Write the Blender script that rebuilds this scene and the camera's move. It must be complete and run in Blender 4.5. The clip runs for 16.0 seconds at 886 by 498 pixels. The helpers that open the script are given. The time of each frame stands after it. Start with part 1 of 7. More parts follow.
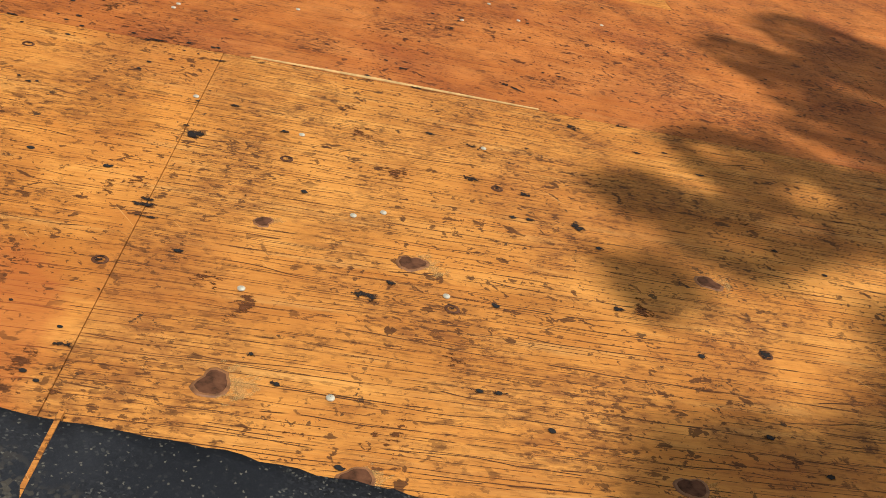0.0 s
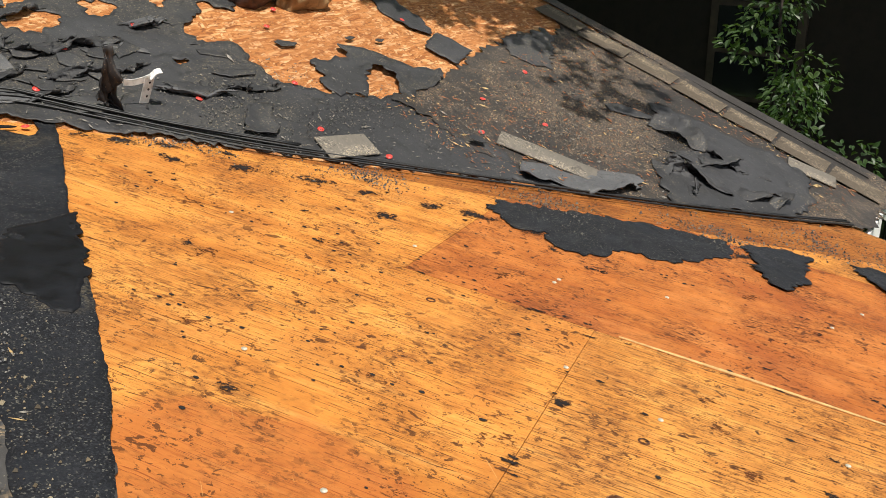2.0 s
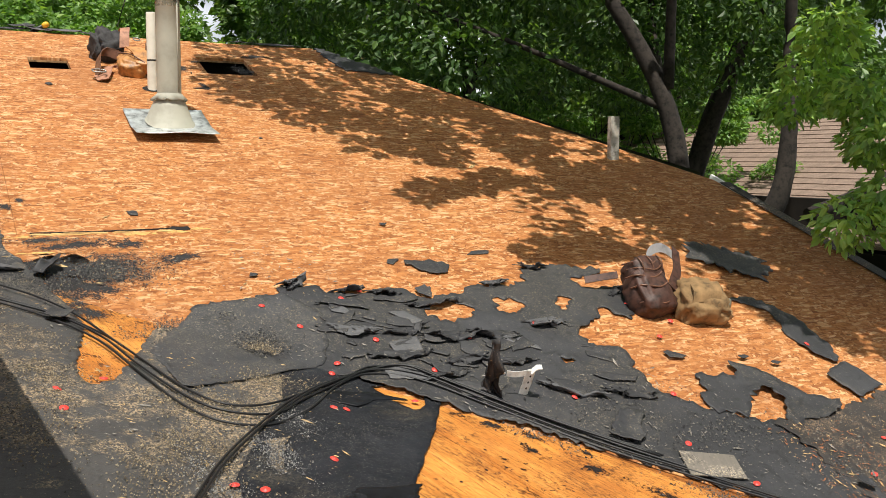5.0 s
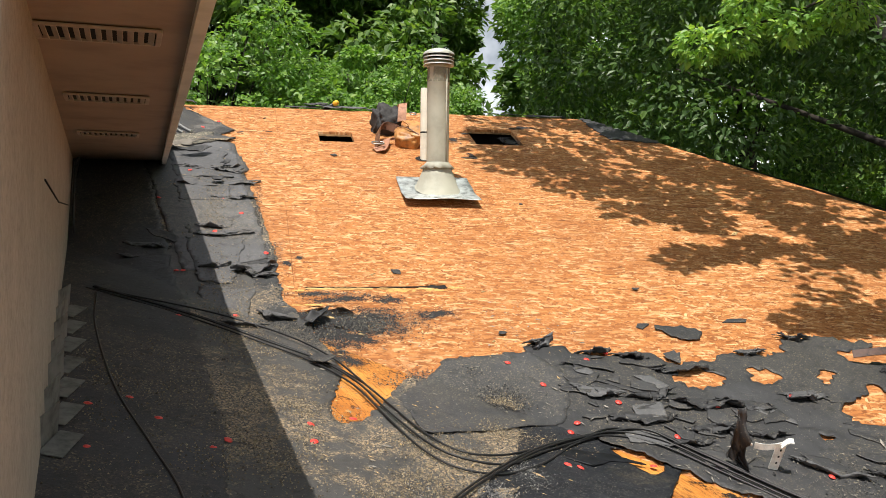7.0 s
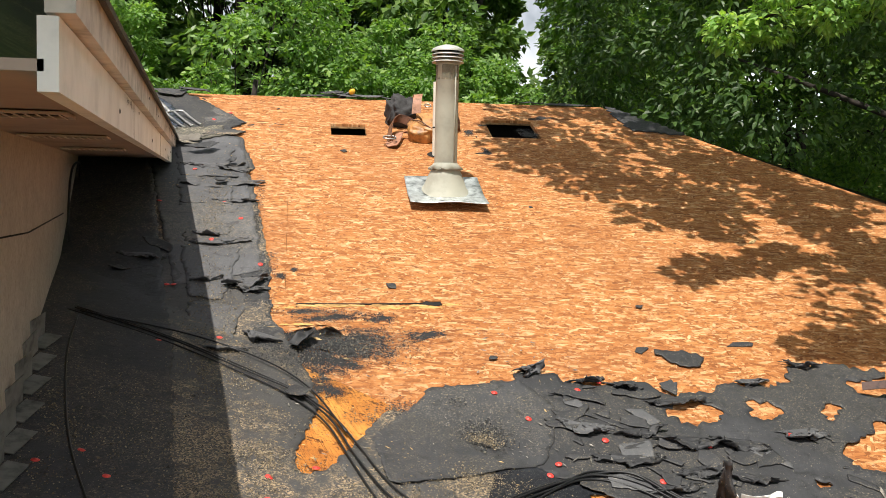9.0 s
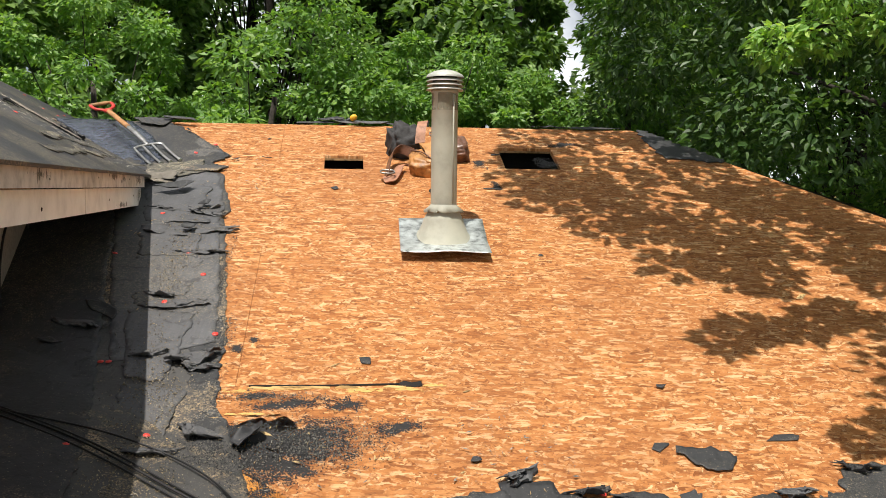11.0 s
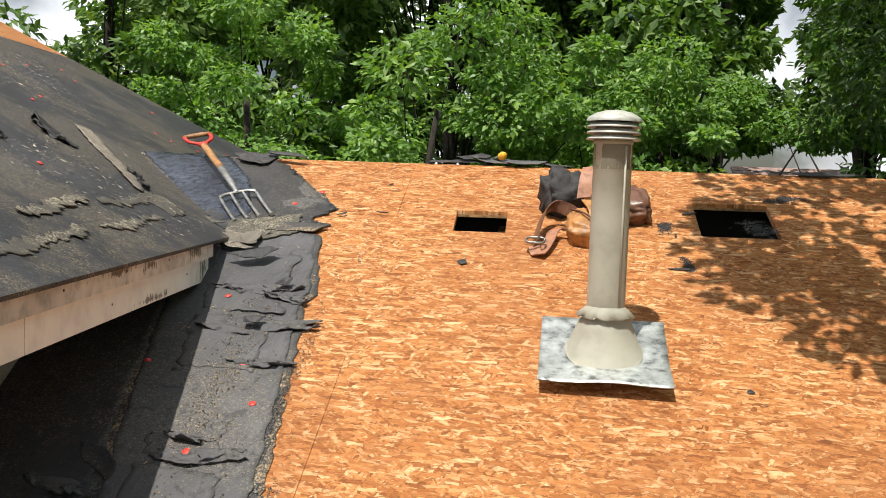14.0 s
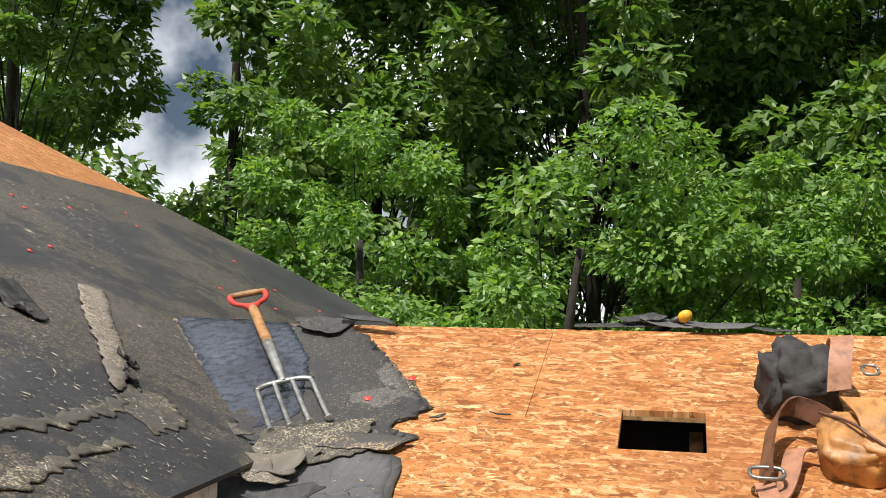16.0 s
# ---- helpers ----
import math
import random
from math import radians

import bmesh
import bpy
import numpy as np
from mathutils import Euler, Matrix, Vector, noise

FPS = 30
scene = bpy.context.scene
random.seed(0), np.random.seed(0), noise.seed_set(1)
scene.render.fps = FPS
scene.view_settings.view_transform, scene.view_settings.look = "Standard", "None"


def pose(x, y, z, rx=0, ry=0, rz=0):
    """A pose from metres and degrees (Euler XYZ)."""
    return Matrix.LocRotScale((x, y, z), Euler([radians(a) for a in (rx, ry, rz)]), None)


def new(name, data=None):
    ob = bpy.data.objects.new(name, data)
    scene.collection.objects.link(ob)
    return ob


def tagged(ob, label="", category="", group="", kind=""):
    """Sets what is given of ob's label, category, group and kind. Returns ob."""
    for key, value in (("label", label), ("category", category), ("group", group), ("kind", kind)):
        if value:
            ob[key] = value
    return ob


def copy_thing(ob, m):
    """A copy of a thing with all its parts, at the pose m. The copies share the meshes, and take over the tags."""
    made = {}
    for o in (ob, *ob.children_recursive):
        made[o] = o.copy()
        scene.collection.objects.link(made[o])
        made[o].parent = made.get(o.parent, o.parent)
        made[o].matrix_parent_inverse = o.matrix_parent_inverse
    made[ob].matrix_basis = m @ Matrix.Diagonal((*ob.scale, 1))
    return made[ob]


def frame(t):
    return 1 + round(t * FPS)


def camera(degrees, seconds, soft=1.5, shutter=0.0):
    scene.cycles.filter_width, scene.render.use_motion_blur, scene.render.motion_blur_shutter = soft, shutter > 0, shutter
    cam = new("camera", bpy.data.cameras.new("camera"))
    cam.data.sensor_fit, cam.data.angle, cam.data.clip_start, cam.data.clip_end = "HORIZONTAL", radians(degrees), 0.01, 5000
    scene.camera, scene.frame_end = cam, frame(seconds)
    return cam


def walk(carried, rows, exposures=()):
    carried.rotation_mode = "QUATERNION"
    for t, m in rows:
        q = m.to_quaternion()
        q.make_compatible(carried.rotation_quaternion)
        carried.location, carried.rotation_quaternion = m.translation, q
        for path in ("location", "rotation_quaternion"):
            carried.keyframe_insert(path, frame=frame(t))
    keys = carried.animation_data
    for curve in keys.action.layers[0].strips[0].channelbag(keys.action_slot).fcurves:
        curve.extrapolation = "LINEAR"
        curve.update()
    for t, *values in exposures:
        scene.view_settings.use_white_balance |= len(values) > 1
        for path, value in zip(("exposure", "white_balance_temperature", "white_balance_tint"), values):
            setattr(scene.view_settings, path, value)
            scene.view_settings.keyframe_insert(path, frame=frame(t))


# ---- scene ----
# camera and its way
cam = camera(49.75, 16.0, soft=0.9)
ROWS = [
    (0, 0, 0, 0, 50.871, -1.203, -77.31),
    (0.5, -0.0259, 0.0127, 0.0179, 54.469, -0.093, -71.452),
    (1, -0.0579, 0.0169, 0.0339, 58.582, 0.876, -65.578),
    (1.5, -0.0805, 0.0238, 0.0503, 63.074, 1.212, -60.64),
    (2, -0.0932, 0.0323, 0.0744, 66.744, 1.015, -55.921),
    (2.5, -0.0792, 0.0446, 0.0885, 69.935, 0.252, -51.214),
    (3, -0.063, 0.0205, 0.1002, 73.511, 0.2559, -46.204),
    (3.5, -0.047, -0.0306, 0.1148, 77.029, 0.089, -41.706),
    (4, -0.0153, -0.0883, 0.1189, 79.570, -0.581, -38.008),
    (4.5, 0.0198, -0.1653, 0.1254, 81.809, -0.9239, -33.406),
    (5, 0.0546, -0.2327, 0.1255, 84.683, -0.1076, -28.445),
    (5.2, 0.0665, -0.2388, 0.1266, 85.980, 0.2831, -26.623),
    (7.3, 0.1637, -0.3474, 0.0706, 88.942, -0.625, -11.244),
    (7.5, 0.1783, -0.3444, 0.0653, 88.35, -0.591, -11.226),
    (8, 0.2399, -0.3574, 0.1139, 87.11, -0.46, -11.055),
    (8.2, 0.2844, -0.3655, 0.1747, 86.51, -0.657, -10.572),
    (10.3, 0.6558, 0.2092, 0.5022, 86.089, -0.837, -7.125),
    (10.5, 0.7136, 0.28, 0.5221, 86.247, -0.765, -6.803),
    (11, 0.8014, 0.4186, 0.5749, 86.372, -0.7, -5.635),
    (11.5, 0.9206, 0.525, 0.6544, 85.937, -1.449, -2.526),
    (12, 0.9743, 0.6784, 0.7119, 85.368, -1.951, -1.702),
    (12.5, 0.9812, 0.9144, 0.7768, 85.576, -1.652, -1.953),
    (13, 1.0363, 1.1644, 0.8094, 85.753, -1.756, 0.682),
    (13.5, 1.0609, 1.4766, 0.87, 86.049, -2.273, 4.334),
    (14, 1.0419, 1.9014, 0.9161, 85.774, -1.963, 5.883),
    (14.5, 1.0179, 2.2747, 0.9451, 86.349, -1.658, 7.314),
    (15, 0.9624, 2.6853, 1.0023, 88.524, -1.675, 10.095),
    (15.5, 0.8687, 3.1973, 0.9938, 92.492, -1.336, 12.017),
    (16, 0.8376, 3.5182, 1.0423, 93.811, -0.982, 14.281),
]
walk(cam, [(t, pose(*p)) for t, *p in ROWS], exposures=[(0, -0.30), (0.5, -0.19), (1.0, -0.14), (1.5, -0.10), (2.0, 0.08), (2.5, 0.17), (3.0, 0.24), (4.5, 0.16), (5.0, 0.18), (7.3, 0.33), (8.2, 0.33), (10.3, 0.22), (13.0, 0.17), (16, 0.21)])

# daylight
SUN = Vector((-0.18, -0.40, 1.0)).normalized()
world = bpy.data.worlds.new("sky")
scene.world = world
world.use_nodes = True
sky = world.node_tree.nodes.new("ShaderNodeTexSky")
sky.sky_type, sky.sun_disc = "NISHITA", False
sky.sun_elevation, sky.sun_rotation = math.asin(SUN.z), math.atan2(SUN.x, SUN.y)
wt = world.node_tree
cn, cr, cm = wt.nodes.new("ShaderNodeTexNoise"), wt.nodes.new("ShaderNodeValToRGB"), wt.nodes.new("ShaderNodeMix")
cn.inputs["Scale"].default_value, cn.inputs["Detail"].default_value = 4.0, 6
wt.links.new(wt.nodes.new("ShaderNodeTexCoord").outputs["Generated"], cn.inputs["Vector"])
cr.color_ramp.elements[0].position, cr.color_ramp.elements[1].position = 0.42, 0.56
wt.links.new(cn.outputs["Fac"], cr.inputs[0])
cm.data_type = "RGBA"
cm.inputs[7].default_value = (29.0, 29.7, 30.8, 1)
wt.links.new(cr.outputs[0], cm.inputs[0])
wt.links.new(sky.outputs[0], cm.inputs[6])
wt.links.new(cm.outputs[2], wt.nodes["Background"].inputs[0])
world.node_tree.nodes["Background"].inputs[1].default_value = 0.038
sun = new("sun", bpy.data.lights.new("sun", "SUN"))
sun.data.energy, sun.data.angle, sun.data.color = 5.0, radians(0.55), (1.0, 0.95, 0.86)
sun.rotation_mode = "QUATERNION"
sun.rotation_quaternion = SUN.to_track_quat("Z", "Y")


# ---- materials ----
class Mat:
    """A node material in the making: short calls for the nodes that are used over and over."""

    def __init__(self, name, rough=0.8, metal=0.0):
        self.m = bpy.data.materials.new(name)
        self.m.use_nodes = True
        self.t = self.m.node_tree
        self.b = self.t.nodes["Principled BSDF"]
        self.b.inputs["Roughness"].default_value, self.b.inputs["Metallic"].default_value = rough, metal
        self.co = self.t.nodes.new("ShaderNodeTexCoord").outputs["Object"]

    def put(self, socket, value):
        if isinstance(value, bpy.types.NodeSocket):
            self.t.links.new(value, socket)
        else:
            socket.default_value = value

    def map(self, scale=(1, 1, 1), turn=0.0, flat=False, src=None, shift=(0, 0, 0)):
        n = self.t.nodes.new("ShaderNodeMapping")
        n.inputs["Scale"].default_value = scale
        n.inputs["Rotation"].default_value = (0, 0, radians(turn))
        n.inputs["Location"].default_value = shift
        self.t.links.new(src or self.co, n.inputs["Vector"])
        if flat:
            k = self.t.nodes.new("ShaderNodeVectorMath")
            k.operation = "MULTIPLY"
            k.inputs[1].default_value = (1, 1, 0)
            self.t.links.new(n.outputs[0], k.inputs[0])
            return k.outputs[0]
        return n.outputs[0]

    def turned(self, turn, scale, flat=True):
        """Coordinates turned first and stretched afterwards."""
        return self.map(scale, 0, flat, self.map(turn=turn))

    def noise(self, scale, detail=4, rough=0.55, vec=None, warp=0.0):
        n = self.t.nodes.new("ShaderNodeTexNoise")
        n.inputs["Scale"].default_value, n.inputs["Detail"].default_value = scale, detail
        n.inputs["Roughness"].default_value, n.inputs["Distortion"].default_value = rough, warp
        self.t.links.new(vec or self.co, n.inputs["Vector"])
        return n.outputs["Fac"]

    def cells(self, scale, vec=None, out="Color", feature="F1", rnd=1.0):
        n = self.t.nodes.new("ShaderNodeTexVoronoi")
        n.feature = feature
        n.inputs["Scale"].default_value, n.inputs["Randomness"].default_value = scale, rnd
        self.t.links.new(vec or self.co, n.inputs["Vector"])
        return n.outputs[out]

    def ramp(self, fac, *stops):
        n = self.t.nodes.new("ShaderNodeValToRGB")
        el = n.color_ramp.elements
        while len(el) < len(stops):
            el.new(0.5)
        for e, (p, c) in zip(el, stops):
            e.position = p
            e.color = (c, c, c, 1) if isinstance(c, (int, float)) else (*c, 1)
        self.put(n.inputs[0], fac)
        return n.outputs[0]

    def mix(self, fac, a, b, mode="MIX"):
        n = self.t.nodes.new("ShaderNodeMix")
        n.data_type, n.blend_type = "RGBA", mode
        self.put(n.inputs[0], fac)
        for s, v in ((n.inputs[6], a), (n.inputs[7], b)):
            self.put(s, (*v, 1) if isinstance(v, tuple) else v)
        return n.outputs[2]

    def math(self, op, a, b=0.0, c=0.0):
        n = self.t.nodes.new("ShaderNodeMath")
        n.operation = op
        for s, v in zip(n.inputs, (a, b, c)):
            self.put(s, v)
        return n.outputs[0]

    def chan(self, col, which=0):
        n = self.t.nodes.new("ShaderNodeSeparateColor")
        self.t.links.new(col, n.inputs[0])
        return n.outputs[which]

    def random(self):
        return self.t.nodes.new("ShaderNodeObjectInfo").outputs["Random"]

    def island(self):
        return self.t.nodes.new("ShaderNodeNewGeometry").outputs["Random Per Island"]

    def bump(self, height, strength=0.3, depth=0.01):
        n = self.t.nodes.new("ShaderNodeBump")
        n.inputs["Strength"].default_value, n.inputs["Distance"].default_value = strength, depth
        self.t.links.new(height, n.inputs["Height"])
        self.t.links.new(n.outputs[0], self.b.inputs["Normal"])

    def color(self, value):
        self.put(self.b.inputs["Base Color"], (*value, 1) if isinstance(value, tuple) else value)
        return self

    def rough(self, value):
        self.put(self.b.inputs["Roughness"], value)


def make_osb():
    k = Mat("oriented_strand_board", 0.8)
    k.b.inputs["Specular IOR Level"].default_value = 0.3
    warm = ((0.0, (0.20, 0.062, 0.013)), (0.16, (0.33, 0.115, 0.026)), (0.5, (0.46, 0.180, 0.045)), (0.8, (0.57, 0.262, 0.080)), (1.0, (0.78, 0.48, 0.21)))
    # a little warp so that no strand has a straight edge
    wv = k.t.nodes.new("ShaderNodeTexNoise")
    wv.inputs["Scale"].default_value, wv.inputs["Detail"].default_value = 38.0, 3
    k.t.links.new(k.co, wv.inputs["Vector"])
    sc = k.t.nodes.new("ShaderNodeVectorMath")
    sc.operation = "MULTIPLY_ADD"
    sc.inputs[1].default_value = (0.014, 0.014, 0.0)
    k.t.links.new(wv.outputs["Color"], sc.inputs[0])
    k.t.links.new(k.co, sc.inputs[2])
    k.co = sc.outputs[0]
    streak = k.noise(1.0, 5, 0.62, k.turned(2, (20, 62, 1)), 0.4)
    col = k.ramp(streak, (0.32, warm[1][1]), (0.46, warm[2][1]), (0.58, warm[2][1]), (0.72, warm[3][1]))
    hgt = streak
    for i, (turn, sx, sy) in enumerate(((5, 19, 62), (-38, 24, 78), (31, 22, 66), (-11, 17, 58), (72, 30, 80), (-24, 19, 70), (16, 18, 74), (-62, 28, 84), (47, 24, 90), (-4, 15, 66), (9, 21, 90))):
        w = k.map((1, 1, 1), 0, True, k.turned(turn, (sx, sy, 1)), (3.7 * i, 1.3 * i, 0))
        n = k.t.nodes.new("ShaderNodeTexVoronoi")
        n.distance = "CHEBYCHEV"
        n.inputs["Scale"].default_value = 1.0
        k.t.links.new(w, n.inputs["Vector"])
        c = n.outputs["Color"]
        tone = k.mix(1.0, k.ramp(k.chan(c, 0), *warm), k.ramp(n.outputs["Distance"], (0.42, 1.0), (0.70, 0.62)), "MULTIPLY")
        pick = k.math("MULTIPLY", k.ramp(k.chan(c, 1), (0.66, 0.0), (0.67, 1.0)), 0.72 + 0.2 * (i % 2))
        col = k.mix(pick, col, tone)
        hgt = k.mix(pick, hgt, k.chan(c, 2))
    # the few palest flakes, and dark slits between flakes
    light = k.ramp(k.noise(1.0, 3, 0.55, k.turned(-3, (15, 52, 1)), 0.5), (0.625, 0.0), (0.645, 1.0))
    col = k.mix(k.math("MULTIPLY", light, 0.7), col, (0.74, 0.46, 0.20))
    for turn, thr in ((6, 0.635), (-33, 0.655), (38, 0.66)):
        dark = k.ramp(k.noise(1.0, 4, 0.6, k.turned(turn, (24, 95, 1)), 0.6), (thr, 0.0), (thr + 0.02, 1.0))
        col = k.mix(k.math("MULTIPLY", dark, 0.72), col, (0.15, 0.045, 0.012))
    grain = k.noise(1.0, 5, 0.62, k.turned(4, (60, 260, 1)), 0.6)
    col = k.mix(0.4, col, k.ramp(grain, (0.3, (0.58, 0.50, 0.44)), (0.62, (1.1, 1.08, 1.05))), "MULTIPLY")
    dirt = k.ramp(k.noise(1.7, 6, 0.62), (0.46, 0.0), (0.66, 1.0))
    col = k.mix(k.math("MULTIPLY", dirt, 0.42), col, (0.27, 0.10, 0.028))
    # crumbs of tar trodden in, thicker in some places
    specks = k.ramp(k.noise(34, 5, 0.65, k.turned(3, (1, 1.8, 1))), (0.635, 0.0), (0.655, 1.0))
    zone = k.ramp(k.noise(1.6, 4), (0.45, 0.05), (0.62, 1.0))
    col = k.mix(k.math("MULTIPLY", specks, k.math("MULTIPLY", zone, 0.8)), col, (0.06, 0.032, 0.02))
    k.color(k.mix(1.0, col, (0.99, 1.0, 1.2), "MULTIPLY"))
    k.bump(k.mix(0.3, hgt, grain), 0.45, 0.005)
    return k.m


PLY_TURN = 14.0      # the sheets' long side against +y, in degrees


def make_ply(name, tint, reddish=0.0, turn=PLY_TURN, old_stain=None, cracks=0.6):
    k = Mat(name, 0.75)
    k.b.inputs["Specular IOR Level"].default_value = 0.22
    g = lambda sx, sy: k.turned(-turn, (sx, sy, 1))      # x across the grain, y along it
    band = k.noise(1.0, 4, 0.6, g(9, 1.1), 0.9)
    fine = k.noise(1.0, 6, 0.7, g(150, 9))
    col = k.ramp(band, (0.25, (0.48, 0.172, 0.032)), (0.5, (0.57, 0.235, 0.050)), (0.72, (0.64, 0.290, 0.070)))
    cloud = k.ramp(k.noise(7, 5, 0.65), (0.35, (0.74, 0.66, 0.60)), (0.6, (1.05, 1.05, 1.05)))
    col = k.mix(0.8, col, cloud, "MULTIPLY")
    col = k.mix(0.42, col, k.ramp(fine, (0.30, (0.66, 0.55, 0.46)), (0.6, (1.10, 1.07, 1.0))), "MULTIPLY")
    # figure of the peeled veneer: wavy darker bands
    fig = k.math("ABSOLUTE", k.math("SUBTRACT", k.noise(1.0, 3, 0.5, g(17, 2.6), 1.6), 0.5))
    col = k.mix(k.math("MULTIPLY", k.ramp(fig, (0.0, 1.0), (0.035, 0.0)), 0.30), col, (0.38, 0.125, 0.028))
    pale = k.ramp(k.noise(1.0, 4, 0.6, g(30, 3.0)), (0.56, 0.0), (0.74, 1.0))
    col = k.mix(k.math("MULTIPLY", pale, 0.35), col, (0.66, 0.38, 0.13))
    # checks: thin dark cracks that follow the grain, each broken into runs
    sep = k.t.nodes.new("ShaderNodeSeparateXYZ")
    k.t.links.new(k.turned(-turn, (1, 1, 1)), sep.inputs[0])
    lines = 0.0
    for per, wob, wd, seed in ((33, 1.9, 0.034, 0.0), (21, 2.6, 0.026, 7.0), (58, 2.2, 0.045, 13.0)):
        a = k.math("ADD", k.math("MULTIPLY", sep.outputs[0], per), k.math("MULTIPLY", k.noise(1.0, 3, 0.55, k.map((1, 1, 1), 0, True, g(5, 1.3), (seed, seed, 0))), wob))
        thin = k.ramp(k.math("ABSOLUTE", k.math("SUBTRACT", k.math("FRACT", a), 0.5)), (0.0, 1.0), (0.5 * wd, 1.0), (wd, 0.0))
        com = k.t.nodes.new("ShaderNodeCombineXYZ")
        k.put(com.inputs[0], k.math("MULTIPLY", k.math("FLOOR", a), 3.17))
        k.put(com.inputs[1], k.math("MULTIPLY", sep.outputs[1], 7.0))
        gate = k.ramp(k.noise(1.0, 3, 0.6, com.outputs[0]), (0.60 - 0.14 * cracks, 0.0), (0.63 - 0.14 * cracks, 1.0))
        lines = k.math("MAXIMUM", k.math("MULTIPLY", thin, gate), lines)
    hair = k.math("MULTIPLY", k.ramp(k.noise(1.0, 3, 0.6, g(210, 15), 0.5), (0.575, 0.0), (0.60, 1.0)), k.ramp(k.noise(4.5, 4, 0.6), (0.40, 0.0), (0.54, 1.0)))
    lines = k.math("MINIMUM", k.math("ADD", lines, k.math("MULTIPLY", hair, 0.4)), 0.95)
    col = k.mix(lines, col, (0.040, 0.013, 0.005))
    # old weather stains
    stain = k.ramp(k.noise(2.3, 5, 0.62), (0.48, 0.0), (0.68, 1.0))
    col = k.mix(k.math("MULTIPLY", stain, 0.38 + 0.4 * reddish), col, (0.32, 0.095, 0.024))
    if old_stain:      # one large reddish water stain with a ragged rim
        n = k.t.nodes.new("ShaderNodeVectorMath")
        n.operation = "DISTANCE"
        k.t.links.new(k.map((1, 1, 0)), n.inputs[0])
        n.inputs[1].default_value = (old_stain[0], old_stain[1], 0)
        rim = k.math("ADD", k.math("DIVIDE", n.outputs["Value"], old_stain[2]), k.math("MULTIPLY", k.math("SUBTRACT", k.noise(4, 5), 0.5), 0.9))
        col = k.mix(k.math("MULTIPLY", k.ramp(rim, (0.85, 1.0), (1.05, 0.0)), 0.6), col, (0.36, 0.09, 0.022))
    # dirt trodden in by boots: brown smudges with broken dark flecks
    zone = k.ramp(k.noise(4.2, 5, 0.62), (0.47, 0.0), (0.62, 1.0))
    col = k.mix(k.math("MULTIPLY", zone, k.ramp(k.noise(1.0, 5, 0.7, g(60, 26)), (0.40, 0.0), (0.60, 0.7))), col, (0.20, 0.066, 0.018))
    rub = k.math("MULTIPLY", k.ramp(k.noise(1.0, 5, 0.7, g(95, 42)), (0.545, 0.0), (0.565, 1.0)), zone)
    col = k.mix(k.math("MULTIPLY", rub, 0.8), col, (0.07, 0.024, 0.009))
    tar = k.math("MULTIPLY", k.ramp(k.noise(30, 6, 0.7), (0.625, 0.0), (0.64, 1.0)), k.ramp(k.noise(2.6, 3), (0.44, 0.0), (0.58, 1.0)))
    col = k.mix(k.math("MULTIPLY", tar, 0.85), col, (0.028, 0.015, 0.010))
    # small dark bruises and crumbs, everywhere but uneven
    for sc, thr, a in ((26, 0.62, 0.85), (48, 0.615, 0.8), (85, 0.62, 0.8)):
        dot = k.ramp(k.noise(1.0, 4, 0.6, g(sc, sc * 0.75), 0.4), (thr, 0.0), (thr + 0.02, 1.0))
        col = k.mix(k.math("MULTIPLY", dot, k.ramp(k.noise(3.1, 4), (0.36, 0.05), (0.54, a))), col, (0.065, 0.022, 0.008))
    # pale scratches across the grain
    scr = k.ramp(k.noise(1.0, 2, 0.5, k.turned(38, (190, 6, 1))), (0.735, 0.0), (0.75, 1.0))
    col = k.mix(k.math("MULTIPLY", scr, 0.3), col, (0.72, 0.46, 0.19))
    hue = k.ramp(k.random(), (0.0, (0.95, 0.93, 0.9)), (1.0, (1.04, 1.03, 1.0)))
    k.color(k.mix(1.0, k.mix(1.0, col, tint, "MULTIPLY"), hue, "MULTIPLY"))
    k.bump(k.mix(lines, fine, (0.0, 0.0, 0.0)), 0.45, 0.004)
    return k.m


def make_smear(name, col, stretch=(1, 1), turn=0.0, full=0.9, grit=110.0, cover=0.55):
    """Dirt rubbed into a surface: opaque in the middle, breaking up into flecks outwards; the disc that carries it is of radius 1."""
    k = Mat(name, 0.85)
    k.b.inputs["Specular IOR Level"].default_value = 0.2
    n = k.t.nodes.new("ShaderNodeVectorMath")
    n.operation = "LENGTH"
    k.t.links.new(k.map((1, 1, 0)), n.inputs[0])
    k.co = k.t.nodes.new("ShaderNodeNewGeometry").outputs["Position"]
    a = k.noise(1.0, 5, 0.7, k.turned(-turn, (grit * stretch[0], grit * stretch[1], 1)))
    b = k.noise(18, 4, 0.6)
    edge = k.math("ADD", k.math("MULTIPLY", n.outputs["Value"], -0.22), k.math("ADD", k.math("MULTIPLY", a, 0.75), k.math("MULTIPLY", b, 0.5)))
    mask = k.math("MULTIPLY", k.ramp(edge, (1.0 - cover, 0.0), (1.03 - cover, 1.0)), full)
    k.color(k.mix(k.noise(60, 4), col, tuple(2.2 * c for c in col)))
    tp = k.t.nodes.new("ShaderNodeBsdfTransparent")
    mx = k.t.nodes.new("ShaderNodeMixShader")
    k.put(mx.inputs[0], mask)
    k.t.links.new(tp.outputs[0], mx.inputs[1])
    k.t.links.new(k.b.outputs[0], mx.inputs[2])
    k.t.links.new(mx.outputs[0], k.t.nodes["Material Output"].inputs[0])
    return k.m


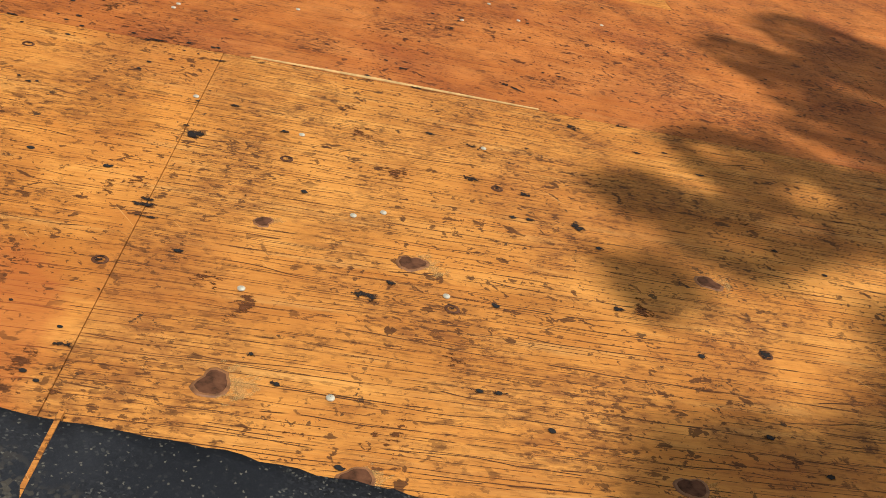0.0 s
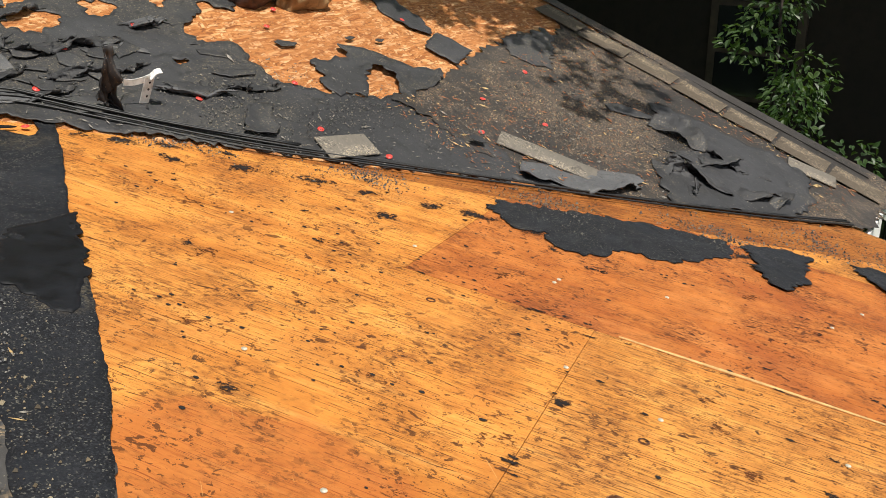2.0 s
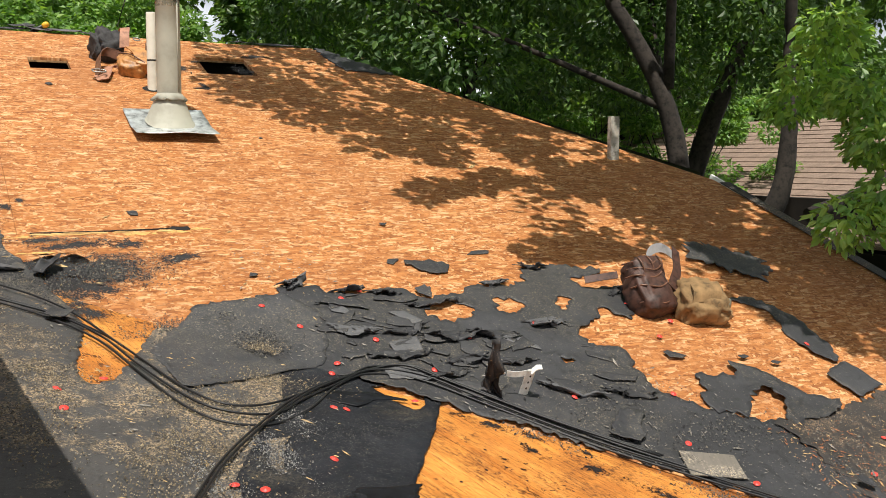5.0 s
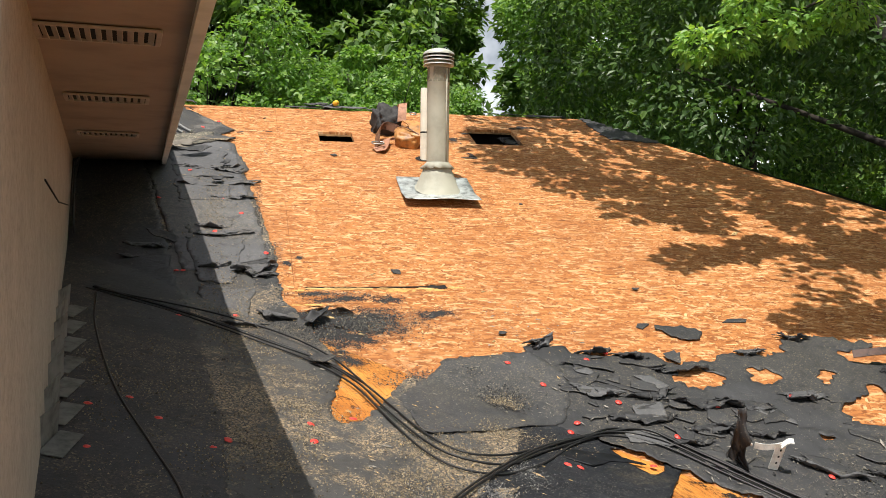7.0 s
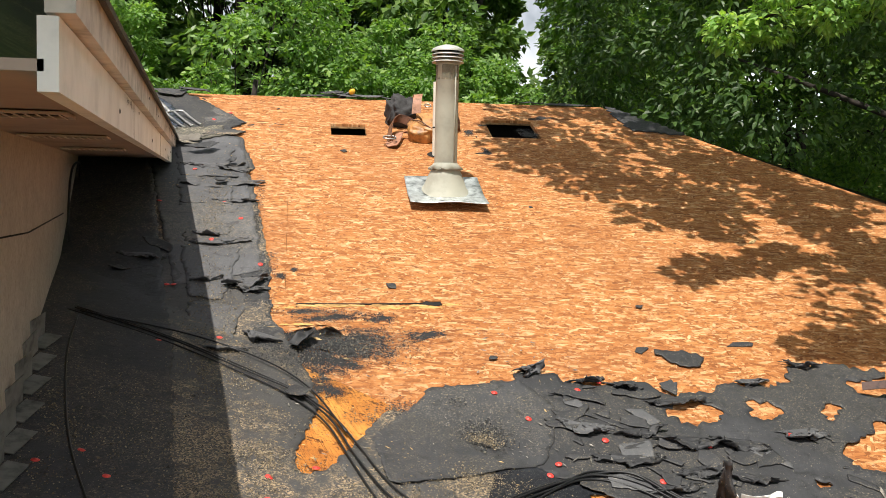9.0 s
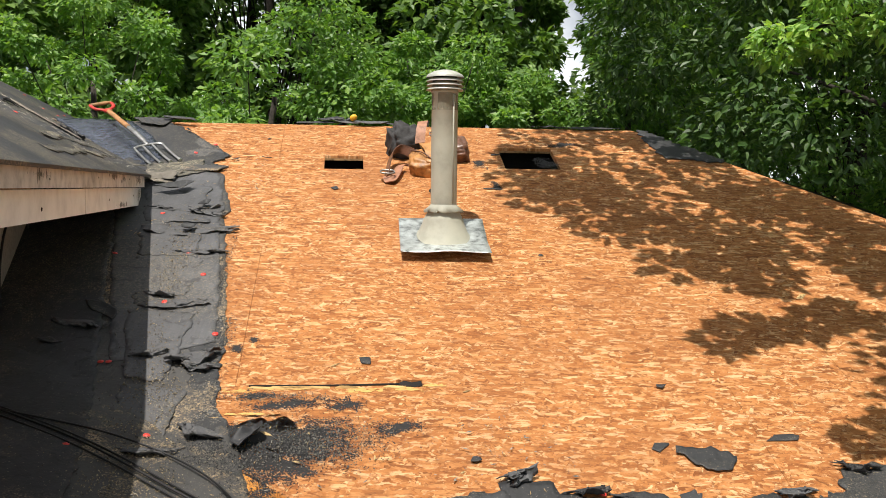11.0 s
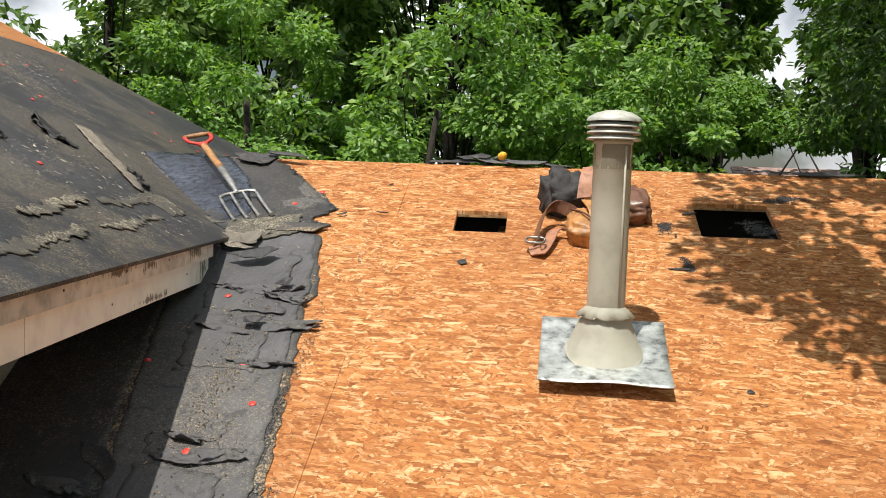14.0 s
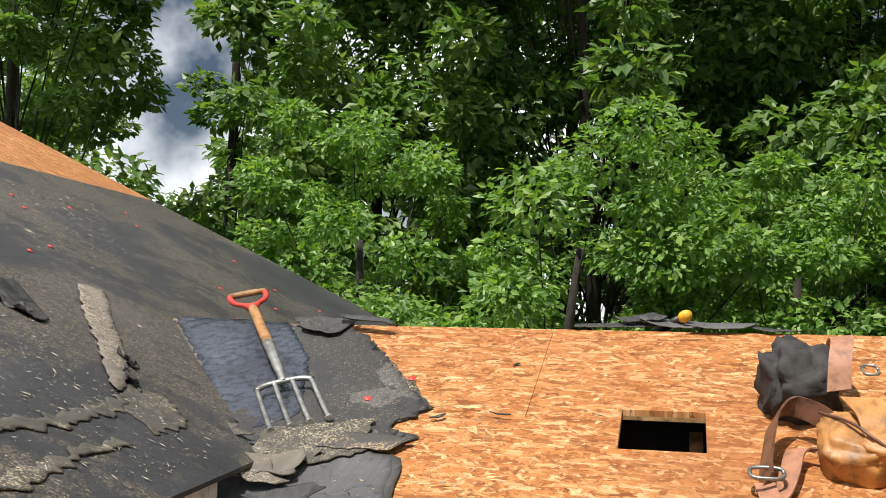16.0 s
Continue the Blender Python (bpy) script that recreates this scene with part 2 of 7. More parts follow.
def make_felt(name, base, dust, rough=0.85, gran=1.0):
    k = Mat(name, rough)
    a = k.noise(1.6, 6, 0.62)
    col = k.ramp(a, (0.3, tuple(0.62 * c for c in base)), (0.55, base), (0.75, tuple(1.7 * c for c in base)))
    streak = k.noise(1.0, 5, 0.65, k.turned(8, (60, 6, 1)))
    col = k.mix(0.5, col, k.ramp(streak, (0.3, 0.72), (0.65, 1.25)), "MULTIPLY")
    # loose shingle granules, thick in drifts
    drift = k.ramp(k.math("ADD", k.math("MULTIPLY", k.noise(1.3, 6, 0.66), 0.7), k.math("MULTIPLY", k.noise(13, 5, 0.7), 0.3)), (0.47, 0.0), (0.53, 1.0))
    grit = k.cells(200, None, "Color")
    speck = k.ramp(k.chan(grit, 0), (0.30, 0.0), (0.45, 1.0))
    tone = k.ramp(k.chan(grit, 1), (0.0, (0.05, 0.047, 0.043)), (0.5, dust), (0.85, tuple(min(1, 1.7 * c) for c in dust)), (1.0, (0.42, 0.33, 0.2)))
    col = k.mix(k.math("MULTIPLY", k.math("MULTIPLY", drift, speck), gran), col, tone)
    # single pale grains and scuffs everywhere
    stray = k.ramp(k.chan(k.cells(330, None, "Color"), 0), (0.988, 0.0), (0.993, 1.0))
    col = k.mix(k.math("MULTIPLY", stray, 0.7), col, (0.22, 0.195, 0.15))
    scuff = k.ramp(k.noise(13, 7, 0.72, None, 0.9), (0.57, 0.0), (0.61, 1.0))
    col = k.mix(k.math("MULTIPLY", scuff, 0.6), col, tuple(0.35 * c for c in base))
    k.color(col)
    k.bump(k.mix(drift, k.noise(38, 5, 0.65), k.chan(grit, 2)), 0.6, 0.006)
    return k.m


def make_tar(name):
    """Black membrane with fine grey grit pressed into it, thinner in rubbed places."""
    k = Mat(name, 0.55)
    k.b.inputs["Specular IOR Level"].default_value = 0.22
    grit = k.cells(330, None, "Color")
    wear = k.ramp(k.noise(3.2, 6, 0.64, None, 0.5), (0.40, 0.10), (0.60, 1.0))
    col = k.ramp(k.noise(2.3, 6, 0.66), (0.35, (0.008, 0.009, 0.012)), (0.52, (0.014, 0.016, 0.021)), (0.68, (0.028, 0.030, 0.036)))
    tone = k.ramp(k.chan(grit, 1), (0.0, (0.006, 0.0065, 0.008)), (0.66, (0.014, 0.015, 0.019)), (0.94, (0.032, 0.034, 0.038)), (1.0, (0.15, 0.145, 0.125)))
    col = k.mix(wear, col, tone)
    stray = k.ramp(k.chan(k.cells(380, None, "Color"), 0), (0.975, 0.0), (0.981, 1.0))
    col = k.mix(k.math("MULTIPLY", stray, 0.5), col, (0.20, 0.185, 0.15))
    dust = k.math("MULTIPLY", k.ramp(k.noise(1.5, 5, 0.6), (0.56, 0.0), (0.72, 1.0)), k.ramp(k.chan(k.cells(170, None, "Color"), 1), (0.45, 0.0), (0.55, 1.0)))
    col = k.mix(k.math("MULTIPLY", dust, 0.75), col, (0.16, 0.13, 0.085))
    k.color(col)
    k.rough(k.ramp(wear, (0.0, 0.5), (1.0, 0.85)))
    k.bump(k.mix(wear, k.noise(22, 4), k.chan(grit, 2)), 0.5, 0.005)
    return k.m


def make_plain(name, col, rough=0.6, metal=0.0, vary=0.18, scale=14.0, bump=0.1):
    k = Mat(name, rough, metal)
    a = k.noise(scale, 6, 0.62)
    lo, hi = tuple(c * (1 - 2 * vary) for c in col), tuple(min(1, c * (1 + vary)) for c in col)
    c = k.ramp(a, (0.3, lo), (0.5, col), (0.72, hi))
    big = k.ramp(k.noise(scale * 0.13, 4), (0.3, 1 - vary), (0.7, 1 + 0.5 * vary))
    k.color(k.mix(1.0, c, big, "MULTIPLY"))
    k.bump(a, bump, 0.004)
    return k.m


def make_leaf(name, col):
    k = Mat(name, 0.45)
    r = k.island()
    c = k.ramp(r, (0.0, tuple(0.6 * v for v in col)), (0.5, col), (1.0, (col[0] * 1.7, col[1] * 1.35, col[2] * 1.2)))
    k.color(c)
    tr = k.t.nodes.new("ShaderNodeBsdfTranslucent")
    k.t.links.new(k.mix(1.0, c, (1.5, 1.6, 0.6), "MULTIPLY"), tr.inputs[0])
    mx = k.t.nodes.new("ShaderNodeMixShader")
    mx.inputs[0].default_value = 0.38
    k.t.links.new(k.b.outputs[0], mx.inputs[1])
    k.t.links.new(tr.outputs[0], mx.inputs[2])
    k.t.links.new(mx.outputs[0], k.t.nodes["Material Output"].inputs[0])
    return k.m


OSB = make_osb()
PLY = make_ply("weathered_plywood", (1.10, 1.14, 1.12), old_stain=(0.62, 0.95, 0.36))
PLY_RED = make_ply("reddish_plywood", (0.90, 0.76, 0.82), 0.8, cracks=0.3)
PLY_VALLEY = make_ply("valley_board_wood", (0.66, 0.60, 0.60), 0.4, 40.5, cracks=1.0)
PLY_PALE = make_ply("pale_plywood", (1.04, 1.10, 1.12), cracks=1.0)
FELT = make_felt("roofing_felt", (0.033, 0.033, 0.036), (0.075, 0.068, 0.056), 0.62, 0.4)
FELT_DUSTY = make_felt("dusty_felt", (0.066, 0.063, 0.061), (0.25, 0.185, 0.115), 0.66, gran=1.0)
TAR = make_tar("tar_membrane")
FELT_EAVE = make_felt("dirty_eave_felt", (0.032, 0.027, 0.024), (0.115, 0.078, 0.05), 0.75, 0.85)
SHINGLE = make_felt("shingle_granules", (0.17, 0.15, 0.125), (0.22, 0.19, 0.15), 0.9, 1.0)
BLUE = make_plain("shiny_ice_shield", (0.05, 0.058, 0.08), 0.26, 0, 0.45, 34, 1.0)
FELT_UP = make_felt("upper_felt", (0.033, 0.033, 0.038), (0.14, 0.116, 0.08), 0.62, 0.6)
WHITE = make_plain("white_paint", (0.88, 0.87, 0.83), 0.55, 0, 0.08, 9, 0.25)
DRIP = make_plain("weathered_drip_board", (0.66, 0.62, 0.57), 0.7, 0, 0.22, 14, 0.3)
STUCCO = make_plain("beige_stucco", (0.42, 0.36, 0.29), 0.9, 0, 0.12, 60, 0.5)
SOFFIT = make_plain("soffit_paint", (0.42, 0.33, 0.27), 0.7, 0, 0.12, 4, 0.1)
VENTM = make_plain("vent_paint", (0.52, 0.44, 0.38), 0.5, 0, 0.1, 20, 0.05)
# near-black: painted shade for the attic and other holes, also plain dark marks
BLACK = make_plain("shade_and_mark_black", (0.012, 0.010, 0.009), 0.95)
CABLE = make_plain("cable_rubber", (0.012, 0.012, 0.013), 0.45, 0, 0.2, 40, 0.1)
RAWWOOD = make_plain("raw_wood_edge", (0.42, 0.24, 0.10), 0.8, 0, 0.4, 30, 0.4)
GALV = make_plain("galvanised_metal", (0.50, 0.53, 0.52), 0.45, 0.55, 0.42, 22, 0.3)
VENTPIPE = make_plain("painted_vent_pipe", (0.42, 0.405, 0.33), 0.6, 0.0, 0.12, 7, 0.06)
RED = make_plain("red_plastic", (0.72, 0.06, 0.045), 0.45, 0, 0.1, 60, 0.0)
GRASS = make_plain("lawn", (0.07, 0.11, 0.03), 0.95, 0, 0.5, 3.0, 0.6)
SIDING = make_plain("brown_siding", (0.17, 0.115, 0.075), 0.75, 0, 0.15, 6, 0.1)
BARK = make_plain("bark", (0.032, 0.025, 0.020), 0.95, 0, 0.45, 22, 0.8)
LEAF = make_leaf("leaf_green", (0.15, 0.29, 0.065))
LEAF_DARK = make_leaf("leaf_deep_green", (0.115, 0.215, 0.055))
# darker leaf copy that stands in for foliage in deep shade
LEAF_SHADE = make_leaf("leaf_shaded", (0.042, 0.088, 0.024))
# in-between leaf copy with part of that shade put into the colour
LEAF_HALF_SHADE = make_leaf("leaf_half_shade", (0.062, 0.13, 0.032))
LEAF_NEAR = make_leaf("leaf_bright_green", (0.25, 0.43, 0.12))


# ---- helpers of this scene ----
def link(name, bm, material, parent=None):
    me = bpy.data.meshes.new(name)
    bm.to_mesh(me)
    bm.free()
    me.materials.append(material)
    ob = new(name, me)
    if parent:
        ob.parent = parent
    return ob


def part(name, bm, material, parent, label=""):
    return tagged(link(name, bm, material, parent), label)


def part_py(name, verts, faces, material, parent=None, label="", smooth=False):
    me = bpy.data.meshes.new(name)
    me.from_pydata([tuple(map(float, v)) for v in verts], [], [tuple(map(int, f)) for f in faces])
    me.materials.append(material)
    if smooth:
        me.polygons.foreach_set("use_smooth", [True] * len(me.polygons))
    me.update()
    ob = new(name, me)
    if parent:
        ob.parent = parent
    return tagged(ob, label)


def thing(name, label, category, group="", at=None):
    ob = tagged(new(name), label, category, group)
    if at is not None:
        ob.matrix_basis = at
    return ob


def box(bm, size, m, bevel=0.0):
    """A bevelled block of that size in the pose m."""
    g = bmesh.ops.create_cube(bm, size=1.0, matrix=m @ Matrix.Diagonal((*size, 1)))
    if bevel:
        es = list({e for v in g["verts"] for e in v.link_edges})
        bmesh.ops.bevel(bm, geom=es, offset=bevel, segments=2, affect="EDGES", profile=0.6)
    return bm


def lathe(bm, prof, n=32, m=Matrix()):
    """A body of revolution about z from (radius, height) pairs."""
    rings = [[bm.verts.new(m @ Vector((r * math.cos(a), r * math.sin(a), z))) for a in np.linspace(0, 2 * math.pi, n, False)] for r, z in prof]
    for p, q in zip(rings, rings[1:]):
        for i in range(n):
            f = bm.faces.new((p[i], p[(i + 1) % n], q[(i + 1) % n], q[i]))
            f.smooth = True
    return bm


def tube(bm, pts, rad, n=8):
    """A round bar along points; rad is one radius or one for each point."""
    pts = [Vector(p) for p in pts]
    rad = rad if isinstance(rad, (list, tuple)) else [rad] * len(pts)
    rings = []
    for i, p in enumerate(pts):
        d = (pts[min(i + 1, len(pts) - 1)] - pts[max(i - 1, 0)]).normalized()
        q = d.to_track_quat("Z", "Y")
        rings.append([bm.verts.new(p + q @ Vector((rad[i] * math.cos(a), rad[i] * math.sin(a), 0))) for a in np.linspace(0, 2 * math.pi, n, False)])
    for p, q in zip(rings, rings[1:]):
        for i in range(n):
            f = bm.faces.new((p[i], p[(i + 1) % n], q[(i + 1) % n], q[i]))
            f.smooth = True
    bm.faces.new(rings[0][::-1])
    bm.faces.new(rings[-1])
    return bm


def smooth_path(pts, steps=8):
    """A Catmull-Rom line through the points."""
    P = [np.array(p, float) for p in pts]
    P = [2 * P[0] - P[1]] + P + [2 * P[-1] - P[-2]]
    out = []
    for a, b, c, d in zip(P, P[1:], P[2:], P[3:]):
        for t in np.linspace(0, 1, steps, False):
            out.append(0.5 * (2 * b + (c - a) * t + (2 * a - 5 * b + 4 * c - d) * t * t + (3 * b - a - 3 * c + d) * t ** 3))
    return out + [P[-2]]


def vnoise(x, y, seed=0):
    """Smooth noise in -1..1 over arrays."""
    rs = np.random.RandomState(seed)
    tab = rs.uniform(-1, 1, (64, 64))
    xi, yi = np.floor(x).astype(int), np.floor(y).astype(int)
    fx, fy = x - xi, y - yi
    fx, fy = fx * fx * (3 - 2 * fx), fy * fy * (3 - 2 * fy)
    t = lambda i, j: tab[i % 64, j % 64]
    return (t(xi, yi) * (1 - fx) + t(xi + 1, yi) * fx) * (1 - fy) + (t(xi, yi + 1) * (1 - fx) + t(xi + 1, yi + 1) * fx) * fy


def fnoise(x, y, seed=0, octaves=4):
    return sum(vnoise(x * 2 ** o, y * 2 ** o, seed + o) * 0.55 ** o for o in range(octaves))


# the two roof planes that meet in the valley
K, Y0 = 0.40877, 4.498
PA, PB, PC = -0.19301, 0.15694, -0.84804


def zo(x, y):
    return K * (y - Y0)


def zp(x, y):
    return PA * x + PB * y + PC


def zroof(x, y):
    return np.maximum(zo(x, y), zp(x, y))


def normal_at(x, y):
    n = Vector((0, -K, 1)) if zo(x, y) > zp(x, y) else Vector((-PA, -PB, 1))
    return n.normalized()


def seat(x, y, lift=0.0, spin=0.0):
    """A pose on the roof's surface, its z along the surface's normal."""
    n = normal_at(x, y)
    q = Vector((0, 0, 1)).rotation_difference(n).to_matrix().to_4x4()
    return Matrix.Translation(Vector((x, y, float(zroof(x, y)))) + n * lift) @ q @ pose(0, 0, 0, 0, 0, spin)


def clip(poly, a, b):
    """The part of a polygon to the left of the line from a to b."""
    side = lambda p: (b[0] - a[0]) * (p[1] - a[1]) - (b[1] - a[1]) * (p[0] - a[0])
    out = []
    for p, q in zip(poly, poly[1:] + poly[:1]):
        s, t = side(p), side(q)
        if s >= 0:
            out.append(p)
        if s * t < 0:
            u = s / (s - t)
            out.append((p[0] + u * (q[0] - p[0]), p[1] + u * (q[1] - p[1])))
    return out


def clip_all(poly, border):
    for a, b in zip(border, border[1:] + border[:1]):
        if len(poly) < 3:
            return []
        poly = clip(poly, a, b)
    return poly if len(poly) >= 3 else []


def slab(polys, zf, thick, gap=0.0):
    """Plates with these outlines, their top on the surface zf."""
    bm = bmesh.new()
    for poly in polys:
        top = [bm.verts.new((x, y, zf(x, y))) for x, y in poly]
        low = [bm.verts.new((x, y, zf(x, y) - thick)) for x, y in poly]
        bm.faces.new(top)
        bm.faces.new(low[::-1])
        for i in range(len(poly)):
            j = (i + 1) % len(poly)
            bm.faces.new((top[j], top[i], low[i], low[j]))
    bmesh.ops.recalc_face_normals(bm, faces=bm.faces)
    return bm


def in_poly(x, y, poly):
    c = False
    for (x0, y0), (x1, y1) in zip(poly, poly[1:] + poly[:1]):
        if (y0 > y) != (y1 > y) and x < (x1 - x0) * (y - y0) / (y1 - y0) + x0:
            c = not c
    return c


def ragged(pts, step=0.03, amp=0.012, seed=0):
    """A closed outline with torn edges."""
    out, rs = [], np.random.RandomState(seed)
    s = 0.0
    for p, q in zip(pts, pts[1:] + pts[:1]):
        p, q = np.array(p, float), np.array(q, float)
        L = np.linalg.norm(q - p)
        n = max(1, int(L / step))
        nrm = np.array([-(q - p)[1], (q - p)[0]]) / max(L, 1e-6)
        for i in range(n):
            u = i / n
            j = amp * (float(rs.uniform(-0.95, 0.95)) + 0.45 * float(fnoise(np.array([(s + u * L) * 13.0]), np.array([seed * 3.1]), seed)[0])) * (1 if i else 0.5)
            out.append(p + u * (q - p) + nrm * j)
        s += L
    return np.array(out)


def sheet(name, outline, material, parent=None, label="", holes=(), zf=zroof, lift=0.005, cell=0.019, amp=0.024, wave=0.004, curl=0.02, seed=1, smooth=True):
    """A torn sheet of felt that lies on the roof: ragged outline, shallow waves, edges curled up here and there."""
    loops = [ragged(outline, 0.018, amp, seed)] + [ragged(h, 0.016, amp * 0.8, seed + 5 + i) for i, h in enumerate(holes)]
    A = np.vstack([l for l in loops])
    B = np.vstack([np.roll(l, -1, 0) for l in loops])
    lo, hi = loops[0].min(0) - cell, loops[0].max(0) + cell
    nx, ny = (int((hi[i] - lo[i]) / cell) + 2 for i in (0, 1))
    X, Y = np.meshgrid(lo[0] + cell * np.arange(nx), lo[1] + cell * np.arange(ny), indexing="ij")

    def inside(x, y):
        c = np.zeros(x.shape, bool)
        for (x0, y0), (x1, y1) in zip(A, B):
            if y0 != y1:
                c ^= ((y0 > y) != (y1 > y)) & (x < (x1 - x0) * (y - y0) / (y1 - y0) + x0)
        return c

    keep = inside(X[:-1, :-1] + cell / 2, Y[:-1, :-1] + cell / 2)
    # the largest connected piece only
    todo, best = set(zip(*np.where(keep))), []
    while todo:
        stack, piece = [todo.pop()], []
        while stack:
            i, j = stack.pop()
            piece.append((i, j))
            for q in ((i + 1, j), (i - 1, j), (i, j + 1), (i, j - 1)):
                if q in todo:
                    todo.remove(q)
                    stack.append(q)
        best = max(best, piece, key=len)
    keep[:] = False
    keep[tuple(np.array(best).T)] = True
    used = np.zeros(X.shape, bool)
    full = np.zeros(X.shape, int)
    for dx in (0, 1):
        for dy in (0, 1):
            used[dx:nx - 1 + dx, dy:ny - 1 + dy] |= keep
            full[dx:nx - 1 + dx, dy:ny - 1 + dy] += keep
    idx = -np.ones(X.shape, int)
    idx[used] = np.arange(used.sum())
    x, y, rim = X[used], Y[used], full[used] < 4
    # distance to the outline, and the nearest place on it
    dist, near = np.full(x.shape, 9.0), np.stack([x, y], 1)
    P = np.stack([x, y], 1)
    for a, b in zip(A, B):
        d = b - a
        m = (np.abs(P - (a + b) / 2).max(1) < 0.12 + np.linalg.norm(d))
        if not m.any():
            continue
        q = P[m]
        u = np.clip(((q - a) @ d) / max(d @ d, 1e-9), 0, 1)
        foot = a + u[:, None] * d
        r = np.linalg.norm(q - foot, axis=1)
        ids = np.where(m)[0]
        b2 = r < dist[ids]
        dist[ids[b2]], near[ids[b2]] = r[b2], foot[b2]
    x, y = np.where(rim, near[:, 0], x), np.where(rim, near[:, 1], y)
    dist = np.where(rim, 0, np.minimum(dist, 0.12))
    up = np.clip(fnoise(x * 2.7, y * 2.7, seed + 11) * 1.6 - 0.25, 0, 1) * np.clip(1 - dist / 0.07, 0, 1) ** 1.6 * curl
    z = zf(x, y) + lift + wave * (0.6 + 0.6 * fnoise(x * 3.1, y * 3.1, seed) + 0.3 * vnoise(x * 14, y * 14, seed + 3)) + up
    f = np.stack([idx[:-1, :-1][keep], idx[1:, :-1][keep], idx[1:, 1:][keep], idx[:-1, 1:][keep]], 1)
    ob = part_py(name, np.stack([x, y, z], 1), f, material, parent, label, smooth)
    mod = ob.modifiers.new("thickness", "SOLIDIFY")
    mod.thickness, mod.offset = 0.003, -1
    return ob


# ---- main roof ----
MAIN = [(-1.4, 4.995), (4.2, 0.72), (4.80, 0.70), (4.72, 3.0), (4.65, 4.62), (3.22, 6.35), (2.78, 6.92), (-1.4, 6.92)]
VENT_HOLES = [(0.655, 0.89, 6.17, 6.38), (1.755, 2.10, 6.21, 6.55)]


def rects(x0, x1, y0, y1, holes):
    """A rectangle less the holes, as smaller rectangles."""
    xs = sorted({x0, x1, *(v for h in holes for v in h[:2] if x0 < v < x1)})
    ys = sorted({y0, y1, *(v for h in holes for v in h[2:] if y0 < v < y1)})
    for a, b in zip(xs, xs[1:]):
        for c, d in zip(ys, ys[1:]):
            u, v = (a + b) / 2, (c + d) / 2
            if not any(h[0] < u < h[1] and h[2] < v < h[3] for h in holes):
                yield [(a, c), (b, c), (b, d), (a, d)]


roof_main = tagged(link("roof_main", slab([clip_all(r, MAIN) for r in rects(-1.4, 4.9, 0.6, 6.95, VENT_HOLES) if clip_all(r, MAIN)], lambda x, y: zo(x, y) - 0.018, 0.012), RAWWOOD),
                   "orange strand board roof slope, stripped of shingles", "roof", kind="structure")
ROW = 1.13
for r in range(-3, 3):
    y0 = 4.05 + r * ROW
    start = -4.5 + (1.92 * (r % 2))
    for c in range(4):
        x0 = start + c * 2.44
        holes = VENT_HOLES + ([(0.99, 1.09, 4.04, 4.085)] if r in (0, -1) else [])
        polys = [clip_all(q, MAIN) for q in rects(x0 + 0.0008, x0 + 2.4392, y0 + 0.0008, y0 + ROW - 0.0008, holes)]
        polys = [q for q in polys if q]
        if polys:
            part("strand_board", slab(polys, zo, 0.0175), OSB, roof_main)
# black boxes under the vent holes, painted as the attic's shade
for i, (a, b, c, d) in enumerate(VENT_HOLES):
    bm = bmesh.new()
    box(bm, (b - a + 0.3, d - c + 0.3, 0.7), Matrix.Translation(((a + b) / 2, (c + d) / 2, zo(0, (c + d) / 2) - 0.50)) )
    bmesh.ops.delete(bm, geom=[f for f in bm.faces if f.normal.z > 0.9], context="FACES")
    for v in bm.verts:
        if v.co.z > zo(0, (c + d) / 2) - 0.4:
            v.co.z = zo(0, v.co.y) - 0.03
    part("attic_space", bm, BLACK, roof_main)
# rafters under the holes
for x in (0.865,):
    bm = bmesh.new()
    y0, y1 = 5.6, 6.85
    d = Vector((0, y1 - y0, zo(0, y1) - zo(0, y0)))
    box(bm, (0.04, d.length, 0.14), Matrix.Translation((x, (y0 + y1) / 2, zo(0, (y0 + y1) / 2) - 0.21)) @ pose(0, 0, 0, math.degrees(math.atan(K)), 0, 0), 0.002)
    part("rafter", bm, RAWWOOD, roof_main)

# far slope behind the ridge and the hip side
RIDGE_Z = zo(0, 6.92)
tagged(link("roof_back", slab([[(-1.4, 6.925), (2.78, 6.925), (5.4, 11.5), (-1.4, 11.5)]], lambda x, y: RIDGE_Z - 0.004 - 0.41 * (y - 6.92), 0.06), FELT), "dark felt on the far roof slope", "roof", kind="structure")
hip = bmesh.new()
vs = [hip.verts.new(v) for v in ((2.785, 6.92, zo(0, 6.92)), (3.225, 6.35, zo(0, 6.35)), (4.655, 4.62, zo(0, 4.62)), (5.6, 5.6, zo(0, 4.62) - 0.35), (5.4, 11.5, RIDGE_Z - 1.88))]
hip.faces.new(vs)
tagged(link("roof_hip", hip, FELT), "dark felt on the hip side of the roof", "roof", kind="structure")

# ---- lower plywood roof ----
WALL_X = lambda y: -0.02 - 0.145 * y
EAVE_X = lambda y: 0.228 - 0.0942 * y
LOWER_CCW = [(-0.8, -4.5), (6.9, -4.5), (6.9, -3.317), (1.65, 2.825), (-0.8, 4.60)]
roof_lower = tagged(link("roof_lower", slab([LOWER_CCW], lambda x, y: zp(x, y) - 0.016, 0.05), RAWWOOD), "low plywood roof slope with tar stains", "roof", kind="structure")
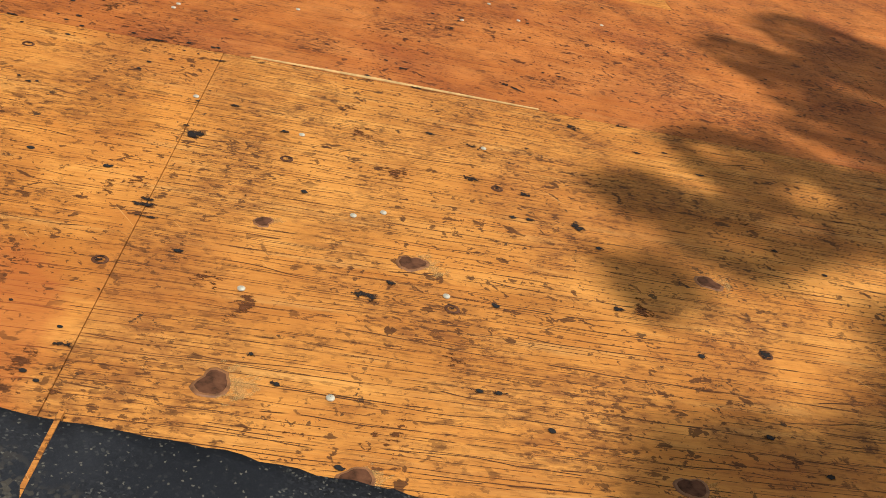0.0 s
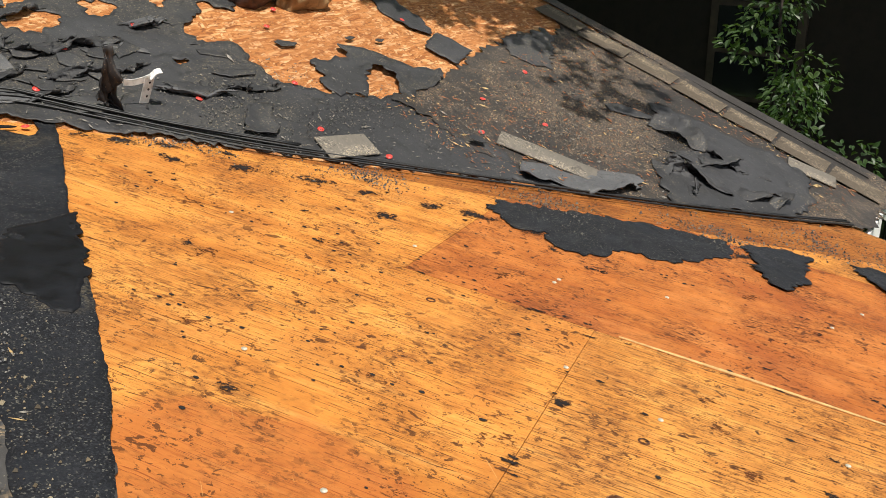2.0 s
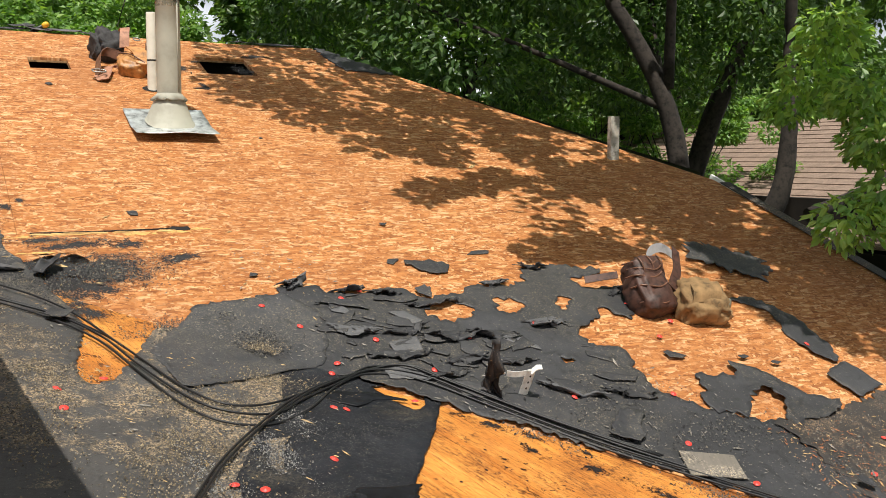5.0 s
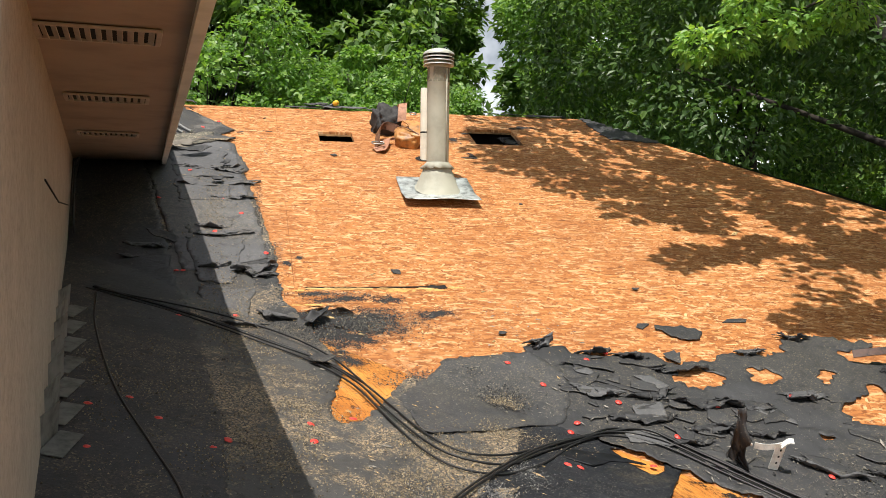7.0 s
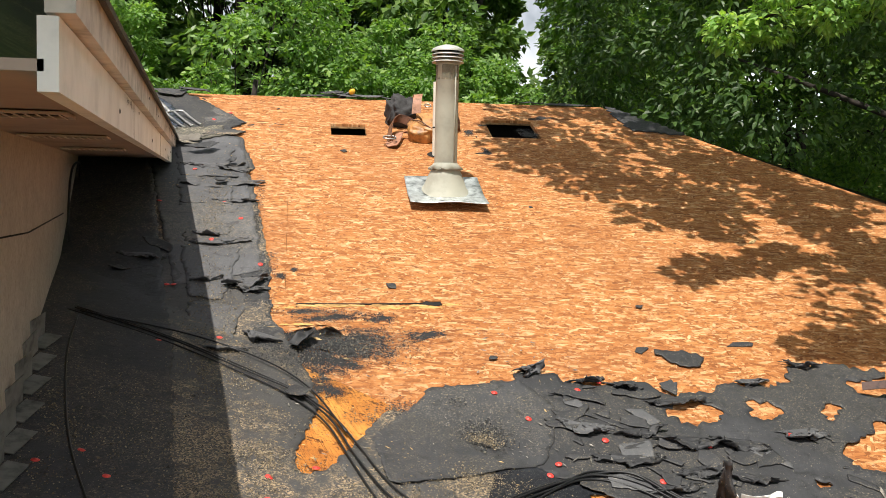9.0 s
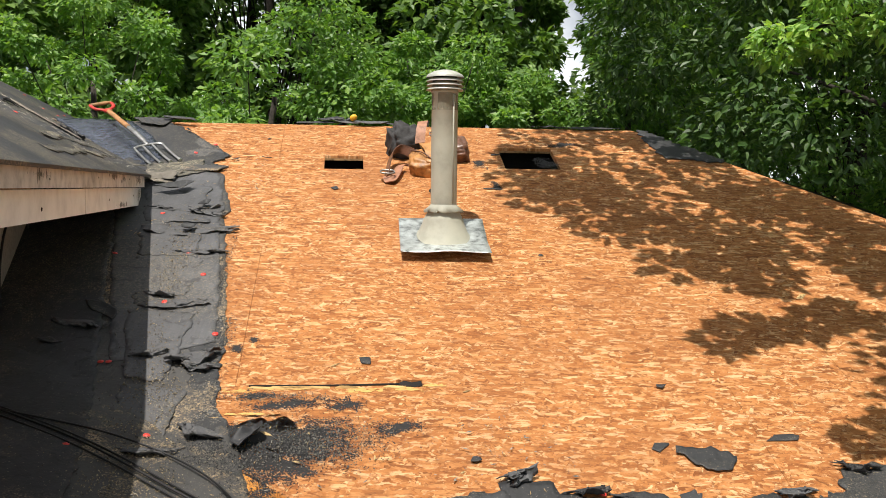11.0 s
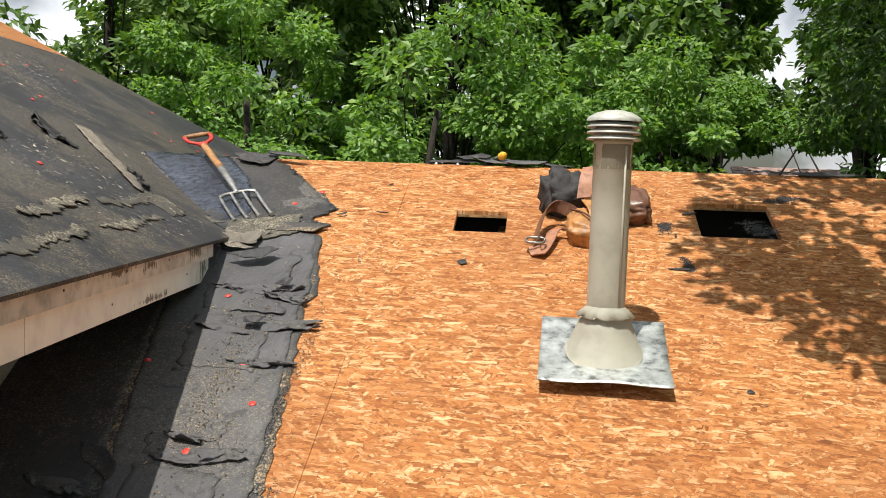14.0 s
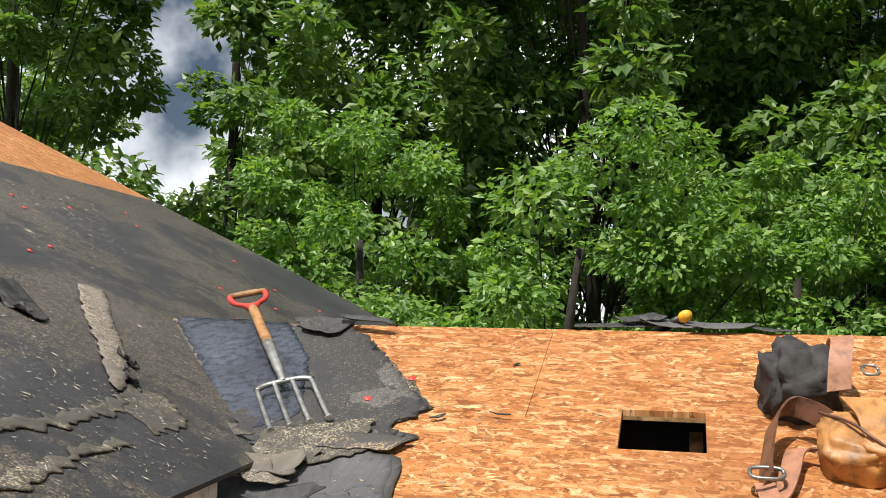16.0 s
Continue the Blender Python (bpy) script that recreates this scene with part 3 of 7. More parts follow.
# weathered boards along the valley
for i, (p, q) in enumerate((((1.66, 2.80), (2.9, 1.36)), ((2.9, 1.36), (4.0, 0.07)))):
    w = lambda x: 3.93 - 0.767 * x
    part("valley_board", slab([[(p[0] + 0.002, p[1]), (q[0] - 0.004, q[1] + 0.004), (q[0] + (0.12 if i else -0.004), w(q[0] + 0.12) if i else w(q[0])), (p[0] + 0.002, max(w(p[0]), p[1] + 0.01))]], lambda x, y: zp(x, y) - 0.002, 0.013), PLY_VALLEY, roof_lower)
cu, su = math.cos(radians(PLY_TURN)), math.sin(radians(PLY_TURN))
ORG = (1.86, 0.92)      # where the seams cross


def uv(u, v):
    """u along the sheets' length (up the valley), v across it."""
    return (ORG[0] - su * u + cu * v, ORG[1] + cu * u + su * v)


SHEETS = [  # u0, u1, v0, v1, material
    (0.0, 2.44, -1.36, 0.0, PLY), (-2.44, 0.0, -1.36, 0.0, PLY_PALE), (2.44, 4.88, -1.36, 0.0, PLY),
    (-1.93, 0.51, 0.0, 1.25, PLY_RED), (0.51, 2.95, 0.0, 1.25, PLY), (-4.37, -1.93, 0.0, 1.25, PLY_RED),
    (-1.2, 1.24, -2.5, -1.36, PLY_RED), (1.24, 3.7, -2.5, -1.36, PLY), (-3.7, -1.2, -2.5, -1.36, PLY),
    (-4.88, -2.44, -1.36, 0.0, PLY_PALE), (-1.4, 1.1, 1.25, 2.5, PLY), (-3.8, -1.4, 1.25, 2.5, PLY_RED),
]
for u0, u1, v0, v1, mt in SHEETS:
    g = 0.0009
    poly = clip_all([uv(u0 + g, v0 + g), uv(u0 + g, v1 - g), uv(u1 - g, v1 - g), uv(u1 - g, v0 + g)][::-1], LOWER_CCW)
    if not poly:
        poly = clip_all([uv(u0 + g, v0 + g), uv(u0 + g, v1 - g), uv(u1 - g, v1 - g), uv(u1 - g, v0 + g)], LOWER_CCW)
    if poly:
        part("plywood_sheet", slab([poly], zp, 0.0155), mt, roof_lower)

# ---- upper house: wall, soffit, fascia, roof ----
Y_A, Y_B = 1.0, 5.72


def strip(xa, xb, z0, z1, ya=Y_A, yb=Y_B):
    """An upright or lying block between two skewed lines of the plan."""
    bm = bmesh.new()
    q = [(xa(ya), ya), (xb(ya), ya), (xb(yb), yb), (xa(yb), yb)]
    lo = [bm.verts.new((x, y, z0)) for x, y in q]
    hi = [bm.verts.new((x, y, z1)) for x, y in q]
    bm.faces.new(lo)
    bm.faces.new(hi[::-1])
    for i in range(4):
        j = (i + 1) % 4
        bm.faces.new((lo[j], lo[i], hi[i], hi[j]))
    bmesh.ops.recalc_face_normals(bm, faces=bm.faces)
    return bm


tagged(link("wall_upper", strip(lambda y: WALL_X(y) - 0.2, WALL_X, -2.0, 0.52, Y_A, 6.6), STUCCO), "beige stucco wall of the upper house", "wall", kind="structure")
tagged(link("soffit", strip(lambda y: WALL_X(y) - 0.01, lambda y: EAVE_X(y) - 0.022, 0.49, 0.505), SOFFIT), "brown painted soffit under the eave", "soffit", kind="structure")
fascia = tagged(link("fascia", strip(lambda y: EAVE_X(y) - 0.03, lambda y: EAVE_X(y) - 0.004, 0.465, 0.558), WHITE), "weathered cream fascia board", "fascia", kind="structure")
part("drip_board", strip(lambda y: EAVE_X(y) - 0.021, lambda y: EAVE_X(y) + 0.016, 0.562, 0.634), DRIP, fascia)


def zu(x, y):
    """The upper roof's plane."""
    return 0.645 + 0.5 * (-(x - 0.228) - 0.0942 * y) / 1.0044


UPPER = [(EAVE_X(0.9) + 0.03, 0.9), (EAVE_X(10.9) + 0.03, 10.9), (-3.2, 10.13), (-3.0, 8.1), (-2.7, 0.9)]
UPPER_BARE = [(-2.7, 0.9), (-3.0, 8.1), (-3.2, 10.13), (-4.6, 9.8), (-6.0, 9.5), (-6.0, 0.9)]
roof_upper = tagged(link("roof_upper", slab([UPPER[::-1]], zu, 0.012), FELT_UP), "black felt on the upper roof", "roof", kind="structure")
part("bare_board", slab([UPPER_BARE], zu, 0.012), OSB, roof_upper, "bare orange strand board")


# ---- outdoors ----
GZ = -4.0
bm = bmesh.new()
n = 40
ring = [bm.verts.new((300 * math.cos(a), 300 * math.sin(a), GZ)) for a in np.linspace(0, 2 * math.pi, n, False)]
bm.faces.new(ring)
tagged(link("ground", bm, GRASS), "green lawn round the house", "ground", kind="structure")


def leaf_cloud(centres, radii, count, size, rng, flat=0.6, droop=0.25, fine=False):
    """Leaves as bent blades scattered on the shells of many clumps: verts and faces."""
    pick = rng.randint(0, len(centres), count)
    d = rng.normal(size=(count, 3))
    d /= np.linalg.norm(d, axis=1)[:, None]
    r = radii[pick] * rng.uniform(0.35, 1.0, count) ** 0.5
    p = centres[pick] + d * r[:, None] * np.array((1, 1, flat))
    # blade axes: outwards and hanging, with scatter
    ax = d * np.array((1, 1, 0.3)) + rng.normal(size=(count, 3)) * 0.5 - np.array((0, 0, droop))
    ax /= np.linalg.norm(ax, axis=1)[:, None]
    nr = rng.normal(size=(count, 3)) * 0.4 + np.array((0, -0.25, 0.8)) + d * 0.8
    sd = np.cross(ax, nr)
    sd /= np.linalg.norm(sd, axis=1)[:, None] + 1e-9
    nr = np.cross(sd, ax)
    L = size * rng.uniform(0.6, 1.3, count)[:, None]
    W = L * 0.30
    if fine:      # two folded halves with a pointed tip
        mid = nr * L * 0.07
        v = np.stack([p, p + ax * L * 0.22 + sd * W * 0.8 + mid, p + ax * L * 0.58 + sd * W * 0.75 + mid * 0.7, p + ax * L - nr * L * 0.14, p + ax * L * 0.58 - sd * W * 0.75 + mid * 0.7, p + ax * L * 0.22 - sd * W * 0.8 + mid], 1).reshape(-1, 3)
        b = np.arange(count)[:, None] * 6
        return v, np.concatenate([b + np.array((0, 1, 2, 3)), b + np.array((0, 3, 4, 5))])
    v = np.stack([p, p + ax * L * 0.45 + sd * W + nr * L * 0.06, p + ax * L - nr * L * 0.1, p + ax * L * 0.45 - sd * W + nr * L * 0.06], 1).reshape(-1, 3)
    f = np.arange(count * 4).reshape(-1, 4)
    return v, f


def open_sky(x, y, z, r):
    """True where the canopy opens: a gap over the far garden, and one beyond the upper roof."""
    a = abs(x - (0.35 + 0.253 * y)) < 0.013 * y + 0.6 * r and z > 0.2 + 0.13 * y - 0.5 * r
    b = abs(x - (2.92 - 0.591 * y)) < 0.020 * y + 0.6 * r and z > 0.5 + 0.155 * (y - 3.5)
    c = 0.16 < (x - 1.0) / max(y - 2.0, 1.0) < 0.32 and y > 8.5 and z - 0.4 * r < 1.1 + 0.016 * y
    return a or b or c


def tree(name, base, height, spread, seed, label, leaves=7000, size=0.16, material=None, trunk=0.16, clumps=70, low=0.25, group="trees behind the house"):
    """A trunk with limbs and a crown of leaf clumps with gaps between them."""
    rng = np.random.RandomState(seed)
    t = thing(name, label, "tree", group)
    b = np.array(base, float)
    for mid in (0.35 + 0.253 * b[1], 2.92 - 0.591 * b[1]):      # no trunk stands in a gap of the canopy
        if abs(b[0] - mid) < 1.1:
            b[0] = mid + math.copysign(1.1, b[0] - mid)
    bm = bmesh.new()
    lean = rng.normal(size=2) * 0.04 * height
    spine = [b + np.array((lean[0] * u ** 1.5, lean[1] * u ** 1.5, height * 0.85 * u)) for u in np.linspace(0, 1, 7)]
    tube(bm, spine, [trunk * (1 - 0.85 * u) + 0.015 for u in np.linspace(0, 1, 7)], 9)
    cs, rs = [], []
    for i in range(clumps):
        u = rng.uniform(low, 1.0)
        wide = spread * (0.35 + 0.65 * math.sin(math.pi * min(1, (u - low) / (1 - low) * 0.85 + 0.12)))
        a, rr = rng.uniform(0, 2 * math.pi), wide * rng.uniform(0.25, 1.0) ** 0.6
        c = b + np.array((lean[0] * u + rr * math.cos(a), lean[1] * u + rr * math.sin(a), height * u))
        cs.append(c)
        rs.append(rng.uniform(0.10, 0.21) * spread)
        if open_sky(*c, rs[-1]):
            cs.pop(), rs.pop()
            continue
        if i % 3 == 0 and not any(open_sky(*(spine[3] * (1 - u) + c * u), 0.9) for u in (0.4, 0.7, 1.0)):
            s = spine[max(0, min(6, int(u * 6 - 1)))]
            tube(bm, [s, (s + c) / 2 + np.array((0, 0, 0.1 * spread)), c], [trunk * 0.35 * (1.1 - u), trunk * 0.2 * (1.1 - u), 0.008], 5)
    part("trunk", bm, BARK, t)
    v, f = leaf_cloud(np.array(cs), np.array(rs), leaves, size, rng)
    part_py("crown", v, f, material or LEAF, t)
    return t


rng = np.random.RandomState(5)
for i in range(14):
    x = -11.0 + i * 1.75 + rng.uniform(-0.4, 0.4)
    tree("tree", (x, 13.0 + rng.uniform(-1.2, 1.2), GZ), rng.uniform(6.3, 8.2) if x > -3.8 else rng.uniform(5.0, 5.7), rng.uniform(1.7, 2.3), 100 + i, "leafy green tree in full sun behind the roof", 24000, 0.080, LEAF, 0.11, 70, 0.25)
for i in range(17):
    x = -17 + i * 2.7 + rng.uniform(-0.6, 0.6)
    if not -11.6 < x < -7.6:
        tree("tree", (x, 18.5 + rng.uniform(-1.2, 2.5), GZ), rng.uniform(11.5, 15), rng.uniform(2.8, 3.6), 200 + i, "tall woodland tree with dense leaves", 26000, 0.19, LEAF_DARK, 0.16, 160, 0.15, "woodland trees")
for i in range(12):
    tree("tree", (-26 + i * 5.2 + rng.uniform(-1, 1), 27 + rng.uniform(-1.5, 3.0), GZ), rng.uniform(9, 11) if 0 < i < 4 else rng.uniform(15, 19), 4.2, 230 + i, "tall dark woodland tree", 9000, 0.34, LEAF_DARK, 0.25, 110, 0.1, "woodland trees")
tree("tree", (-8.2, 14.8, GZ), 12.5, 2.0, 260, "dark maple tree beyond the upper roof", 12000, 0.13, LEAF_DARK, 0.2, 60, 0.6, "woodland trees")
for i, (x, y) in enumerate(((-1.5, 20.5), (0.6, 21.5), (3.4, 20.8))):
    tree("tree", (x, y, GZ), 14.5 + i, 3.4, 270 + i, "tall dark woodland tree", 17000, 0.17, LEAF_DARK, 0.2, 120, 0.15, "woodland trees")


# ---- felt on the roof ----
GRANULES = make_felt("loose_granules", (0.04, 0.04, 0.042), (0.10, 0.095, 0.09), 0.9, 1.0)
BITUMEN = make_plain("smooth_bitumen", (0.008, 0.009, 0.012), 0.6, 0, 0.45, 16, 0.3)
BITUMEN.node_tree.nodes["Principled BSDF"].inputs["Specular IOR Level"].default_value = 0.25
felt_cover = tagged(new("torn_felt"), "torn black roofing felt on the stripped roof", "roofing felt")
wx = lambda y: WALL_X(y) - 0.05
FELT_OUT = [(-0.37, 6.89), (-0.13, 6.63), (0.10, 6.33), (-0.02, 6.21), (0.10, 6.17), (-0.01, 6.08), (0.08, 6.06), (0.18, 5.57), (0.15, 5.49), (0.20, 5.21), (0.25, 4.83), (0.31, 4.33), (0.29, 4.21),
            (0.32, 3.92), (0.37, 3.80), (0.45, 3.62), (0.50, 3.40), (0.51, 3.15), (0.46, 2.90), (0.42, 2.70), (0.44, 2.61), (0.52, 2.66), (0.60, 2.84), (0.69, 3.06), (0.76, 3.25)]
FELT_MID = [(0.93, 3.34), (0.95, 3.42), (1.30, 3.46), (1.35, 3.57), (1.49, 3.48), (1.67, 3.42), (1.76, 3.45), (1.91, 3.36), (2.09, 3.36), (2.14, 3.42), (2.47, 3.42), (2.51, 3.52), (2.70, 3.57), (2.99, 3.47),
            (2.72, 3.42), (2.79, 3.32), (2.95, 3.32), (2.82, 3.07), (2.71, 3.17), (2.60, 3.08), (2.46, 3.0), (2.44, 2.92), (2.57, 2.84), (2.54, 2.62), (2.68, 2.46), (2.94, 2.31)]
W = lambda x: 3.934 - 0.767 * x
sheet("felt_sheet", FELT_OUT + [(1.02, 3.28), (1.05, 3.10), (1.28, 2.93), (1.12, 2.68), (0.98, 2.42), (0.86, 2.14), (0.78, 1.80), (0.69, 1.45), (0.61, 1.12), (0.50, 1.0), (-0.8, 1.0), (-0.8, 4.0), (wx(5.0), 5.0), (wx(5.9), 5.9), (-0.44, 6.04), (-1.13, 6.93)], FELT_DUSTY, felt_cover, seed=3, curl=0.008, cell=0.022, amp=0.009)
sheet("felt_sheet", [(0.80, 3.22)] + FELT_MID + [(3.05, W(3.05)), (1.75, W(1.75)), (1.3, 2.93), (0.98, 2.86)], FELT, felt_cover, seed=8, curl=0.014, lift=0.006,
      holes=[[(1.95, 3.32), (2.03, 3.30), (2.10, 3.24), (2.04, 3.17), (1.93, 3.17), (1.84, 3.23)], [(2.22, 3.32), (2.31, 3.31), (2.35, 3.25), (2.29, 3.20), (2.20, 3.21)],
             [(2.26, 2.85), (2.32, 2.85), (2.32, 2.81), (2.25, 2.80)], [(2.54, 3.29), (2.64, 3.30), (2.54, 3.18), (2.48, 3.19)]])
sheet("felt_sheet", [(2.90, 2.33), (3.09, 2.33), (3.33, 2.35), (3.75, 2.41), (4.13, 2.46), (4.33, 2.36), (4.66, 2.45), (4.83, 0.665), (4.17, 0.685), (2.95, W(2.95) - 0.01)], FELT_EAVE, felt_cover, "granule-strewn felt by the eave", seed=14, curl=0.01, lift=0.006)
sheet("felt_sheet", [(2.79, 2.68), (2.91, 2.62), (2.96, 2.58), (3.0, 2.68), (3.08, 2.63), (3.20, 2.42), (3.33, 2.36), (3.08, 2.30), (2.94, 2.29), (3.05, 2.41), (3.05, 2.48), (2.98, 2.50), (2.90, 2.43), (2.80, 2.37), (2.68, 2.46), (2.76, 2.58)], FELT, felt_cover, seed=21, curl=0.02, lift=0.012)
sheet("felt_sheet", [(2.77, 6.90), (2.80, 6.40), (3.24, 6.33), (2.80, 6.93)], FELT, felt_cover, seed=24, curl=0.01)
# lower slope: felt and tar beside the bare plywood
PLY_BORDER = [(1.68, 2.77), (1.45, 2.40), (1.21, 2.05), (1.0, 1.70), (0.90, 1.54), (0.746, 1.305), (0.605, 1.117), (0.50, 0.98), (0.42, 0.905), (0.46, 0.888), (0.598, 0.903), (0.606, 0.806), (0.611, 0.72), (0.624, 0.59), (0.647, 0.443), (0.658, 0.323), (0.671, 0.189), (0.70, -0.5)]
felt_low = tagged(new("tar_felt"), "black tarred felt beside the bare plywood", "roofing felt")
sheet("tar_sheet", [(1.15, 3.03)] + PLY_BORDER + [(0.85, -4.4), (-0.7, -4.4), (-0.7, 1.05), (0.40, 1.05), (0.55, 1.30), (0.65, 1.60), (0.70, 2.02), (0.86, 2.34), (1.02, 2.60)], TAR, felt_low, zf=zp, seed=37, curl=0.004, lift=0.009, wave=0.005, cell=0.022, amp=0.004,
      holes=[[(1.41, 2.80), (1.50, 2.84), (1.60, 2.76), (1.55, 2.65), (1.48, 2.58), (1.43, 2.67)]])
for i, o in enumerate(([(2.48, 1.62), (2.60, 1.64), (2.71, 1.50), (2.89, 1.32), (3.13, 0.99), (2.95, 0.92), (2.77, 0.96), (2.63, 1.03), (2.56, 1.15), (2.37, 1.20), (2.34, 1.30), (2.45, 1.36), (2.38, 1.46)],
                       [(3.17, 0.95), (3.33, 0.75), (2.98, 0.66), (2.79, 0.68), (2.84, 0.78)], [(3.40, 0.62), (3.50, 0.52), (3.30, 0.42), (3.14, 0.40)])):
    t = tagged(sheet("tar_patch", o, TAR, None, zf=zp, seed=43 + i, curl=0.004, lift=0.004, cell=0.013, amp=0.022), "leftover black tar paper patch stuck on plywood", "tar patch", "tar patches")

part("bare_strip", slab([[(0.640, 0.582), (0.640, 0.588), (0.40, 0.533), (0.40, 0.527)]], lambda x, y: zp(x, y) + 0.0140, 0.004), PLY, roof_lower, "bare wood where the tar stops at the seam")
FELT_FLAT = make_felt("flat_grey_felt", (0.046, 0.046, 0.049), (0.10, 0.09, 0.075), 0.68, 0.4)
# a clean-cut patch of newer felt, and small pieces of bitumen sheet on the tar
sheet("felt_patch", [(0.95, 3.41), (1.32, 3.46), (1.42, 3.30), (1.37, 3.10), (1.31, 2.98), (1.08, 2.84), (0.72, 2.63), (0.69, 2.97), (0.80, 3.20)], FELT_FLAT, felt_cover, "flat grey felt patch", lift=0.010, seed=61, curl=0.006, amp=0.006, wave=0.003)
sheet("tar_piece", [(1.00, 1.98), (1.22, 2.02), (1.10, 1.84), (1.0, 1.69), (0.86, 1.55), (0.83, 1.77)], BITUMEN, felt_low, zf=zp, lift=0.0105, seed=64, curl=0.002, amp=0.012, cell=0.012)
sheet("tar_piece", [(1.16, 2.64), (1.27, 2.58), (1.36, 2.66), (1.50, 2.68), (1.38, 2.72), (1.24, 2.72)], BITUMEN, felt_low, zf=zp, lift=0.0115, seed=65, curl=0.003, amp=0.004, cell=0.012)
# strip and pieces of felt torn off below the belts
sheet("felt_sheet", [(3.47, 3.16), (3.60, 3.02), (3.52, 2.82), (3.515, 2.69), (3.56, 2.60), (3.64, 2.64), (3.69, 2.74), (3.705, 2.90), (3.68, 3.06), (3.60, 3.15)], FELT, felt_cover, seed=68, curl=0.012, lift=0.006, amp=0.012)
sheet("felt_sheet", [(3.43, 2.53), (3.53, 2.58), (3.63, 2.59), (3.65, 2.42), (3.45, 2.38)], FELT, felt_cover, seed=69, curl=0.03, lift=0.014, amp=0.012)
sheet("felt_sheet", [(3.84, 2.32), (3.94, 2.44), (4.10, 2.42), (4.33, 2.41), (4.24, 2.30), (4.10, 2.24), (3.92, 2.14), (3.88, 2.24)], FELT, felt_cover, seed=70, curl=0.02, lift=0.012, amp=0.02)
sheet("felt_sheet", [(4.17, 1.76), (4.26, 1.56), (4.30, 1.34), (4.36, 1.02), (4.10, 0.92), (3.84, 0.95), (3.60, 1.12), (3.38, 1.28), (3.50, 1.40), (3.62, 1.47), (3.85, 1.38), (4.02, 1.40), (4.05, 1.58)], FELT, felt_cover, "torn grey felt sheet near the eave", seed=72, curl=0.05, lift=0.014, amp=0.02, wave=0.012)
sheet("felt_sheet", [(3.58, 3.60), (3.80, 3.66), (4.02, 3.52), (4.0, 3.34), (3.78, 3.30), (3.62, 3.42)], FELT, felt_cover, seed=71, curl=0.02, lift=0.006, amp=0.05)

# thick line of granules along the torn edge
sheet("granule_band", [(0.10, 5.45), (0.19, 5.0), (0.25, 4.7), (0.30, 4.33), (0.33, 3.9), (0.36, 3.86), (0.42, 3.72), (0.30, 3.62), (0.20, 4.0), (0.16, 4.6), (0.07, 5.3)], GRANULES, felt_cover, zf=zo, lift=0.006, seed=105, curl=0.0, amp=0.014, cell=0.012, wave=0.001)
# newer black felt at the wall's foot, with eave shade put into its colour
FELT_WALL = make_felt("shade_black_felt", (0.036, 0.036, 0.040), (0.10, 0.082, 0.062), 0.75, 0.5)
sheet("felt_sheet", [(0.16, 1.02), (0.12, 1.8), (0.10, 2.4), (0.02, 3.0), (-0.05, 3.6), (-0.22, 4.5), (-0.36, 5.3), (-0.50, 5.85), (wx(5.9), 5.9), (wx(5.0), 5.0), (wx(4.0), 4.0), (wx(3.0), 3.0), (wx(2.0), 2.0), (-0.25, 1.02)], FELT_WALL, felt_cover, "black felt strip along the wall, darkened for the eave shade", lift=0.0135, seed=59, curl=0.006, amp=0.01, wave=0.003)
# overlapping strips beside the wall
FELT_STRIP = make_felt("worn_felt_strip", (0.092, 0.091, 0.096), (0.15, 0.13, 0.10), 0.68, 0.45)
sheet("felt_sheet", [(-0.38, 6.87), (-0.15, 6.61), (0.07, 6.33), (-0.05, 6.21), (0.06, 6.17), (-0.03, 6.08), (0.06, 6.05), (0.15, 5.57), (0.13, 5.49), (0.17, 5.21), (0.22, 4.83), (0.27, 4.33), (-0.12, 4.2), (-0.30, 5.0), (-0.46, 5.80), (-0.44, 6.02), (-1.10, 6.91)], FELT_STRIP, felt_cover, seed=160, curl=0.005, lift=0.009, amp=0.007)
sheet("felt_sheet", [(-0.36, 6.88), (-0.22, 6.72), (-0.12, 6.60), (-0.06, 6.50), (0.0, 6.42), (0.085, 6.32), (-0.02, 6.22), (0.07, 6.16), (-0.10, 6.06), (-0.40, 6.05), (-0.62, 6.40), (-0.90, 6.86)], FELT, felt_cover, seed=161, curl=0.012, lift=0.0105, amp=0.02)
for i, (y0, y1) in enumerate(((3.62, 4.02), (4.10, 4.55), (4.62, 5.02), (5.06, 5.36), (5.42, 5.86))):
    sheet("felt_strip", [(wx(y0) + 0.62, y0), (0.10, y0 - 0.02), (0.16 - 0.03 * i, y0 + 0.1), (0.20 - 0.04 * i, y1), (wx(y1) + 0.60, y1 + 0.03)], FELT_STRIP, felt_cover, zf=zo, lift=0.011, seed=110 + i, curl=0.014, amp=0.012, cell=0.016)

# tar smeared over the plywood along the valley, tread marks and stains
TAR_SMEAR = make_smear("tar_smear", (0.012, 0.009, 0.008), (1.0, 0.7), PLY_TURN, 0.95, 120, 0.47)
BROWN_SMEAR = make_smear("brown_smear", (0.075, 0.026, 0.009), (1.0, 0.45), PLY_TURN, 0.8, 105, 0.375)
GRIT_SMEAR = make_smear("grit_smear", (0.022, 0.021, 0.021), (1.0, 1.0), 0, 0.95, 130, 0.52)
DISC = bpy.data.meshes.new("stain")
_a = np.linspace(0, 2 * math.pi, 20, False)
DISC.from_pydata([(1.35 * math.cos(a), 1.35 * math.sin(a), 0.0) for a in _a], [], [tuple(range(20))])


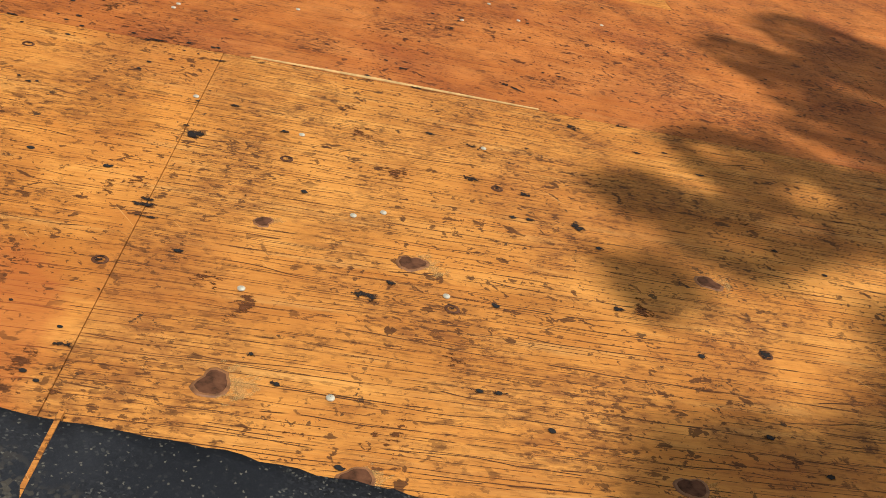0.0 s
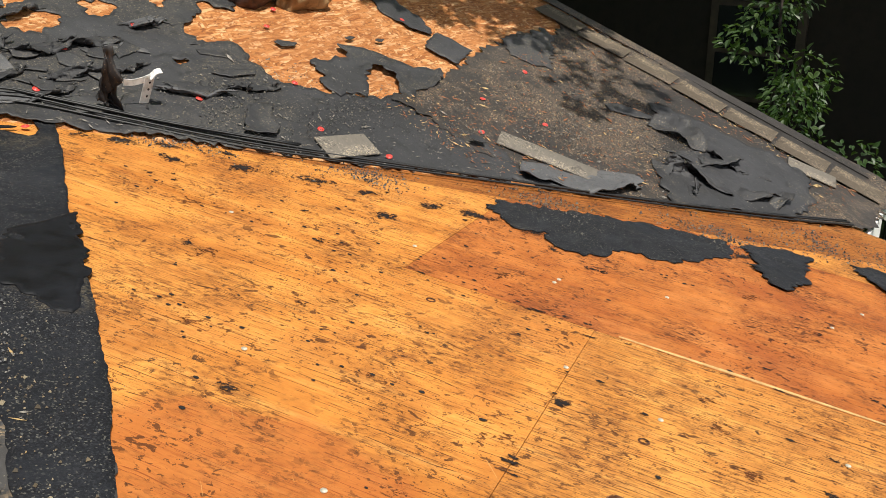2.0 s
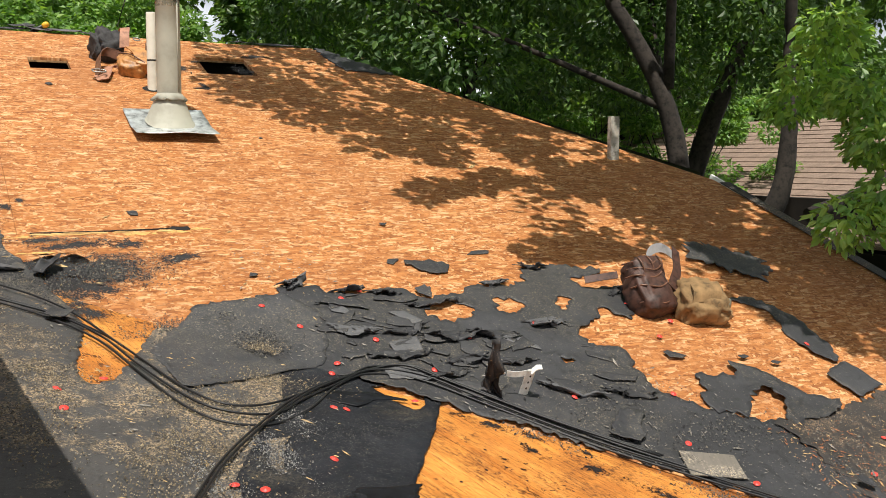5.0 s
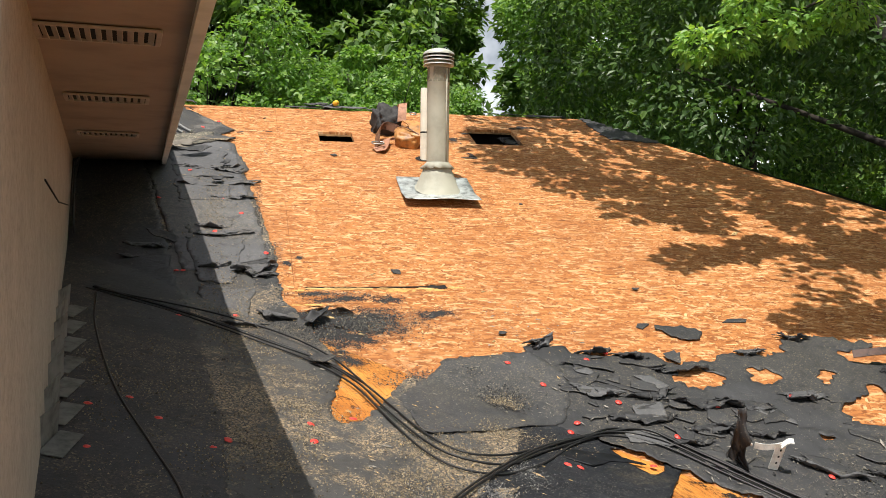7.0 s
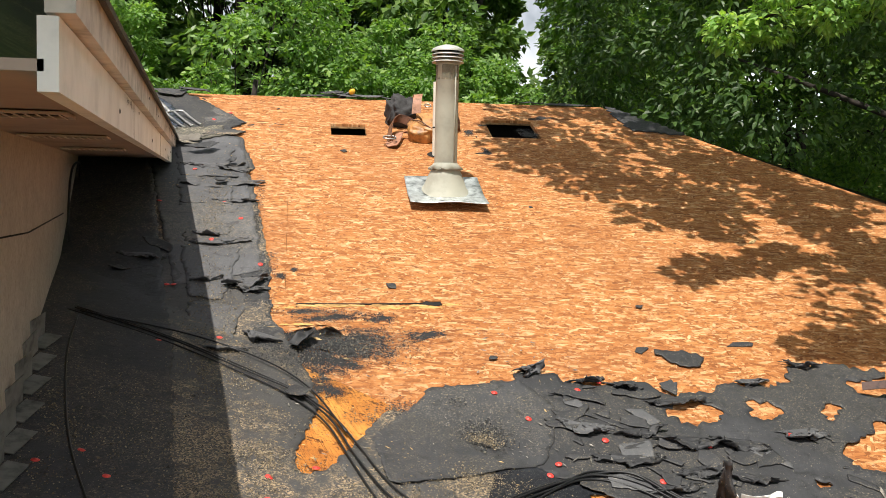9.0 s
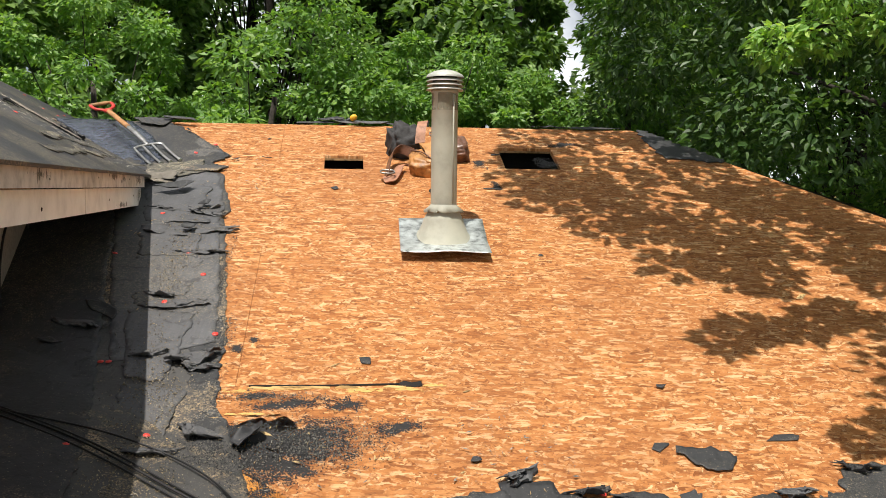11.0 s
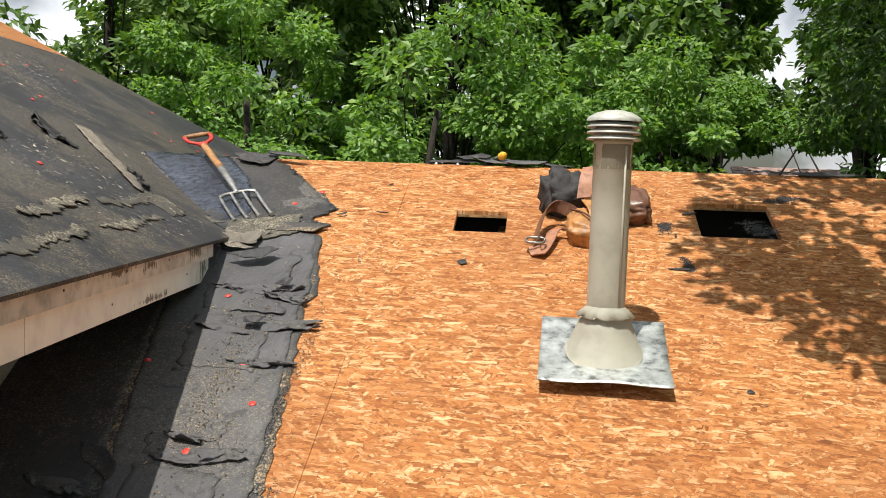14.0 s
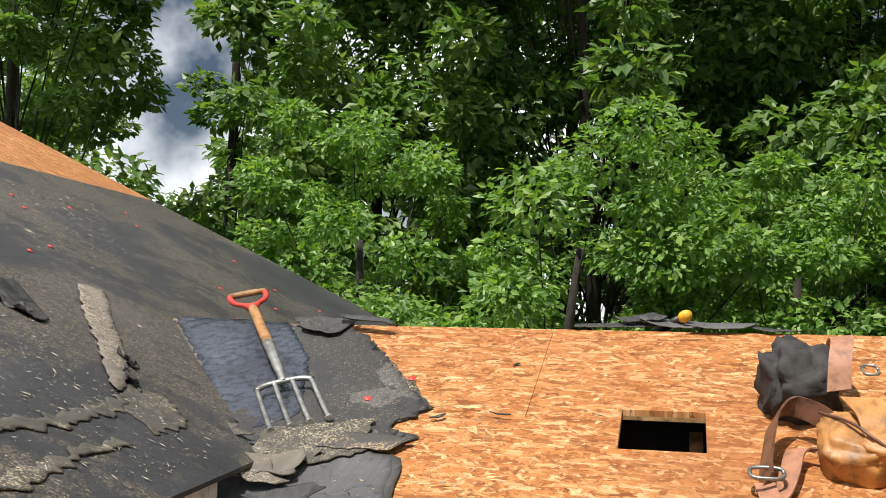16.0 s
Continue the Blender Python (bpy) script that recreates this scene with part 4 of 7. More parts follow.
def stain(x, y, rx, ry, spin, material, parent, lift=0.0012):
    """A flat stain on the roof's surface."""
    me = DISC.copy()
    me.materials.append(material)
    ob = new("stain", me)
    ob.parent = parent
    ob.matrix_basis = seat(x, y, lift, spin) @ Matrix.Diagonal((rx, ry, 1, 1))
    return ob


for i, (x, y, rx, ry) in enumerate(((1.767, 2.668, 0.05, 0.022), (1.737, 2.527, 0.06, 0.03), (1.778, 2.33, 0.06, 0.025), (1.94, 2.195, 0.05, 0.03), (2.085, 2.02, 0.06, 0.028), (2.026, 1.707, 0.05, 0.025), (2.287, 1.704, 0.05, 0.03), (2.36, 1.58, 0.07, 0.03), (1.86, 2.45, 0.05, 0.02), (2.18, 1.86, 0.05, 0.022), (2.02, 2.13, 0.03, 0.02), (2.42, 1.40, 0.05, 0.03), (1.66, 2.60, 0.05, 0.02), (2.0, 2.32, 0.04, 0.014), (3.02, 0.90, 0.07, 0.03))):
    stain(x, y, rx * 1.6, ry * 1.9, -50 + 25 * math.sin(i * 2.3), TAR_SMEAR, roof_lower, 0.0014 + 0.0001 * i)
for i, (x, y, rx, ry, sp) in enumerate(((1.594, 2.19, 0.10, 0.07, 20), (1.641, 0.522, 0.09, 0.06, 10), (1.75, 0.587, 0.06, 0.05, 40), (1.496, 0.404, 0.08, 0.06, 0), (0.973, 0.184, 0.07, 0.05, 30), (0.772, 0.223, 0.07, 0.05, -20), (0.99, 0.573, 0.07, 0.05, 60), (0.95, 0.49, 0.08, 0.05, 10), (0.717, 0.346, 0.08, 0.05, -30), (0.932, 0.824, 0.08, 0.06, 10), (0.709, 0.682, 0.07, 0.05, 0),
                                        (1.251, -0.094, 0.05, 0.04, 0), (1.742, -0.289, 0.06, 0.04, 15), (1.15, 1.05, 0.12, 0.08, 20), (1.42, 1.35, 0.10, 0.07, 0), (1.33, 1.72, 0.10, 0.08, 30), (1.7, 1.6, 0.10, 0.06, -20), (1.95, 1.25, 0.09, 0.06, 10), (1.2, 0.8, 0.09, 0.06, 0), (2.3, 0.7, 0.08, 0.06, 20), (2.6, 0.75, 0.10, 0.05, 0), (1.55, 2.0, 0.1, 0.06, 60), (1.05, 1.45, 0.12, 0.09, 30))):
    stain(x, y, 1.3 * rx, 1.3 * ry, sp, BROWN_SMEAR, roof_lower, 0.0007 + 0.00002 * i)
rs = np.random.RandomState(23)
for i in range(30):      # dirt caught along the sheets' seams
    u, w = (0.0, rs.uniform(-1.3, -0.02)) if i % 2 else (rs.uniform(-1.2, 1.0), 0.0)
    x, y = uv(u + rs.normal() * 0.008, w + rs.normal() * 0.008)
    stain(x, y, rs.uniform(0.006, 0.014), rs.uniform(0.012, 0.03), PLY_TURN, TAR_SMEAR if i % 3 else BROWN_SMEAR, roof_lower, 0.0020 + 0.00001 * i)
for i in range(26):      # scattered scuffs of tar
    x, y = uv(rs.uniform(-0.9, 2.0), rs.uniform(-1.1, 0.9))
    if in_poly(x, y, [(0.78, -0.3), (3.2, -0.6), (3.4, 0.4), (1.72, 2.5), (0.8, 1.15)]):
        stain(x, y, rs.uniform(0.010, 0.028), rs.uniform(0.012, 0.04), rs.uniform(-40, 60), TAR_SMEAR, roof_lower, 0.0017 + 0.00001 * i)
stain(1.727, 0.303, 0.020, 0.045, -14, TAR_SMEAR, roof_lower)
stain(2.147, 0.268, 0.05, 0.016, 70, TAR_SMEAR, roof_lower)
stain(1.88, 0.156, 0.26, 0.008, 2, BROWN_SMEAR, roof_lower, 0.0016)
stain(2.14, 0.163, 0.035, 0.014, 70, TAR_SMEAR, roof_lower, 0.0018)
# granules rubbed into the strand board below the rotten seam
for i, (x, y, rx, ry) in enumerate(((0.60, 3.945, 0.20, 0.045), (0.45, 3.99, 0.10, 0.03), (0.80, 3.93, 0.09, 0.04), (0.64, 3.70, 0.24, 0.16), (0.52, 3.64, 0.20, 0.20), (0.70, 3.78, 0.16, 0.10), (0.44, 3.78, 0.14, 0.10), (0.62, 3.60, 0.14, 0.10), (0.54, 3.40, 0.10, 0.16), (0.40, 3.68, 0.14, 0.18), (0.50, 3.76, 0.20, 0.10), (0.36, 4.30, 0.035, 0.05), (0.42, 4.36, 0.03, 0.03), (0.98, 3.80, 0.12, 0.05), (2.02, 6.30, 0.10, 0.12), (2.2, 6.62, 0.12, 0.06), (1.60, 6.28, 0.05, 0.10), (1.66, 5.95, 0.03, 0.12))):
    stain(x, y, rx, ry, 6, GRIT_SMEAR, roof_main, 0.0012 + 0.00005 * i)

# ---- loose scraps of felt ----
def scrap(x, y, w, l, spin, seed, material=None, curl=0.03, label="torn scrap of black roofing felt", lift=0.006, group="felt scraps"):
    """A torn, warped piece lying on the roof, built flat and laid down."""
    rng = np.random.RandomState(seed)
    n = rng.randint(5, 9)
    a = np.sort(rng.uniform(0, 2 * math.pi, n))
    o = [(0.5 * l * math.cos(t) * r, 0.5 * w * math.sin(t) * r) for t, r in zip(a, rng.uniform(0.7, 1.15, n))]
    ob = sheet("felt_scrap", o, material or FELT, None, zf=lambda u, v: 0 * u, lift=0.002, cell=max(0.006, 0.06 * min(w, l)), amp=0.05 * min(w, l), wave=0.02 * min(w, l), curl=curl, seed=seed)
    # one side lifts off
    co = np.empty(len(ob.data.vertices) * 3)
    ob.data.vertices.foreach_get("co", co)
    co = co.reshape(-1, 3)
    d = rng.uniform(0, 2 * math.pi)
    s = (co[:, 0] * math.cos(d) + co[:, 1] * math.sin(d)) / max(w, l)
    co[:, 2] += np.clip(s, 0, 1) ** 2 * rng.uniform(0.1, 0.6) * curl * 6
    ob.data.vertices.foreach_set("co", co.ravel())
    ob.matrix_basis = seat(x, y, lift, spin)
    return tagged(ob, label, "felt scrap", group)


SCRAPS = [  # x, y, width, length, turn, curl
    (1.92, 3.67, 0.05, 0.11, 0, 0.01), (2.38, 3.71, 0.05, 0.15, 10, 0.02), (2.80, 2.79, 0.08, 0.12, -30, 0.004), (3.245, 2.654, 0.03, 0.06, -20, 0.006), (3.12, 2.72, 0.03, 0.06, 0, 0.006), (0.46, 3.73, 0.11, 0.13, 40, 0.06), (0.88, 4.21, 0.06, 0.08, 0, 0.01), 
    (0.02, 5.32, 0.06, 0.14, 0, 0.03), (0.06, 5.6, 0.05, 0.14, 15, 0.03), (2.03, 4.02, 0.03, 0.05, 0, 0.006), (1.24, 3.62, 0.03, 0.05, 0, 0.006),
    (0.72, 5.88, 0.05, 0.07, 60, 0.008), (0.75, 6.52, 0.06, 0.07, 30, 0.006), (0.30, 6.62, 0.04, 0.05, 0, 0.012), (0.31, 6.30, 0.03, 0.06, 0, 0.012), (0.13, 6.28, 0.03, 0.06, 40, 0.012), (1.62, 6.20, 0.05, 0.06, 80, 0.006),
    (1.75, 5.10, 0.03, 0.04, 0, 0.006), (1.62, 5.9, 0.02, 0.10, 0, 0.003), (1.72, 6.42, 0.03, 0.09, 20, 0.003), (2.24, 2.43, 0.16, 0.3, 40, 0.012), (4.05, 1.5, 0.22, 0.42, -50, 0.05), (3.86, 1.12, 0.16, 0.40, -55, 0.07),
    (3.95, 1.75, 0.12, 0.3, -60, 0.03), (2.98, 1.95, 0.05, 0.16, -30, 0.03), (-0.25, 4.6, 0.10, 0.25, -50, 0.05), (-0.35, 4.35, 0.07, 0.2, 20, 0.04),
]
for i, (x, y, w, l, sp, cu_) in enumerate(SCRAPS):
    scrap(x, y, w, l, sp, 300 + i, FELT, cu_, lift=0.012 if y < 3.5 or x < 0.3 else 0.003)
FELT_PALE = make_felt("pale_felt", (0.10, 0.10, 0.105), (0.16, 0.15, 0.13), 0.6, 0.2)
t = sheet("felt_scrap", [(1.945, 3.672), (2.02, 3.66), (2.09, 3.665), (2.175, 3.602), (2.14, 3.565), (2.07, 3.535), (1.995, 3.585)], FELT, None, zf=zo, lift=0.006, seed=33, curl=0.02, amp=0.012, cell=0.010, wave=0.006)
tagged(t, "torn scrap of black roofing felt", "felt scrap", "felt scraps")
GAPS = ((1.97, 3.22, 0.13), (2.25, 3.27, 0.11), (2.53, 3.24, 0.11), (2.29, 2.82, 0.07), (1.13, 3.12, 0.12))
rng = np.random.RandomState(12)
made = 0
while made < 44:      # torn layers in the middle
    x = rng.uniform(1.42, 2.55)
    y = rng.uniform(max(W(x) + 0.12, 2.55), 3.40)
    w, l = rng.uniform(0.03, 0.14), rng.uniform(0.08, 0.26)
    if y > 3.44 - 0.42 * max(0, x - 2.0) or any(math.hypot(x - a, y - b) < r + 0.4 * l for a, b, r in GAPS):
        continue
    scrap(x, y, w, l, rng.uniform(-50, 30), 400 + made, FELT_PALE if made % 9 == 4 else FELT if made % 3 else FELT_FLAT, rng.uniform(0.001, 0.005), lift=rng.uniform(0.009, 0.014))
    made += 1
for x, y, w, l, sp, lb in ((2.43, 2.18, 0.13, 0.21, -20, "grey shingle scrap on black felt"), (3.16, 1.76, 0.11, 0.42, -68, "long grey shingle strip on felt"), (4.42, 1.02, 0.12, 0.24, -74, "grey starter shingle piece at the eave")):
    q = slab([[(-l / 2, -w / 2), (l / 2, -w / 2), (l / 2, w / 2), (-l / 2, w / 2)]], lambda u, v: 0.004, 0.004)
    ob = tagged(link("shingle_piece", q, SHINGLE), lb, "shingle", "shingle pieces")
    ob.matrix_basis = seat(x, y, 0.016, sp)
STARTER = make_felt("tan_starter_shingle", (0.10, 0.078, 0.054), (0.15, 0.115, 0.08), 0.9, 1.0)
for i in range(7):       # starter course along the roof's edge
    y = 0.84 + i * 0.268
    q = slab([[(-0.1335, -0.075), (0.1335, -0.078), (0.133, 0.08), (-0.1335, 0.077)]], lambda u, v: 0.002, 0.002)
    ob = tagged(link("starter_shingle", q, STARTER), "tan starter shingle along the roof edge", "shingle", "starter shingles")
    ob.matrix_basis = seat(4.575 - 0.012 * (i % 2), y, 0.016 + 0.002 * (i % 2), 91 + 2 * (i % 3))
bm = bmesh.new()
box(bm, (0.09, 3.9, 0.006), Matrix.Translation((4.735, 2.62, zo(0, 2.62) + 0.012)) @ pose(0, 0, 0, math.degrees(math.atan(K)), 0, 1.5))
tagged(link("edge_strip", bm, FELT_EAVE), "worn shingle strip on the roof edge", "shingle", kind="structure")
bm = bmesh.new()
box(bm, (0.02, 4.3, 0.16), Matrix.Translation((4.80, 2.65, zo(0, 2.65) - 0.10)) @ pose(0, 0, 0, math.degrees(math.atan(K)), 0, 1.5))
tagged(link("fascia_gable", bm, WHITE), "white gable fascia", "fascia", kind="structure")
bm = bmesh.new()
box(bm, (0.30, 0.02, 0.14), Matrix.Translation((4.33, 0.695, zo(0, 0.7) - 0.085)))
tagged(link("fascia_low", bm, WHITE), "white eave fascia end", "fascia", kind="structure")

# the big curled flap by the valley and its shadowed underside
def flap(cx, cy, length, width, spin, rise, seed, material, label):
    rng = np.random.RandomState(seed)
    nu, nv = 40, 14
    u = np.linspace(-0.5, 0.5, nu)[:, None] * np.ones(nv)
    v = np.linspace(0, 1, nv)[None, :] * np.ones((nu, 1))
    wv = width * (0.75 + 0.25 * np.cos(u * 5) + 0.10 * fnoise(u * 9, v * 0 + seed, seed))
    x = u * length + 0.03 * fnoise(u * 4, v * 3, seed + 1)
    y = v * wv
    z = 0.62 * rise * v ** 1.6 * (0.55 + 0.45 * np.sin(u * 7 + seed)) + 0.012 * fnoise(u * 8, v * 4, seed + 2) * v + 0.003
    idx = np.arange(nu * nv).reshape(nu, nv)
    f = np.stack([idx[:-1, :-1], idx[1:, :-1], idx[1:, 1:], idx[:-1, 1:]], -1).reshape(-1, 4)
    ob = part_py("felt_flap", np.stack([x, y, z], -1).reshape(-1, 3), f, material, None, "", True)
    m = ob.modifiers.new("thickness", "SOLIDIFY")
    m.thickness = 0.003
    ob.matrix_basis = seat(cx, cy, 0.01, spin)
    return tagged(ob, label, "felt flap", "felt flaps")


flap(3.22, 1.66, 0.55, 0.20, 142, 0.07, 3, FELT_PALE, "pale grey felt flap curled up by the valley")
flap(3.86, 1.28, 0.46, 0.17, 120, 0.09, 5, FELT, "black felt flap curled up near the eave")
flap(3.98, 1.42, 0.4, 0.15, 150, 0.07, 9, FELT_FLAT, "black felt flap lifted off the roof")
flap(3.56, 1.40, 0.22, 0.14, 250, 0.10, 10, FELT, "dark felt corner standing up beside the pale flap")
flap(4.10, 1.30, 0.32, 0.14, 95, 0.06, 7, FELT, "black felt flap curled over itself")
for i, (x, y, l, w, sp, up) in enumerate(((1.36, 3.55, 0.09, 0.07, 200, 0.07), (1.60, 3.47, 0.12, 0.05, 190, 0.05), (1.76, 3.43, 0.13, 0.06, 170, 0.05), (1.93, 3.33, 0.22, 0.06, 185, 0.035), (1.52, 3.20, 0.20, 0.09, 160, 0.04), (1.70, 3.16, 0.16, 0.07, 195, 0.04), (1.88, 3.10, 0.20, 0.08, 175, 0.045), (2.08, 3.08, 0.20, 0.08, 165, 0.04), (2.34, 3.13, 0.16, 0.08, 185, 0.045), (1.62, 3.02, 0.26, 0.08, 178, 0.03), (1.86, 2.94, 0.2, 0.07, 190, 0.04),
                                           (2.02, 2.90, 0.24, 0.06, 165, 0.03), (2.20, 2.68, 0.26, 0.07, 150, 0.03), (2.42, 2.62, 0.22, 0.06, 160, 0.03), (1.74, 2.86, 0.18, 0.06, 185, 0.035), (2.86, 3.30, 0.10, 0.05, 220, 0.04), (2.30, 3.45, 0.12, 0.05, 185, 0.03), (2.58, 3.56, 0.12, 0.05, 170, 0.04))):
    flap(x, y, l, w, sp, up, 12 + i, FELT if i % 4 else FELT_PALE, "torn felt tip curled upwards")

for i, (x, y, l, w, sp, up) in enumerate(((0.18, 4.26, 0.18, 0.12, 200, 0.10), (0.24, 4.20, 0.14, 0.10, 150, 0.07), (0.02, 4.27, 0.12, 0.07, 190, 0.07), (0.06, 4.66, 0.30, 0.10, 185, 0.04), (-0.02, 4.72, 0.14, 0.06, 170, 0.06), (0.02, 5.36, 0.42, 0.12, 186, 0.05), (0.10, 5.12, 0.20, 0.07, 178, 0.05), (-0.06, 5.62, 0.36, 0.10, 182, 0.04), (0.08, 5.55, 0.16, 0.08, 165, 0.05), (0.14, 3.62, 0.2, 0.08, 200, 0.04), (-0.28, 4.5, 0.24, 0.10, 170, 0.08), (0.30, 3.80, 0.14, 0.10, 150, 0.07))):
    flap(x, y, l, 0.8 * w, sp, 0.55 * up, 80 + i, FELT_STRIP, "torn felt edge lifted beside the wall")
# ---- cables ----
def cable(pts, rad, label, lift=0.0, seed=0):
    rng = np.random.RandomState(seed)
    P = [(x, y, float(zroof(x, y)) + rad + 0.012 + lift) for x, y in pts]
    bm = tube(bmesh.new(), smooth_path(P, 7), rad, 7)
    return tagged(link("cable", bm, CABLE), label, "cable", "cables along the valley")


CAB = [(-0.45, 3.74), (-0.08, 3.58), (0.25, 3.37), (0.42, 3.24), (0.55, 3.05), (0.62, 2.80), (0.70, 2.54), (0.80, 2.44), (0.94, 2.46), (1.10, 2.60), (1.28, 2.79), (1.45, 2.90), (1.62, 2.84), (1.80, 2.66), (2.09, 2.37), (2.40, 2.10), (2.87, 1.70), (3.29, 1.35), (3.75, 1.0), (4.12, 0.76)]
for i in range(3):
    rng = np.random.RandomState(60 + i)
    d = (i - 1.0) * 0.022
    cable([(x + d * 0.7 + rng.uniform(-0.008, 0.008), y + d + rng.uniform(-0.008, 0.008) + (0.05 * (i - 1.0) if 0.6 < x < 1.2 else 0)) for x, y in CAB], 0.0040, "black coaxial cable running down the valley", 0.004 * (i % 2), i)
for d in (0.0, 0.013):
    cable([(0.20 + d, 1.1), (0.30 + d, 1.4), (0.42 + d, 1.62), (0.52 + d, 1.80), (0.68 + d, 2.09), (0.90 + d, 2.40), (1.13 + d, 2.67), (1.40 + d, 2.885), (1.58 + d, 2.90), (1.70 + d, 2.79), (1.96 + d, 2.52), (2.26 + d, 2.25)], 0.0040, "black cable branching across the tar felt", 0.008)
cable([(-0.42, 3.70), (0.0, 3.66), (0.30, 3.52), (0.48, 3.30), (0.60, 2.95)], 0.0040, "black cable looping over the felt", 0.006)
cable([(-0.42, 3.66), (-0.36, 3.2), (-0.22, 2.6), (-0.08, 2.2), (0.02, 1.9), (0.06, 1.5)], 0.0040, "black cable lying in the shade by the wall")
bm = tube(bmesh.new(), smooth_path([(WALL_X(4.6) + 0.03, 4.6, -0.1), (WALL_X(4.6) + 0.025, 4.6, 0.2), (WALL_X(4.75) + 0.03, 4.75, 0.40), (WALL_X(5.0) + 0.05, 5.0, 0.44), (WALL_X(5.25) + 0.03, 5.25, 0.36)], 6), 0.006, 7)
tagged(link("cable", bm, CABLE), "black cable climbing the stucco wall", "cable", "cables along the valley")
scrap(0.43, 3.24, 0.10, 0.15, 20, 777, FELT, 0.05, "felt scrap caught on the cables", 0.03)

# ---- red cap nails ----
CAPS = [(0.49, 2.66), (0.35, 2.55), (0.35, 2.41), (1.20, 3.38), (1.30, 3.22), (1.54, 3.39), (1.64, 3.44), (1.56, 3.09), (1.30, 2.90), (1.17, 2.56), (1.21, 2.55), (1.52, 2.68), (1.70, 2.87), (1.01, 2.16), (1.35, 2.97),
        (2.86, 3.18), (2.83, 2.92), (2.59, 2.56), (2.43, 2.30), (2.98, 3.02), (2.53, 2.07), (-0.17, 2.53), (-0.08, 2.40), (0.07, 2.25), (0.11, 2.32), (-0.23, 2.13), (-0.27, 2.43), (-0.10, 3.55), (-0.15, 4.20), (-0.12, 4.20)]
CAPS2 = [(0.12, 3.71), (-0.30, 5.08), (0.04, 5.09), (0.14, 4.88), (0.01, 4.64), (0.26, 4.39), (0.45, 3.77), (-0.16, 5.52), (0.08, 5.33), (0.68, 1.98), (0.75, 1.96), (3.05, 2.0), (3.3, 2.15), (3.75, 2.2), (2.16, 2.62), (3.4, 1.9), (4.1, 1.2), (3.55, 2.75), (1.95, 3.05), (2.3, 3.1), (-0.02, 6.5), (-0.12, 6.36)]
bm = lathe(bmesh.new(), ((0.0005, 0.0045), (0.004, 0.0045), (0.0045, 0.003), (0.011, 0.0025), (0.0128, 0.001), (0.0128, 0.0)), 14)
cap = tagged(link("cap_nail", bm, RED), "red plastic cap nail pressed into felt", "cap nail", "red cap nails")
for i, (x, y) in enumerate(CAPS + CAPS2):
    rng = np.random.RandomState(i)
    m = seat(x, y, 0.0125, rng.uniform(0, 360)) @ pose(0, 0, 0, rng.uniform(-12, 12), rng.uniform(-12, 12))
    if i == 0:
        cap.matrix_basis = m
    else:
        copy_thing(cap, m)
for i in range(26):      # more on the upper roof
    rng = np.random.RandomState(700 + i)
    x, y = rng.uniform(-2.6, -0.7), rng.uniform(5.2, 9.6)
    if zu(x, y) > zo(x, y) or y > 6.95:
        n = Vector((0.5, 0.047, 1.0)).normalized()
        copy_thing(cap, Matrix.Translation((x, y, zu(x, y) + 0.004)) @ Vector((0, 0, 1)).rotation_difference(n).to_matrix().to_4x4())

# ---- vent pipe ----
PX, PY = 1.282, 5.25
vent = thing("vent_pipe", "beige painted metal vent pipe with louvred cap", "vent pipe", at=Matrix.Translation((PX, PY, zo(0, PY))))
SL = math.degrees(math.atan(K))
bm = bmesh.new()
nx = 18
plate = [[bm.verts.new(pose(0, 0, 0, SL, 0, -1.5) @ Vector((u, v, 0.02 + 0.036 * max(0, -v / 0.23) ** 1.5 + 0.004 * math.sin(u * 20 + 1) * max(0, -v / 0.23) + 0.002 * math.sin(v * 31)))) for v in np.linspace(-0.235, 0.235, nx)] for u in np.linspace(-0.222, 0.222, nx)]
for i in range(nx - 1):
    for j in range(nx - 1):
        bm.faces.new((plate[i][j], plate[i + 1][j], plate[i + 1][j + 1], plate[i][j + 1])).smooth = True
fl = part("flashing", bm, GALV, vent, "galvanised sheet metal flashing")
md = fl.modifiers.new("thickness", "SOLIDIFY")
md.thickness = 0.003
bm = bmesh.new()
rings = []
for r, z, tilt in ((0.136, 0.028, 1.0), (0.128, 0.034, 1.0), (0.098, 0.115, 0.35), (0.078, 0.155, 0.0), (0.070, 0.165, 0.0)):
    rings.append([bm.verts.new((r * math.cos(a), r * math.sin(a), z + tilt * K * r * math.sin(a))) for a in np.linspace(0, 2 * math.pi, 40, False)])
for p, q in zip(rings, rings[1:]):
    for i in range(40):
        bm.faces.new((p[i], p[(i + 1) % 40], q[(i + 1) % 40], q[i])).smooth = True
part("flashing_cone", bm, VENTPIPE, vent)
rng = np.random.RandomState(2)
bm = bmesh.new()
jag = [1 + 0.05 * rng.uniform(-1, 1) for _ in range(40)]
rings = [[bm.verts.new((r * (jag[i] if r > 0.09 else 1) * math.cos(a), r * (jag[i] if r > 0.09 else 1) * math.sin(a), z + (0.006 * rng.uniform(-1, 1) if r > 0.09 else 0))) for i, a in enumerate(np.linspace(0, 2 * math.pi, 40, False))] for r, z in ((0.067, 0.186), (0.074, 0.178), (0.101, 0.150), (0.098, 0.147), (0.070, 0.165))]
for p, q in zip(rings, rings[1:]):
    for i in range(40):
        bm.faces.new((p[i], p[(i + 1) % 40], q[(i + 1) % 40], q[i])).smooth = True
part("storm_collar", bm, VENTPIPE, vent, "dented storm collar with old sealant")
